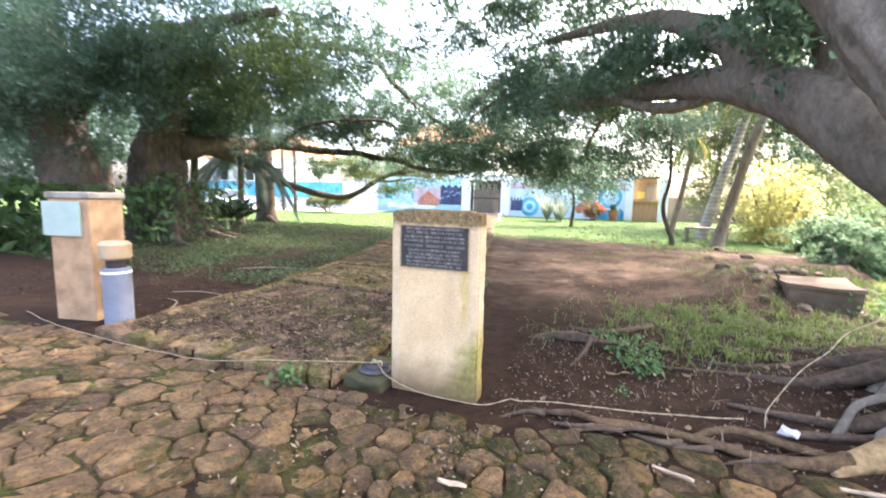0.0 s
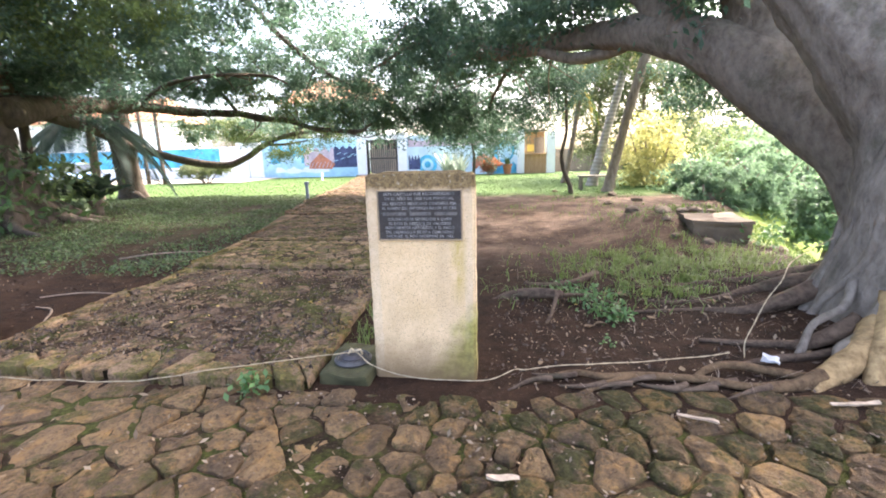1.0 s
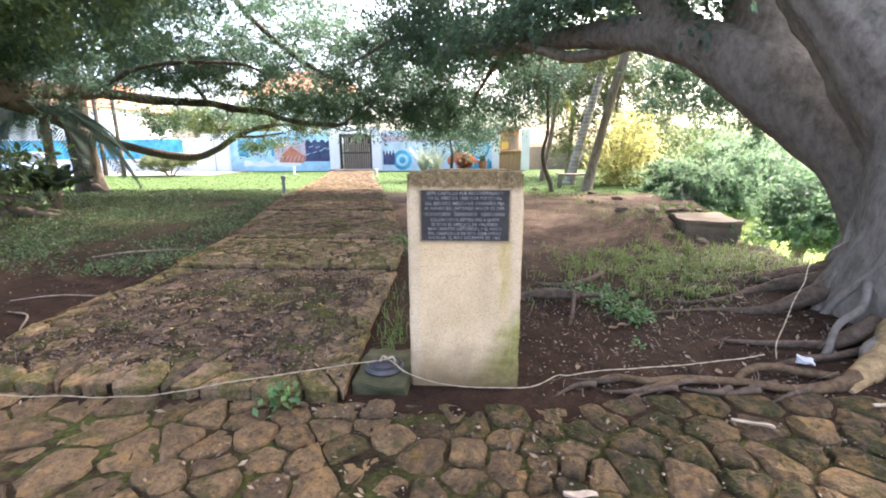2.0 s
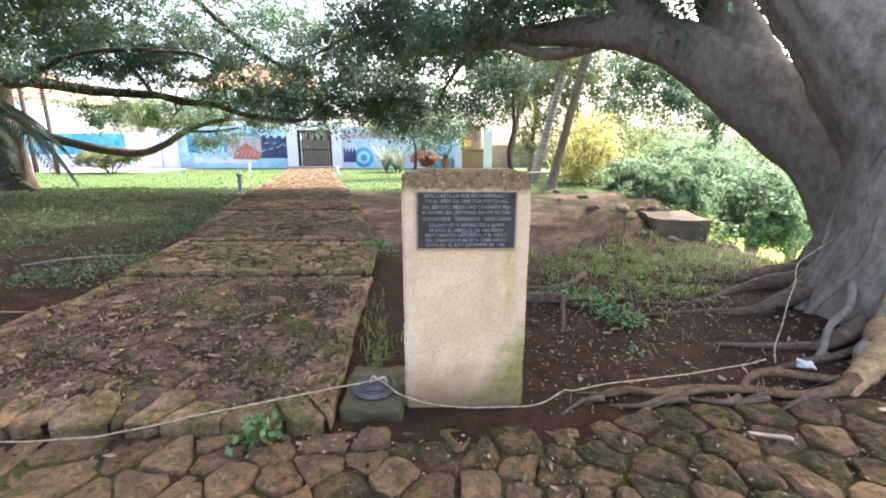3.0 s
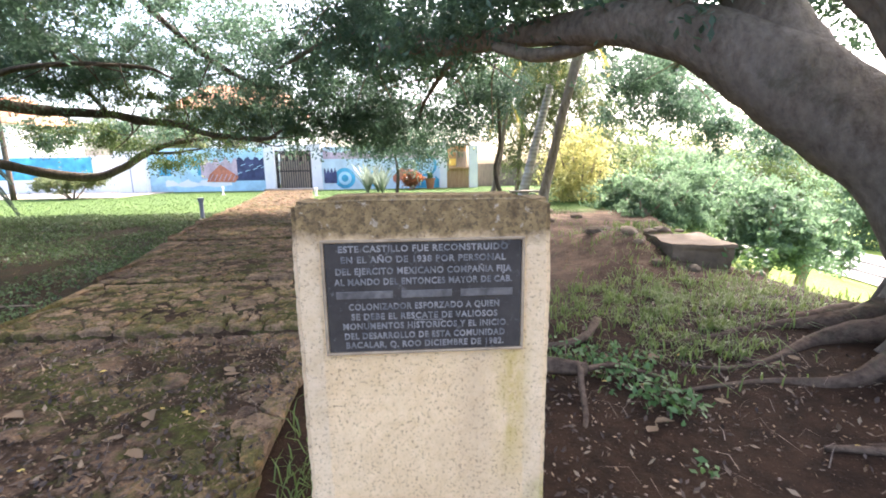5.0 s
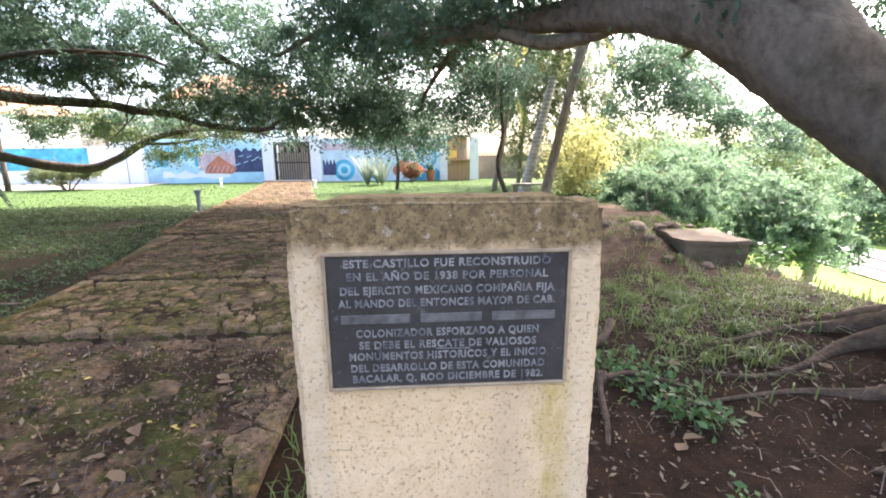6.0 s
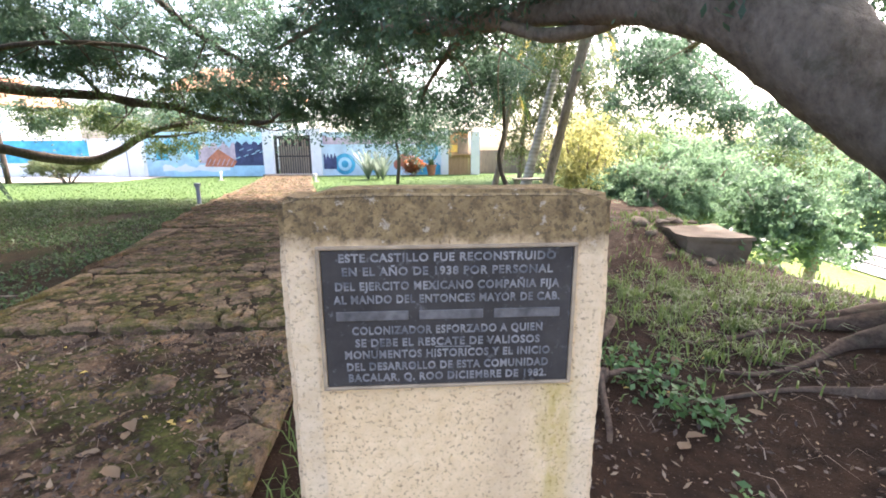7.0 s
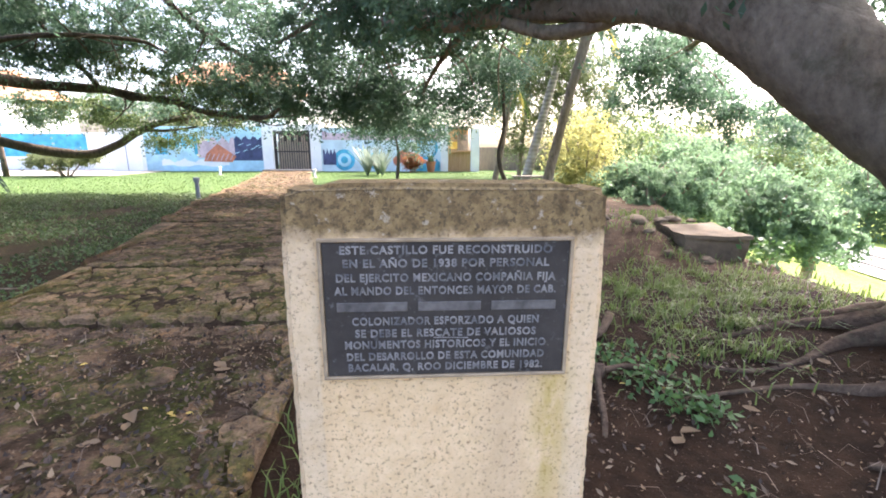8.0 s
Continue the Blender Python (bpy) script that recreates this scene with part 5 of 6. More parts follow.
    limb("stem", [(5.0, 21.0, 0, 0.12), (5.2, 21.0, 3, 0.09), (5.4, 21.0, 5.5, 0.04)], THINBARK, w, sides=7)
    limb("stem", [(7.4, 20.6, 0, 0.12), (7.2, 20.6, 3, 0.09), (7.5, 20.6, 6, 0.04)], THINBARK, w, sides=7)
    t = thing("plank_table", "rough wooden plank table under the palms", "table")
    top = bmesh.new()
    part("tabletop", box(top, 3.25, 4.6, 14.0, 14.5, 0.50, 0.56, 0.01), OLDWOOD, t)
    for x in (3.35, 4.5):
        for yy in (14.08, 14.42):
            part("leg", boxed(x - 0.04, x + 0.04, yy - 0.04, yy + 0.04, -0.02, 0.50), OLDWOOD, t)


build_right_group()


def build_garden_tree(x, y):
    t = thing("garden_tree", "small tree with low hanging leaves before the mural", "tree")
    limb("trunk", [(x, y, 0.0, 0.09), (x + 0.1, y, 1.2, 0.07), (x - 0.1, y, 2.4, 0.04)], DARKBARK, t, sides=8)
    crown(t, 57, [(x, y, 2.9, 1.7, 1.1, 0.9, 40), (x - 1.2, y - 1.0, 2.5, 1.0, 0.9, 0.6, 16), (x + 0.8, y, 1.9, 0.7, 0.6, 0.5, 10)], 0.14, FIGLEAF, spread=0.4, per=90)


build_garden_tree(-1.0, 18.8)


def build_right_woods():
    spots = [(7.9, 8.3, 0.15, 0.95, 74, 0.13, BANKLEAF), (9.8, 9.3, -0.3, 0.9, 50, 0.13, BANKLEAF), (6.2, 10.6, 0.15, 0.8, 46, 0.12, BANKLEAF), (7.3, 11.4, 0.3, 1.0, 56, 0.13, BANKLEAF), (6.9, 13.0, 0.55, 1.2, 64, 0.14, BANKLEAF), (8.9, 12.6, 0.45, 1.2, 64, 0.14, BANKLEAF), (8.4, 15.6, 0.5, 1.5, 80, 0.15, SUNLEAF), (10.2, 16.4, 0.6, 1.8, 90, 0.17, BANKLEAF), (12.4, 16.0, 0.3, 1.8, 90, 0.17, BANKLEAF), (9.0, 18.5, 0.9, 2.2, 90, 0.17, SUNLEAF), (13.0, 19.5, 0.6, 2.6, 90, 0.19, BANKLEAF), (17.5, 26.0, 0.6, 3.2, 90, 0.24, SUNLEAF), (22.0, 19.0, 0.0, 2.8, 90, 0.22, BANKLEAF), (23.0, 11.5, -0.4, 2.6, 90, 0.22, SUNLEAF), (26.0, 30.0, 0.6, 4.0, 90, 0.3, SUNLEAF), (32.0, 22.0, 0.2, 4.0, 90, 0.3, BANKLEAF), (18.0, 36.0, 0.8, 4.2, 90, 0.3, SUNLEAF), (11.5, 27.0, 1.2, 3.2, 90, 0.24, SUNLEAF), (36.0, 40.0, 1.5, 6.0, 100, 0.42, BANKLEAF), (46.0, 30.0, 0.8, 6.0, 100, 0.42, SUNLEAF), (28.0, 50.0, 1.8, 6.0, 100, 0.42, SUNLEAF), (44.0, 14.0, 0.2, 5.0, 90, 0.4, BANKLEAF)]
    for i, (x, y, z, r, k, s, m) in enumerate(spots):
        t = thing("bank_tree", "leafy round-headed green tree growing on the bank", "tree", group="trees on the bank")
        g = ground_z(x, y)
        limb("trunk", [(x, y, g - 0.1, 0.16), (x + 0.1, y, (g + z) / 2, 0.12), (x, y, z, 0.08)], THINBARK, t, sides=8)
        for j in range(3):
            a = j * 2.1 + i
            limb("branch", [(x, y, (g + z) / 2, 0.07), (x + r * 0.4 * math.cos(a), y + r * 0.4 * math.sin(a), z, 0.04), (x + r * 0.7 * math.cos(a), y + r * 0.7 * math.sin(a), z + r * 0.4, 0.015)], THINBARK, t, sides=6)
        crown(t, 60 + i, [(x, y, z - 0.1, r, r * 0.9, r * 0.75, k), (x - r * 0.5, y - r * 0.3, z - r * 0.5, r * 0.6, r * 0.6, r * 0.5, k // 3), (x + r * 0.5, y - 0.3 * r, z - r * 0.5, r * 0.6, r * 0.6, r * 0.5, k // 3)], s, m, spread=0.2 * r, per=100)


build_right_woods()


# ---- the painted front with its gate ----
FRONT = 27.0
BASE = 0.10


def wall_piece(name, x0, x1, y0, y1, z0, z1, material, label):
    return tagged(part(name, boxed(x0, x1, y0, y1, z0, z1), material), label, "wall", kind="structure")


def flat_shape(name, pts, parent, material, lift, y=FRONT):
    """A painted field on the wall face, as thick as paint on render."""
    y = y - lift
    verts = [(x, y, z) for x, z in pts] + [(x, y + lift - 0.001, z) for x, z in pts]
    n = len(pts)
    faces = [tuple(range(n)), tuple(range(2 * n - 1, n - 1, -1))] + [(i, n + i, n + (i + 1) % n, (i + 1) % n) for i in range(n)]
    return part(name, mesh_of(name, verts, faces, material), None, parent)


def disc(cx, cz, r, sx=1.0, n=22, turn=0.0, span=2 * math.pi):
    return [(cx + sx * r * math.cos(turn + span * k / n), cz + r * math.sin(turn + span * k / n)) for k in range(n)]


def wave(x0, x1, z0, zt, amp, n=26, ph=0.0):
    top = [(x0 + (x1 - x0) * k / n, zt + amp * math.sin(ph + k * 0.9) + 0.4 * amp * math.sin(k * 2.3 + ph)) for k in range(n + 1)]
    return [(x0, z0), (x1, z0)] + top[::-1]


def build_front():
    left = wall_piece("wall_mural_left", -16.5, -9.5, FRONT, FRONT + 0.25, 0, 2.75, PALESEA, "long low garden wall painted with a blue sea mural")
    right = wall_piece("wall_mural_right", -6.0, 1.4, FRONT, FRONT + 0.25, 0, 2.75, PALEWASH, "garden wall painted with blue waves and round forms")
    f = flat_shape
    f("painted_wave", wave(-15.6, -11.6, 0.12, 0.75, 0.10), left, WHITE, 0.004)
    f("painted_wave", wave(-15.9, -13.2, 1.1, 2.2, 0.18, ph=1), left, SEA, 0.004)
    f("painted_wave", wave(-15.2, -13.6, 1.0, 1.6, 0.14, ph=2), left, PALESEA, 0.008)
    f("painted_hill", wave(-13.4, -11.2, 0.9, 2.0, 0.16, ph=4), left, PINK, 0.005)
    f("painted_night", wave(-11.4, -9.55, 0.75, 2.1, 0.10, ph=3), left, DEEP, 0.004)
    f("painted_hull", [(-13.1, 0.7), (-11.4, 0.65), (-11.15, 1.0), (-12.2, 1.75), (-12.9, 1.15)], left, CORAL, 0.009)
    for k in range(6):
        x = -12.95 + 0.28 * k
        f("painted_rib", [(x, 0.75), (x + 0.05, 0.75), (x + 0.28, 1.15), (x + 0.23, 1.15)], left, PINK, 0.012)
    for k in range(7):
        x, z = -11.2 + 0.24 * k, 1.15 + 0.5 * abs(math.sin(k * 1.7))
        f("painted_star", [(x, z), (x + 0.28, z + 0.1), (x + 0.3, z + 0.14), (x + 0.02, z + 0.05)], left, PALESEA, 0.008)
    f("painted_swell", wave(-15.9, -9.55, 0.11, 0.42, 0.05, ph=5), left, PALESEA, 0.013)
    for cx, cz, r, m in ((-4.6, 0.8, 0.65, SEA), (-4.6, 0.8, 0.42, PALESEA), (-4.6, 0.8, 0.22, SEA), (-2.6, 0.75, 0.55, SEA), (-2.6, 0.75, 0.33, WHITE), (-0.9, 1.0, 0.42, CORAL), (0.5, 1.55, 0.72, SEA), (0.55, 1.5, 0.5, PALESEA)):
        f("painted_ring", disc(cx, cz, r), right, m, 0.004 + 0.004 * (r < 0.6) + 0.004 * (r < 0.4))
    f("painted_wave", wave(-0.3, 1.35, 0.12, 0.75, 0.1), right, SEA, 0.005)
    f("painted_wave", wave(-5.9, -5.1, 0.5, 1.3, 0.15), right, DEEP, 0.005)
    f("painted_form", disc(-1.35, 0.75, 0.3, 0.8), right, CORAL, 0.014)
    f("painted_band", wave(-5.9, 1.35, 2.0, 2.45, 0.08, ph=2), right, PINK, 0.003)
    # white posts and the walls that run on
    for x0, x1, h in ((-9.5, -8.88, 2.95), (-6.62, -6.0, 2.95), (1.4, 1.85, 3.0), (3.28, 3.82, 2.75)):
        wall_piece("gate_post", x0, x1, FRONT - 0.12, FRONT + 0.4, 0, h, WHITE, "whitewashed square masonry post")
    wall_piece("wall_lintel", -8.88, -6.62, FRONT + 0.05, FRONT + 0.35, 2.55, 2.9, WHITE, "white lintel over the gate")
    wall_piece("wall_white", -18.2, -16.5, FRONT - 0.4, FRONT, 0, 2.6, WHITE, "tall white double doors of a yard")
    part("seam", boxed(-17.38, -17.33, FRONT - 0.405, FRONT - 0.4, 0.15, 2.5), GREYPAINT, bpy.data.objects["wall_white"])
    far = wall_piece("wall_street", -46, -18.2, FRONT + 1.0, FRONT + 1.3, 0, 2.4, WHITE, "street wall, white below and turquoise above")
    f("painted_band", [(-46, 0.95), (-20.5, 0.95), (-20.5, 2.3), (-46, 2.3)], far, SEA, 0.004, FRONT + 1.0)
    wall_piece("wall_behind", 3.82, 9.5, FRONT + 1.5, FRONT + 1.75, -0.5, 1.6, OLDWOOD, "weathered garden fence behind the trees")
    # gate of vertical boards and bars, set back between the posts
    g = thing("garden_gate", "grey-brown slatted gate standing shut between white posts", "gate")
    part("frame", boxed(-8.88, -8.70, FRONT + 0.12, FRONT + 0.2, BASE, 2.55), DARKMETAL, g)
    part("frame", boxed(-6.80, -6.62, FRONT + 0.12, FRONT + 0.2, BASE, 2.55), DARKMETAL, g)
    part("rail", boxed(-8.70, -6.80, FRONT + 0.12, FRONT + 0.18, 2.35, 2.5), DARKMETAL, g)
    part("rail", boxed(-8.70, -6.80, FRONT + 0.14, FRONT + 0.18, 1.25, 1.33), DARKMETAL, g)
    part("backboard", boxed(-8.70, -6.80, FRONT + 0.5, FRONT + 0.54, BASE, 2.55), DARKMETAL, g)
    for k in range(13):
        x = -8.66 + k * 0.145
        part("slat", boxed(x, x + 0.085, FRONT + 0.145, FRONT + 0.175, BASE + 0.05, 2.3 if k % 3 else 1.9), OLDWOOD, g)
    # timber kiosk at the end of the wall
    k = thing("kiosk", "small timber kiosk with a plank half-door and open counter", "kiosk")
    for i in range(10):
        part("board", boxed(1.87 + i * 0.14, 2.0 + i * 0.14, FRONT - 0.06, FRONT - 0.02, BASE, 1.28), PLANK, k)
    part("counter", boxed(1.86, 3.27, FRONT - 0.2, FRONT + 0.3, 1.28, 1.38, 0.01), PLANK, k)
    part("back_wall", boxed(1.86, 3.27, FRONT + 1.3, FRONT + 1.36, 0, 2.9), PLANK, k)
    part("roof", boxed(1.86, 3.27, FRONT - 0.3, FRONT + 1.4, 2.75, 2.85, 0.01), OLDWOOD, k)
    part("notice", boxed(2.1, 2.6, FRONT + 1.26, FRONT + 1.295, 1.5, 1.95), YELLOWPAINT, k, "yellow notice board without readable words")
    part("cupboard", boxed(2.55, 3.2, FRONT + 0.9, FRONT + 1.25, 1.38, 2.4, 0.01), OLDWOOD, k)
    # steps before the gate and the pale pavement along the street
    st = tagged(part("step", boxed(-9.3, -6.3, FRONT - 1.1, FRONT - 0.15, 0, 0.24, 0.02), CONCRETE), "pale concrete step before the gate", "step", "gate steps", "structure")
    copy_thing(st, pose(0.2, -0.7, -0.1))
    tagged(part("pavement", boxed(-46, -15.2, 21.6, FRONT + 0.9, 0, 0.14), CONCRETE), "pale concrete pavement beside the lawn", "pavement", kind="structure")


build_front()


def build_house(name, x0, x1, y0, y1, h, ridge, label):
    u = thing(name, label, "house")
    part("wall", boxed(x0, x1, y0, y1, 0, h), WHITE, u)
    ym = (y0 + y1) / 2
    v = [(x0 - 0.5, y0 - 0.5, h), (x1 + 0.5, y0 - 0.5, h), (x1 + 0.5, y1 + 0.5, h), (x0 - 0.5, y1 + 0.5, h), (x0 + 1.5, ym, ridge), (x1 - 1.5, ym, ridge)]
    roof = part("roof", mesh_of("roof", v, [(0, 1, 5, 4), (2, 3, 4, 5), (1, 2, 5), (3, 0, 4), (3, 2, 1, 0)], TERRACOTTA), None, u, "red clay tile roof")
    n = int((x1 - x0) / 0.6)
    for i in range(n):
        x = x0 - 0.3 + i * (x1 - x0 + 0.6) / n
        part("tile_row", mesh_of("tile_row", *tube([(x, y0 - 0.5, h + 0.03, 0.07), (min(max(x, x0 + 1.5), x1 - 1.5), ym, ridge + 0.03, 0.07)], 6, 3.0, 0), TERRACOTTA), None, roof)
    for i in range(3):
        x = x0 + (i + 0.7) * (x1 - x0) / 3.4
        w = part("window", boxed(x - 0.6, x + 0.6, y0 - 0.04, y0 + 0.02, h * 0.5, h * 0.5 + 1.4), GLASS, u)
        part("window_frame", boxed(x - 0.7, x + 0.7, y0 - 0.07, y0 - 0.045, h * 0.5 - 0.12, h * 0.5), WHITE, w)


build_house("house", -21, -11.5, 39, 47, 6.6, 9.2, "pale two-storey house with a red tile roof")
build_house("house", -47, -33, 37, 45, 5.4, 8.0, "pale house with an orange-red tile roof")


def build_pole(x, y, h):
    u = thing("utility_pole", "thin dark wooden utility pole at the street", "pole")
    limb("mast", [(x, y, 0, 0.12), (x, y, h / 2, 0.10), (x, y, h, 0.08)], DARKBARK, u, sides=9, lump=0.02, step=1.0)
    part("crossarm", boxed(x - 0.7, x + 0.7, y - 0.05, y + 0.05, h - 0.5, h - 0.4), OLDWOOD, u)


def build_yard_tree(x, y, z, r, seed):
    t = thing("yard_tree", "pale yellow-green tree behind the garden walls", "tree", group="trees behind the walls")
    limb("trunk", [(x, y, 0.0, 0.18), (x + 0.1, y, z * 0.5, 0.14), (x, y, z, 0.08)], THINBARK, t, sides=8)
    crown(t, seed, [(x, y, z, r, r * 0.7, r * 0.6, 60), (x + 0.6 * r, y, z - 0.4 * r, 0.6 * r, 0.5 * r, 0.4 * r, 20)], 0.22, PALELEAF, spread=0.5, per=80)


build_yard_tree(-24.6, 36.0, 4.6, 2.2, 71)
build_yard_tree(-18.5, 34.5, 4.2, 1.8, 72)
build_pole(-19.6, 21.2, 7.0)
build_pole(-21.2, 21.8, 7.0)


# ---- parked cars by the street ----
def build_car(m, paint, label):
    u = thing("parked_car", label, "car", m, group="cars at the kerb")
    side = [(-2.1, 0.35), (2.1, 0.35), (2.15, 0.75), (1.2, 0.95), (0.55, 1.42), (-1.1, 1.45), (-1.9, 1.0), (-2.15, 0.9)]
    v = [(x, s * (0.82 if z < 1.0 else 0.62), z) for s in (-1, 1) for x, z in side]
    n = len(side)
    faces = [tuple(range(n)), tuple(range(2 * n - 1, n - 1, -1))] + [(i, n + i, n + (i + 1) % n, (i + 1) % n) for i in range(n)]
    body = part("body", mesh_of("body", v, faces, paint), None, u)
    bv = body.modifiers.new("soft", "BEVEL")
    bv.width, bv.segments = 0.06, 2
    for s in (-1, 1):
        part("side_window", mesh_of("side_window", [(-1.45, s * 0.76, 1.02), (0.9, s * 0.76, 1.0), (0.45, s * 0.66, 1.36), (-1.0, s * 0.66, 1.38)], [(0, 1, 2, 3)], GLASS), None, u)
        for x in (-1.3, 1.3):
            w = part("wheel", mesh_of("wheel", *[[(p[0], p[2], p[1]) for p in lathe([(0.2, -0.1), (0.32, -0.1), (0.34, 0), (0.32, 0.1), (0.2, 0.1)], 20)[0]], lathe([(0.2, -0.1), (0.32, -0.1), (0.34, 0), (0.32, 0.1), (0.2, 0.1)], 20)[1]], TYRE), None, u)
            w.location = (x, s * 0.78, 0.34)
            r = part("rim", mesh_of("rim", [(p[0], p[2], p[1]) for p in lathe([(0.05, -0.11), (0.2, -0.11), (0.2, 0.11), (0.05, 0.11)], 14)[0]], lathe([(0.05, -0.11), (0.2, -0.11), (0.2, 0.11), (0.05, 0.11)], 14)[1], CHROME), None, w)
        part("headlight", boxed(2.08, 2.165, s * 0.62 - 0.14, s * 0.62 + 0.14, 0.62, 0.74, 0.01), WHITE, u)
    part("windscreen", mesh_of("windscreen", [(1.16, -0.66, 0.99), (1.16, 0.66, 0.99), (0.6, 0.56, 1.40), (0.6, -0.56, 1.40)], [(0, 1, 2, 3)], GLASS), None, u)
    return u


build_car(pose(-20.4, 16.4, 0.05, 0, 0, -35), CARBLUE, "light blue parked car by the street")
build_car(pose(-23.5, 19.5, 0.05, 0, 0, -30), CARDARK, "dark parked car by the street")


# ---- planting on the lawn ----
def build_agave(x, y, s, label="pale green agave with long upright leaves"):
    u = thing("agave", label, "plant")
    rng = np.random.default_rng(int(abs(x * 7)))
    for i in range(26):
        a, lean = i * 2.4, 0.25 + 0.55 * rng.uniform()
        d = Vector((math.cos(a), math.sin(a), 0))
        side = Vector((-d.y, d.x, 0)) * 0.05 * s
        b = Vector((x, y, ground_z(x, y)))
        h = s * rng.uniform(0.8, 1.2)
        pts = [(b, 0.8), (b + d * h * lean * 0.4 + Vector((0, 0, h * 0.5)), 1.0), (b + d * h * lean + Vector((0, 0, h * 0.92)), 0.1)]
        v = [p + side * k * sg for p, k in pts for sg in (-1, 1)] + [p + d * 0.02 for p, k in pts]
        part("leaf", mesh_of("leaf", v, [(0, 6, 7, 2), (6, 1, 3, 7), (2, 7, 8, 4), (7, 3, 5, 8)], AGAVE, True), None, u)


build_agave(-2.7, 22.6, 1.6)
build_agave(-1.9, 22.2, 1.25)
build_agave(-2.2, 23.1, 1.4)


def build_pot(x, y):
    u = thing("flower_pot", "terracotta pot with a spiky plant by the wall", "plant pot")
    z = ground_z(x, y)
    v, f = lathe([(0.2, 0), (0.3, 0.55), (0.34, 0.56), (0.34, 0.64), (0.26, 0.62)], 18)
    part("pot", mesh_of("pot", [(x + a, y + b, z + c) for a, b, c in v], f, TERRACOTTA), None, u)
    rng = np.random.default_rng(3)
    part("leaves", blades("leaves", np.array([x, y, z + 0.55]) + rng.normal(size=(60, 3)) * np.array([0.06, 0.06, 0]), 0.6, HERB, rng, 0.03, 0.9), None, u)


build_pot(0.75, 26.2)


def build_bush(x, y, w, h, material, label, seed):
    u = thing("bush", label, "bush")
    z = ground_z(x, y)
    for i in range(7):
        a = i * 0.9
        limb("stem", [(x + 0.1 * math.cos(a), y + 0.1 * math.sin(a), z - 0.03, 0.04), (x + w * 0.5 * math.cos(a), y + 0.3 * w * math.sin(a), z + h * 0.6, 0.02)], THINBARK, u, sides=5)
    crown(u, seed, [(x, y, z + h * 0.72, w, w * 0.5, h * 0.26, 110), (x - w * 0.3, y, z + h * 0.5, w * 0.5, w * 0.4, h * 0.3, 20)], 0.12, material, spread=0.18, per=90)


build_bush(-0.35, 25.4, 0.42, 1.1, REDLEAF, "red-leaved garden shrub before the mural", 84)
build_bush(-17.0, 21.4, 1.8, 1.35, PALELEAF, "clipped spreading bush on bare stems by the pavement", 81)


def build_lamp_post(x, y, h, m, label):
    u = thing("path_light", label, "garden light", group="lights beside the walkway")
    z = ground_z(x, y)
    for nm, prof, mat in (("base_plate", [(0.16, -0.02), (0.16, 0.02), (0.07, 0.03)], CONCRETE), ("post", [(0.055, 0.03), (0.055, h - 0.12)], m), ("head", [(0.075, h - 0.12), (0.085, h - 0.02), (0.06, h)], m)):
        v, f = lathe(prof, 16)
        part(nm, mesh_of(nm, [(x + a, y + b, z + c) for a, b, c in v], f, mat), None, u)


build_lamp_post(-6.14, 11.56, 0.62, GREYPAINT, "short grey garden light on the lawn's edge")
build_lamp_post(-5.0, 20.6, 0.4, WHITE, "short white garden light on the lawn")
build_lamp_post(-10.3, 22.6, 0.45, WHITE, "short white garden light on the lawn")


# ---- bank, road below and railing ----
def build_low_road():
    v, f = [], []
    for i, y in enumerate(np.linspace(-20, 60, 60)):
        for x in (14.0, 16.5, 19.0):
            v.append((x, y, ground_z(x, y) + 0.05))
    for i in range(59):
        for k in (0, 1):
            f.append((i * 3 + k, i * 3 + k + 1, i * 3 + k + 4, i * 3 + k + 3))
    tagged(part("low_road", mesh_of("low_road", v, f, ASPHALT), None), "pale road at the bottom of the bank", "road", kind="structure")
    r = thing("railing", "low dark railing along the road below", "railing")
    ys = [3 + 1.5 * i for i in range(16)]
    for y in ys:
        z = ground_z(13.8, y)
        part("post", boxed(13.77, 13.83, y - 0.03, y + 0.03, z - 0.05, z + 0.75), DARKMETAL, r)
    for h in (0.4, 0.7):
        part("rail", mesh_of("rail", *tube([(13.8, y, ground_z(13.8, y) + h, 0.03) for y in ys], 6, 0.8, 0), DARKMETAL), None, r)


build_low_road()


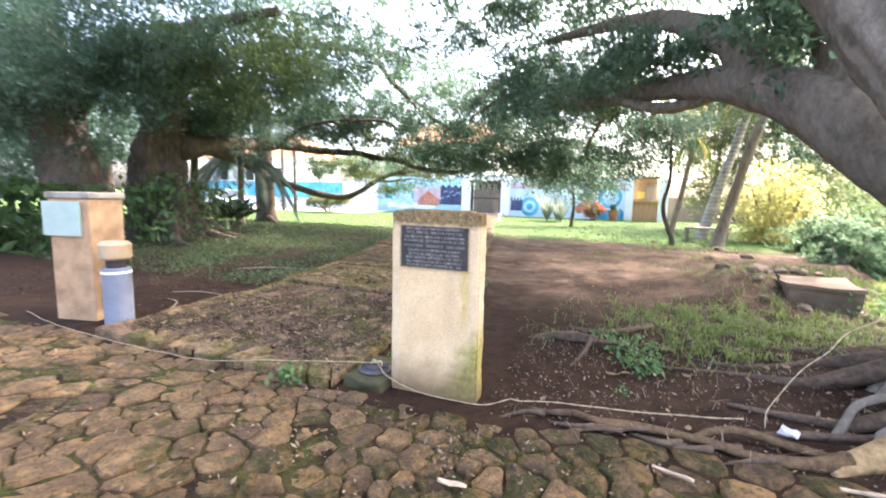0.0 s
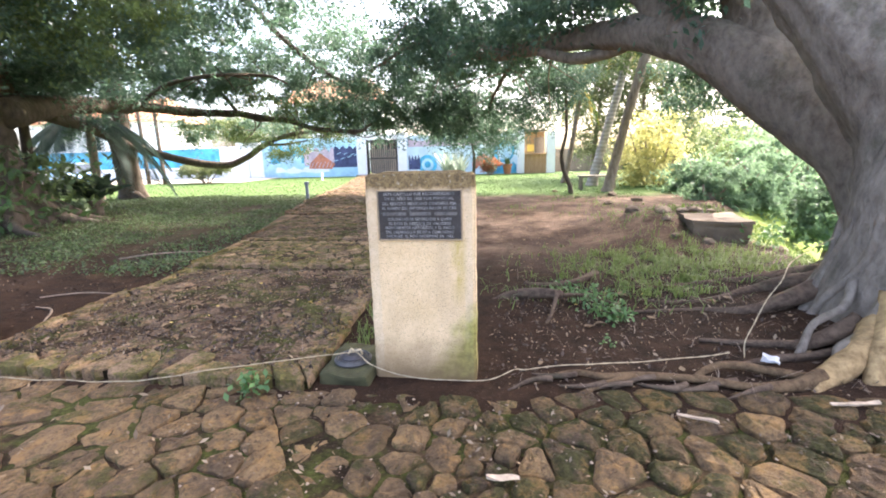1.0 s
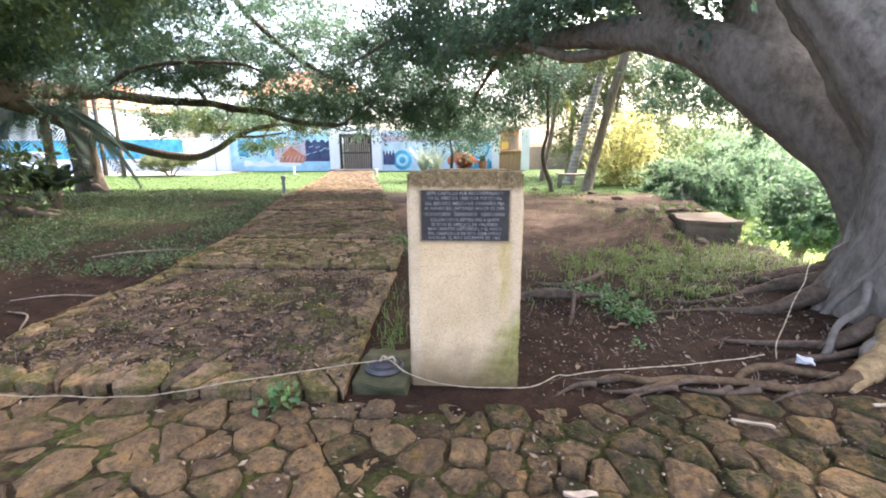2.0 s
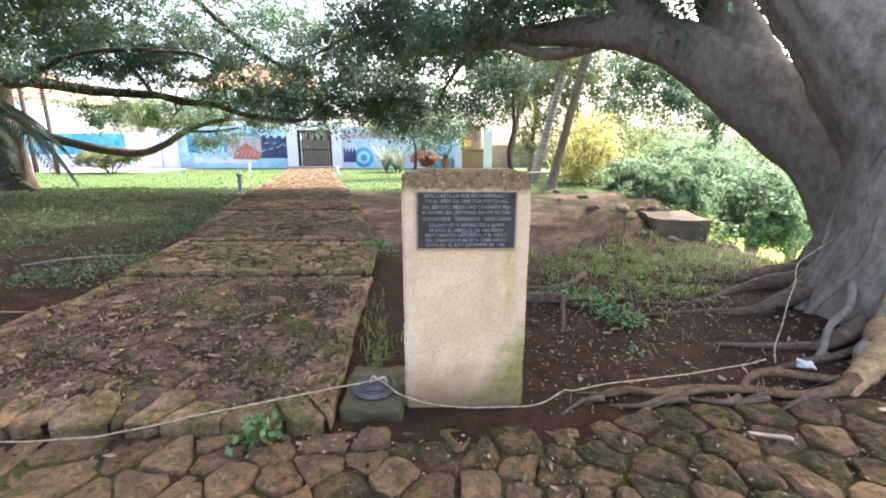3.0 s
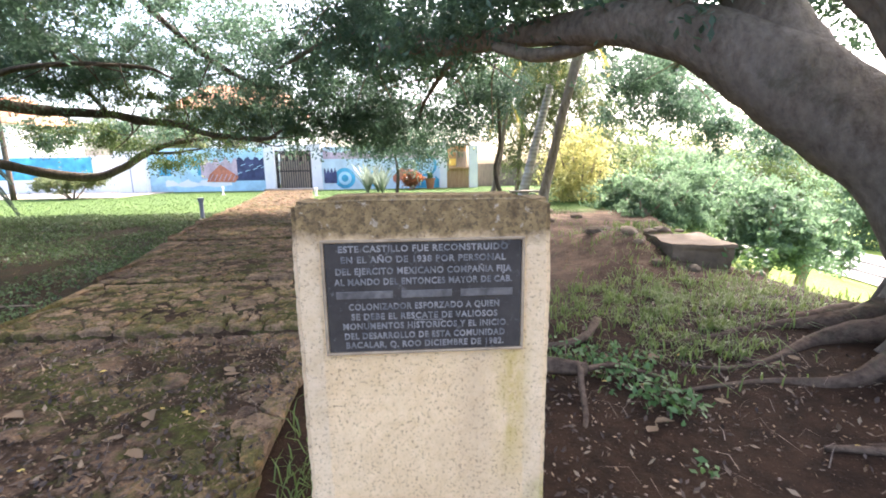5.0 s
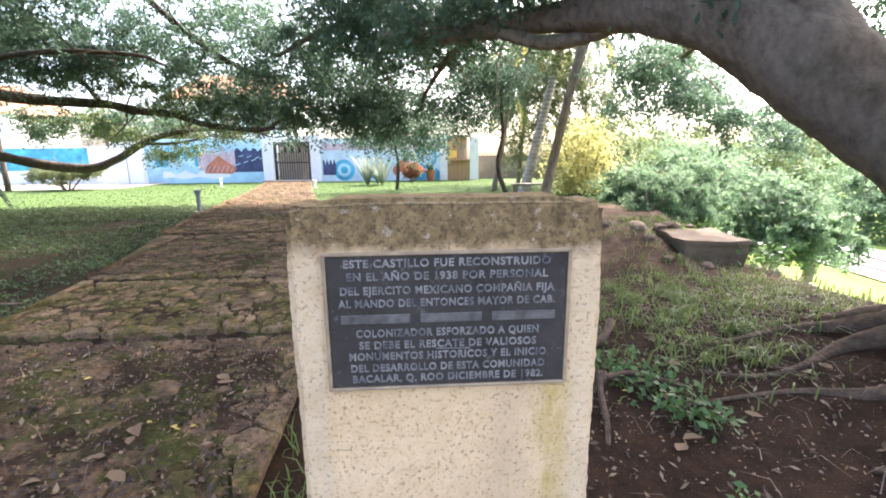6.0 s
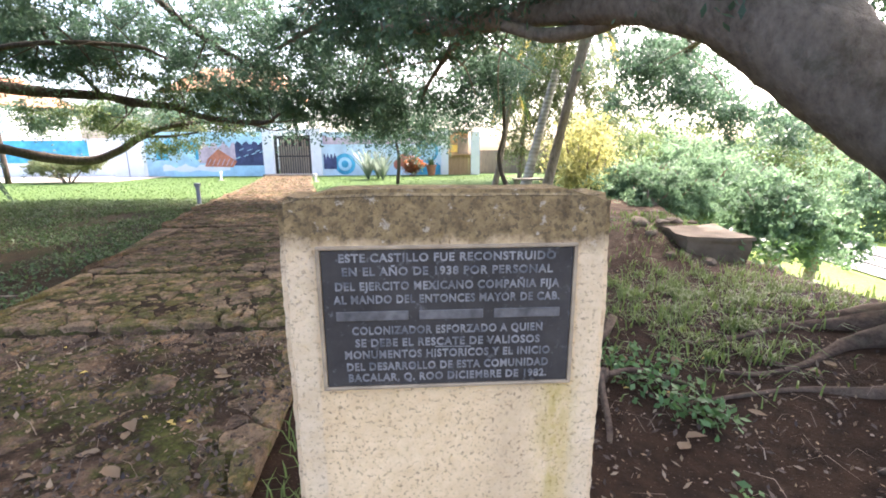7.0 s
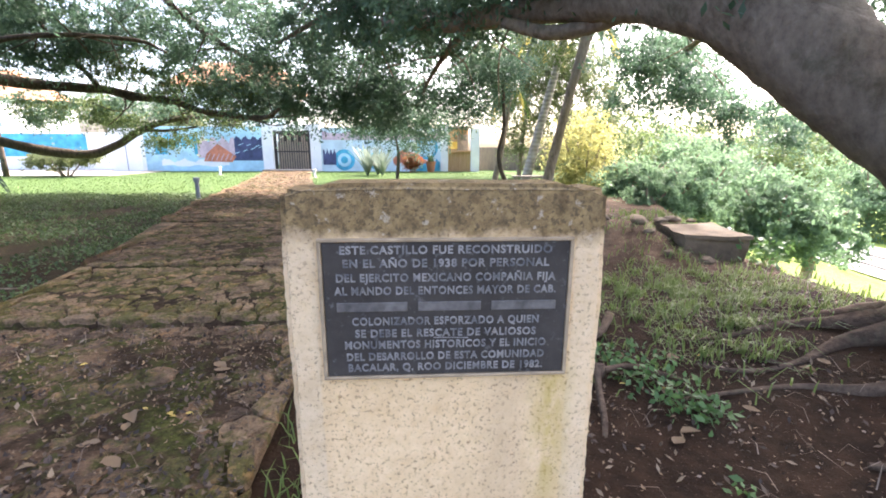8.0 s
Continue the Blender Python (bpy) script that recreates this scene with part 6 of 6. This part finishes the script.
def build_ledge():
    u = thing("concrete_ledge", "weathered concrete block with a flat overhanging lid", "block")
    def slab(name, grow, z0, z1, amount):
        bm = bmesh.new()
        box(bm, -0.40 * grow, 0.40 * grow, -0.5 * grow, 0.5 * grow, z0, z1)
        bmesh.ops.subdivide_edges(bm, edges=bm.edges[:], cuts=7, use_grid_fill=True)
        for q in bm.verts:
            q.co = pose(3.83, 4.86, 0, 0, 0, -9) @ q.co
            q.co += Vector((noise.noise(q.co * 3.1), noise.noise(q.co * 3.3 + Vector((5, 0, 0))), 0.6 * noise.noise(q.co * 2.7))) * amount
        return part(name, bm, LEDGE, u)

    slab("block", 0.96, -0.3, 0.325, 0.06)
    slab("lid", 1.04, 0.32, 0.37, 0.045)
    for x, y, s in ((-0.25, 0.4, 0.1), (-0.05, 0.5, 0.13), (0.2, 0.45, 0.07)):
        bm = bmesh.new()
        bmesh.ops.create_icosphere(bm, subdivisions=2, radius=s)
        for q in bm.verts:
            q.co *= 1 + 0.4 * noise.noise(q.co * (1.4 / s) + Vector((x * 9, y * 9, 0)))
            q.co.z *= 0.4
            q.co = pose(3.76, 4.95, 0.375 + 0.3 * s, 0, 0, -9) @ (q.co + Vector((x, y, 0)))
        tagged(part("rock", bm, LEDGE), "flat lump of stone lying on the concrete block", "rock", "loose rocks")
    # rubble lying about the block
    rng = np.random.default_rng(14)
    for x, y, s in ((3.5, 4.15, 0.09), (3.1, 4.3, 0.07), (2.9, 5.9, 0.14), (3.1, 6.6, 0.12), (3.6, 7.3, 0.16), (4.0, 8.0, 0.15), (3.3, 9.6, 0.12), (4.3, 10.5, 0.17), (3.9, 11.8, 0.14), (4.4, 6.3, 0.2), (4.7, 4.6, 0.16), (2.3, 13.2, 0.1), (3.2, 5.3, 0.11), (3.35, 5.7, 0.15), (3.0, 6.2, 0.1), (3.5, 6.1, 0.17), (3.75, 6.7, 0.13), (3.15, 4.9, 0.07)):
        bm = bmesh.new()
        bmesh.ops.create_icosphere(bm, subdivisions=2, radius=s)
        o = Vector((x, y, 0))
        for q in bm.verts:
            q.co *= 1 + 0.35 * noise.noise(q.co * (1.4 / s) + o)
            q.co.z *= 0.6
            q.co += Vector((x, y, ground_z(x, y) + 0.2 * s))
        tagged(part("rock", bm, LEDGE), "rough weathered lump of stone on the soil", "rock", "loose rocks")


build_ledge()


# ---- things round the stele ----
def build_second_stele():
    u = thing("stone_stele", "ochre rendered pillar with a blank pale green panel", "stele", pose(-4.28, 0.02, 0, 0, 0, 14))
    part("pillar", boxed(-0.25, 0.25, 0.0, 0.42, -0.1, 1.33, 0.015), ORANGESTONE, u)
    part("cap", boxed(-0.27, 0.27, -0.02, 0.44, 1.333, 1.40, 0.012), CONCRETE, u, "grey concrete cap")
    part("panel", boxed(-0.30, 0.16, -0.03, -0.004, 0.93, 1.30, 0.004), SIGNGREEN, u, "pale green enamel panel")


build_second_stele()


def build_bollard():
    u = thing("bollard_light", "grey cylindrical bollard light with a tan cap", "bollard", pose(-3.78, 0.16, 0))
    for nm, prof, mat in (("post", [(0.135, -0.05), (0.135, 0.60), (0.12, 0.61)], GREYPAINT), ("band", [(0.138, 0.55), (0.142, 0.56), (0.138, 0.575)], WHITE), ("neck", [(0.09, 0.61), (0.09, 0.70)], DARKMETAL), ("cap", [(0.13, 0.70), (0.15, 0.72), (0.15, 0.86), (0.12, 0.89)], TAN)):
        v, f = lathe(prof, 24)
        part(nm, mesh_of(nm, v, f, mat), None, u)


build_bollard()


def build_ground_light():
    bm = boxed(-0.69, -0.345, -0.13, 0.36, -0.05, 0.07, 0.02)
    bmesh.ops.subdivide_edges(bm, edges=bm.edges[:], cuts=7, use_grid_fill=True)
    for v in bm.verts:
        v.co += Vector((noise.noise(v.co * 9), noise.noise(v.co * 8 + Vector((4, 0, 0))), 0.8 * noise.noise(v.co * 11 + Vector((0, 7, 0))))) * 0.022
    tagged(part("kerb_block", bm, MOSSY), "low mossy concrete block beside the stele", "block")
    u = thing("ground_light", "round grey ground light with a ribbed rim, tied with rope", "garden light", pose(-0.52, 0.08, 0.075))
    for nm, prof, mat in (("rim", [(0.125, 0.0), (0.13, 0.012), (0.11, 0.03), (0.10, 0.02)], LAMPGREY), ("glass", [(0.085, 0.005), (0.085, 0.035), (0.06, 0.05)], DARKMETAL), ("collar", [(0.095, 0.005), (0.095, 0.026), (0.088, 0.028)], LAMPGREY)):
        v, f = lathe(prof, 28)
        part(nm, mesh_of(nm, v, f, mat), None, u)


build_ground_light()


def strand(rows, wind, phase):
    """Rows of one strand of a twisted rope."""
    pts = smooth_line([Vector((*r, 0.0)) for r in rows], 0.012)
    out = []
    for i, p in enumerate(pts):
        a = pts[min(i + 1, len(pts) - 1)].to_3d() - pts[max(i - 1, 0)].to_3d()
        u = a.cross(Vector((0.2, 0.3, 1))).normalized()
        w = a.cross(u).normalized()
        t = phase + i * 0.42
        sag = Vector((noise.noise(Vector((i * 0.035, 1, 0))), noise.noise(Vector((i * 0.035, 5, 0))), 0.6 * noise.noise(Vector((i * 0.05, 9, 0))))) * 0.014
        q = p.to_3d() + sag + (u * math.cos(t) + w * math.sin(t)) * wind
        out.append((*q, 0.0023))
    return out


def twisted(name, rows, label):
    ob = thing(name, label, "rope")
    for k in range(2):
        limb("strand", strand(rows, 0.0023, k * math.pi), ROPE, ob, sides=5, step=0.02, lump=0.1)
    return ob


def build_rope():
    rows = [(-4.95, -0.12, 0.05), (-4.4, -0.2, 0.03), (-3.6, -0.26, 0.02), (-2.9, -0.29, 0.025), (-2.2, -0.285, 0.03), (-1.75, -0.285, 0.065), (-1.3, -0.18, 0.115), (-0.9, -0.05, 0.125), (-0.62, 0.03, 0.14), (-0.5, 0.06, 0.145), (-0.44, 0.02, 0.135), (-0.36, -0.03, 0.10), (-0.2, -0.04, 0.05), (0.0, -0.04, 0.025), (0.2, -0.04, 0.02), (0.36, -0.05, 0.03), (0.46, -0.04, 0.05), (0.58, 0.01, 0.085), (0.66, 0.01, 0.085), (0.9, 0.06, 0.11), (1.3, 0.13, 0.105), (1.75, 0.22, 0.12), (1.98, 0.28, 0.13)]
    ob = twisted("rope", rows, "thin pale rope lying along the stones and past the stele")
    for i, a in enumerate((0.4, 2.4)):
        limb("knot", [(-0.5, 0.06, 0.145, 0.009), (-0.5 + 0.04 * math.cos(a), 0.06 + 0.03 * math.sin(a), 0.155, 0.009), (-0.5 + 0.06 * math.cos(a), 0.06, 0.125, 0.006)], ROPE, ob, sides=6, step=0.02)
    rows = [(2.12, 0.36, 0.06), (2.13, 0.4, 0.16), (2.22, 0.48, 0.27), (2.36, 0.62, 0.38), (2.52, 0.78, 0.46), (2.72, 1.0, 0.58), (3.05, 1.1, 0.74)]
    twisted("rope", rows, "thin pale rope hanging from the fig's trunk")


build_rope()


def build_scraps():
    bm = bmesh.new()
    box(bm, -0.05, 0.05, -0.03, 0.03, 0, 0.022)
    bmesh.ops.subdivide_edges(bm, edges=bm.edges[:], cuts=3, use_grid_fill=True)
    for v in bm.verts:
        v.co += Vector((noise.noise(v.co * 22), noise.noise(v.co * 25 + Vector((3, 1, 0))), noise.noise(v.co * 18))) * 0.022
        v.co = pose(2.2, 0.22, 0.115, 0, 0, -30) @ v.co
    tagged(part("paper_scrap", bm, PAPER), "crumpled white paper scrap on the roots", "litter")
    for x, y, a, l in ((2.45, -0.13, 12, 0.30), (0.51, -0.9, 6, 0.15), (1.54, -0.35, -14, 0.2)):
        bm = boxed(-l / 2, l / 2, -0.014, 0.014, 0, 0.012, 0.003)
        bmesh.ops.subdivide_edges(bm, edges=[e for e in bm.edges if abs(e.verts[0].co.x - e.verts[1].co.x) > 0.05], cuts=9)
        for v in bm.verts:
            k = noise.noise(Vector((v.co.x * 14, v.co.y * 60, x)))
            v.co.y = v.co.y * (1.05 - 1.1 * abs(v.co.x / l) ** 1.5) + 0.010 * noise.noise(Vector((v.co.x * 9, x, 0)))
            v.co.z = v.co.z * (0.8 + k) + 0.006 * noise.noise(Vector((v.co.x * 12, y, 3)))
        ob = part("wood_chip", bm, CHIP)
        ob.matrix_world = pose(x, y, 0.035, 2, 3, a)
        tagged(ob, "pale splinter of wood lying on the stones", "wood piece", "wood splinters")
    for i, r in enumerate(([(-5.3, 3.1, 0.03, 0.02), (-4.95, 3.3, 0.06, 0.025), (-4.5, 3.55, 0.05, 0.02), (-4.15, 3.62, 0.03, 0.012)], [(-4.3, 1.1, 0.02, 0.014), (-4.0, 0.95, 0.03, 0.018), (-3.75, 0.7, 0.02, 0.01)], [(-4.6, 1.35, 0.02, 0.012), (-4.2, 1.5, 0.04, 0.014), (-3.7, 1.55, 0.03, 0.01)])):
        tagged(limb("fallen_branch", [(x, y + 0.03 * math.sin(9 * x), z - 0.012, w * 0.6) for x, y, z, w in r], DEADWOOD, None, sides=7, step=0.05, lump=0.5, seed=float(i)), "bare fallen branch on the soil", "branch", "fallen branches")


build_scraps()


# ---- growth and litter on the ground ----
def on_ground(xy, lift=0.0):
    return np.array([(x, y, (walk_z(y) if abs(x - walk_middle(y)[0]) < walk_middle(y)[1] and y > -0.2 else (0.012 if y < -0.25 else ground_z(x, y))) + lift) for x, y in xy])


def build_growth():
    rng = np.random.default_rng(77)

    def patch(n, x, y, sx, sy):
        return np.stack([rng.normal(x, sx, n), rng.normal(y, sy, n)], 1)

    right = np.concatenate([patch(3300, 2.5, 3.2, 0.6, 0.5), patch(2400, 3.3, 3.0, 0.5, 0.45), patch(420, 3.0, 5.3, 0.35, 0.5), patch(260, 3.3, 6.4, 0.4, 0.4), patch(1500, 2.0, 2.7, 0.5, 0.45), patch(500, 2.0, 1.85, 0.25, 0.2), patch(300, 3.3, 9.5, 0.5, 0.6), patch(260, 2.2, 10.6, 0.6, 0.4), patch(240, 0.9, 8.5, 0.5, 0.8), patch(260, 2.5, 2.35, 0.12, 0.1), patch(420, 3.1, 3.9, 0.6, 0.25), patch(200, 2.2, 1.75, 0.2, 0.18), patch(160, 1.15, 1.9, 0.25, 0.3), patch(520, 3.9, 3.6, 0.5, 0.5), patch(150, 1.5, 3.6, 0.6, 0.5), patch(130, 0.75, 1.9, 0.18, 0.25), patch(220, 2.5, 12.4, 0.5, 0.3), patch(260, 3.0, 7.0, 0.7, 0.9)])
    right = np.array([p for p in right if noise.noise(Vector((p[0] * 4.6, p[1] * 4.6, 2))) > rng.uniform(-0.18, 0.4)])
    tagged(part("grass_tufts", blades("grass_tufts", on_ground(right), 0.135, BLADE, rng, 0.0048, 1.7), None), "loose tufts of green grass between the roots", "grass", kind="stuff")
    edge = np.concatenate([patch(45, -0.56, 0.62, 0.05, 0.16), patch(26, -0.6, 1.0, 0.06, 0.2), patch(14, -0.58, 0.45, 0.03, 0.06), patch(34, -0.68, 1.4, 0.05, 0.4)])
    at = np.array([(x, y, 0.0) for x, y in edge])
    tagged(part("edge_grass", blades("edge_grass", at, 0.14, BLADE, rng, 0.004, 1.1), None), "long grass in the gap beside the stele", "grass", kind="stuff")
    # low weeds left of the walkway
    w = []
    while len(w) < 56000:
        x, y = rng.uniform(-16, -3.3), rng.uniform(2.2, 13.0)
        if x < walk_middle(y)[0] - walk_middle(y)[1] and noise.noise(Vector((x * 0.8, y * 0.8, 7))) + 0.03 * (y - 5) > rng.uniform(-0.45, 0.35):
            w.append((x, y))
    at = on_ground(np.array(w), 0.03)
    tagged(part("low_weeds", leaf_mesh("low_weeds", at + rng.normal(size=at.shape) * 0.025, 0.055, WEED, rng, 1.2, 0.6, 0.0), None), "low weeds over dark soil", "weeds", kind="stuff")
    w = []
    while len(w) < 34000:
        x, y = rng.uniform(-20, 5), rng.uniform(11.0, 26.5)
        if abs(x - walk_middle(y)[0]) > walk_middle(y)[1] + 0.05 and y + 2 * noise.noise(Vector((x * 0.5, y * 0.5, 1))) > 11.6:
            w.append((x, y))
    tagged(part("lawn_grass", blades("lawn_grass", on_ground(np.array(w)), 0.034, LAWNBLADE, rng, 0.013, 0.9), None), "short bright lawn grass", "lawn", kind="stuff")
    w = np.stack([rng.uniform(4.4, 9.5, 6000), rng.uniform(0.5, 9.0, 6000)], 1)
    tagged(part("bank_grass", blades("bank_grass", on_ground(w), 0.13, BLADE, rng, 0.01, 0.9), None), "sunlit grass on the bank", "grass", kind="stuff")


build_growth()


def build_herb(x, y, n, r, s, seed, label, h=0.12):
    rng = np.random.default_rng(seed)
    u = thing("herb", label, "plant")
    z = ground_z(x, y) if y > -0.2 else 0.01
    at = np.stack([rng.normal(x, r, n), rng.normal(y, r, n), z + rng.uniform(0.01, h, n)], 1)
    part("leaves", leaf_mesh("leaves", at, s, HERB, rng, 1.0, 0.55, 0.1), None, u)


for i, (x, y, n, r) in enumerate(((1.38, 1.62, 130, 0.12), (1.42, 1.3, 150, 0.12), (1.22, 1.85, 120, 0.14), (1.5, 1.14, 70, 0.07))):
    build_herb(x, y, n, r, 0.055, 90 + i, "low broad-leaved green herb on the soil")
build_herb(-1.05, -0.29, 60, 0.05, 0.06, 97, "small weed growing from the joint", 0.13)
build_herb(1.3, 0.62, 14, 0.04, 0.05, 98, "tiny seedling on the soil", 0.06)
build_herb(-0.95, 3.8, 150, 0.14, 0.07, 99, "green weed beside the walkway", 0.2)
build_herb(4.35, 4.3, 130, 0.16, 0.09, 96, "leafy weed at the end of the ledge", 0.35)


def curled_leaf(rng, material):
    """A pointed dry leaf, one long, bent along and across its rib."""
    verts, faces = [], []
    a, b = rng.uniform(-0.5, 0.9), rng.uniform(0.2, 0.9)
    for i in range(8):
        t = i / 7
        w = 0.27 * math.sin(math.pi * min(1.0, t ** 0.8)) + 0.004
        for s in (-1, 0, 1):
            x = t - 0.5
            verts.append((x, s * w * (1 + 0.15 * rng.uniform(-1, 1)) + 0.08 * a * x, 0.10 + a * (x * x - 0.12) * 0.6 + b * w * abs(s) + 0.015 * rng.uniform(-1, 1)))
    for i in range(7):
        for s in (0, 1):
            k = i * 3 + s
            faces.append((k, k + 1, k + 4, k + 3))
    return mesh_of("fallen_leaf", verts, faces, material, True)


def build_litter():
    rng = np.random.default_rng(101)

    def spread(n, x0, x1, y0, y1):
        return np.stack([rng.uniform(x0, x1, n), rng.uniform(y0, y1, n)], 1)

    xy = np.concatenate([spread(3000, -3.4, -0.8, -0.1, 2.4), spread(500, -3.5, -0.9, 2.5, 6), spread(480, 0.4, 3.0, -0.1, 1.8), spread(700, 0.4, 4.2, 1.8, 6), spread(1400, -1.0, 4.6, 5, 12), spread(900, -4.5, 3.5, -2.4, -0.3), spread(900, -9, -3.6, 0.3, 8)])
    at = on_ground(xy, 0.016)
    tagged(part("fallen_leaves", leaf_mesh("fallen_leaves", at, 0.028, LITTERLEAF, rng, 3.5, 0.5, 0.0), None), "small dry brown fallen leaves", "leaf litter", kind="stuff")
    xy = np.concatenate([spread(130, 0.4, 3.0, 0.05, 1.9), spread(160, -3.4, -0.8, 0.0, 2.4), spread(120, 0.5, 4.0, 1.9, 5.0), spread(90, -2.5, 3.5, -1.6, -0.3)])
    tagged(part("pale_leaf_scraps", leaf_mesh("pale_leaf_scraps", on_ground(xy, 0.02), 0.05, PALELITTER, rng, 2.4, 0.42, 0.0), None), "scraps of pale dry leaf on soil and stones", "leaf litter", kind="stuff")
    # darker, rotting leaves matted over the near end of the walkway and the soil
    xy = np.concatenate([spread(2600, -3.5, -0.75, -0.1, 1.5), spread(900, -3.5, -0.8, 1.5, 2.4), spread(650, 0.4, 3.0, 0.0, 2.0), spread(1200, -8, -3.6, 0.3, 5)])
    xy = np.array([p for p in xy if noise.noise(Vector((p[0] * 2.1, p[1] * 2.1, 11))) > rng.uniform(-0.5, 0.35)])
    tagged(part("rotting_leaves", leaf_mesh("rotting_leaves", on_ground(xy, 0.018), 0.042, DARKLITTER, rng, 3.0, 0.5, 0.0), None), "dark rotting leaves matted on the walkway", "leaf litter", kind="stuff")
    xy = spread(240, -3.4, 3.0, -0.1, 2.4)
    at = on_ground(xy[np.abs(xy[:, 0]) > 0.6], 0.02)
    tagged(part("fine_twigs", blades("fine_twigs", at, 0.11, DEADWOOD, rng, 0.0022, 2.2), None), "fine dry twigs strewn on the ground", "twigs", kind="stuff")
    xy = np.concatenate([spread(16, 0.6, 3.0, 0.2, 2.0), spread(16, -3.2, -0.9, 0.3, 2.3)])
    tan = [curled_leaf(rng, LITTERLEAF) for _ in range(6)]
    gold = [curled_leaf(rng, YELLOWFALL) for _ in range(3)]
    lay = [(p, tan, 0.10, "dry curled tan leaf on the ground") for p in on_ground(xy, 0.012)]
    xy = np.concatenate([spread(12, -3.0, -0.9, 0.3, 2.4), spread(4, 0.6, 2.5, 0.3, 2.0)])
    lay += [(p, gold, 0.05, "bright yellow fallen leaf on the ground") for p in on_ground(xy, 0.012)]
    for p, kinds, size, label in lay:
        ob = new("fallen_leaf", kinds[rng.integers(len(kinds))])
        ob.matrix_world = pose(*p, rng.uniform(-9, 9), rng.uniform(-9, 9), rng.uniform(0, 360)) @ Matrix.Scale(size * rng.uniform(0.6, 1.2), 4)
        tagged(ob, label, "leaf", "large fallen leaves")
    xy = np.concatenate([spread(520, 0.4, 3.0, -0.2, 2.0), spread(900, -3.4, -0.8, -0.1, 2.4), spread(200, 0, 4, 2, 6), spread(500, -1.0, 3.0, -1.2, -0.2)])
    at = on_ground(xy, 0.004)
    n = len(at)
    s = 0.0025 + 0.009 * rng.uniform(0, 1, (n, 1)) ** 3
    base = np.array([[1, 0, 0], [0, 1, 0], [-1, 0, 0], [0, -1, 0], [0, 0, 0.8]])
    verts = (at[:, None, :] + base[None] * s[:, None] * rng.uniform(0.6, 1.4, (n, 5, 1))).reshape(-1, 3)
    i = np.arange(n)[:, None] * 5
    quads = np.concatenate([i + np.array([0, 1, 4, 4]), i + np.array([1, 2, 4, 4]), i + np.array([2, 3, 4, 4]), i + np.array([3, 0, 4, 4])])
    faces = [tuple(q[:3]) for q in quads.tolist()]
    tagged(part("grit", mesh_of("grit", verts.tolist(), faces, GRIT), None), "pale grit and crumbs on the soil", "grit", kind="stuff")


build_litter()
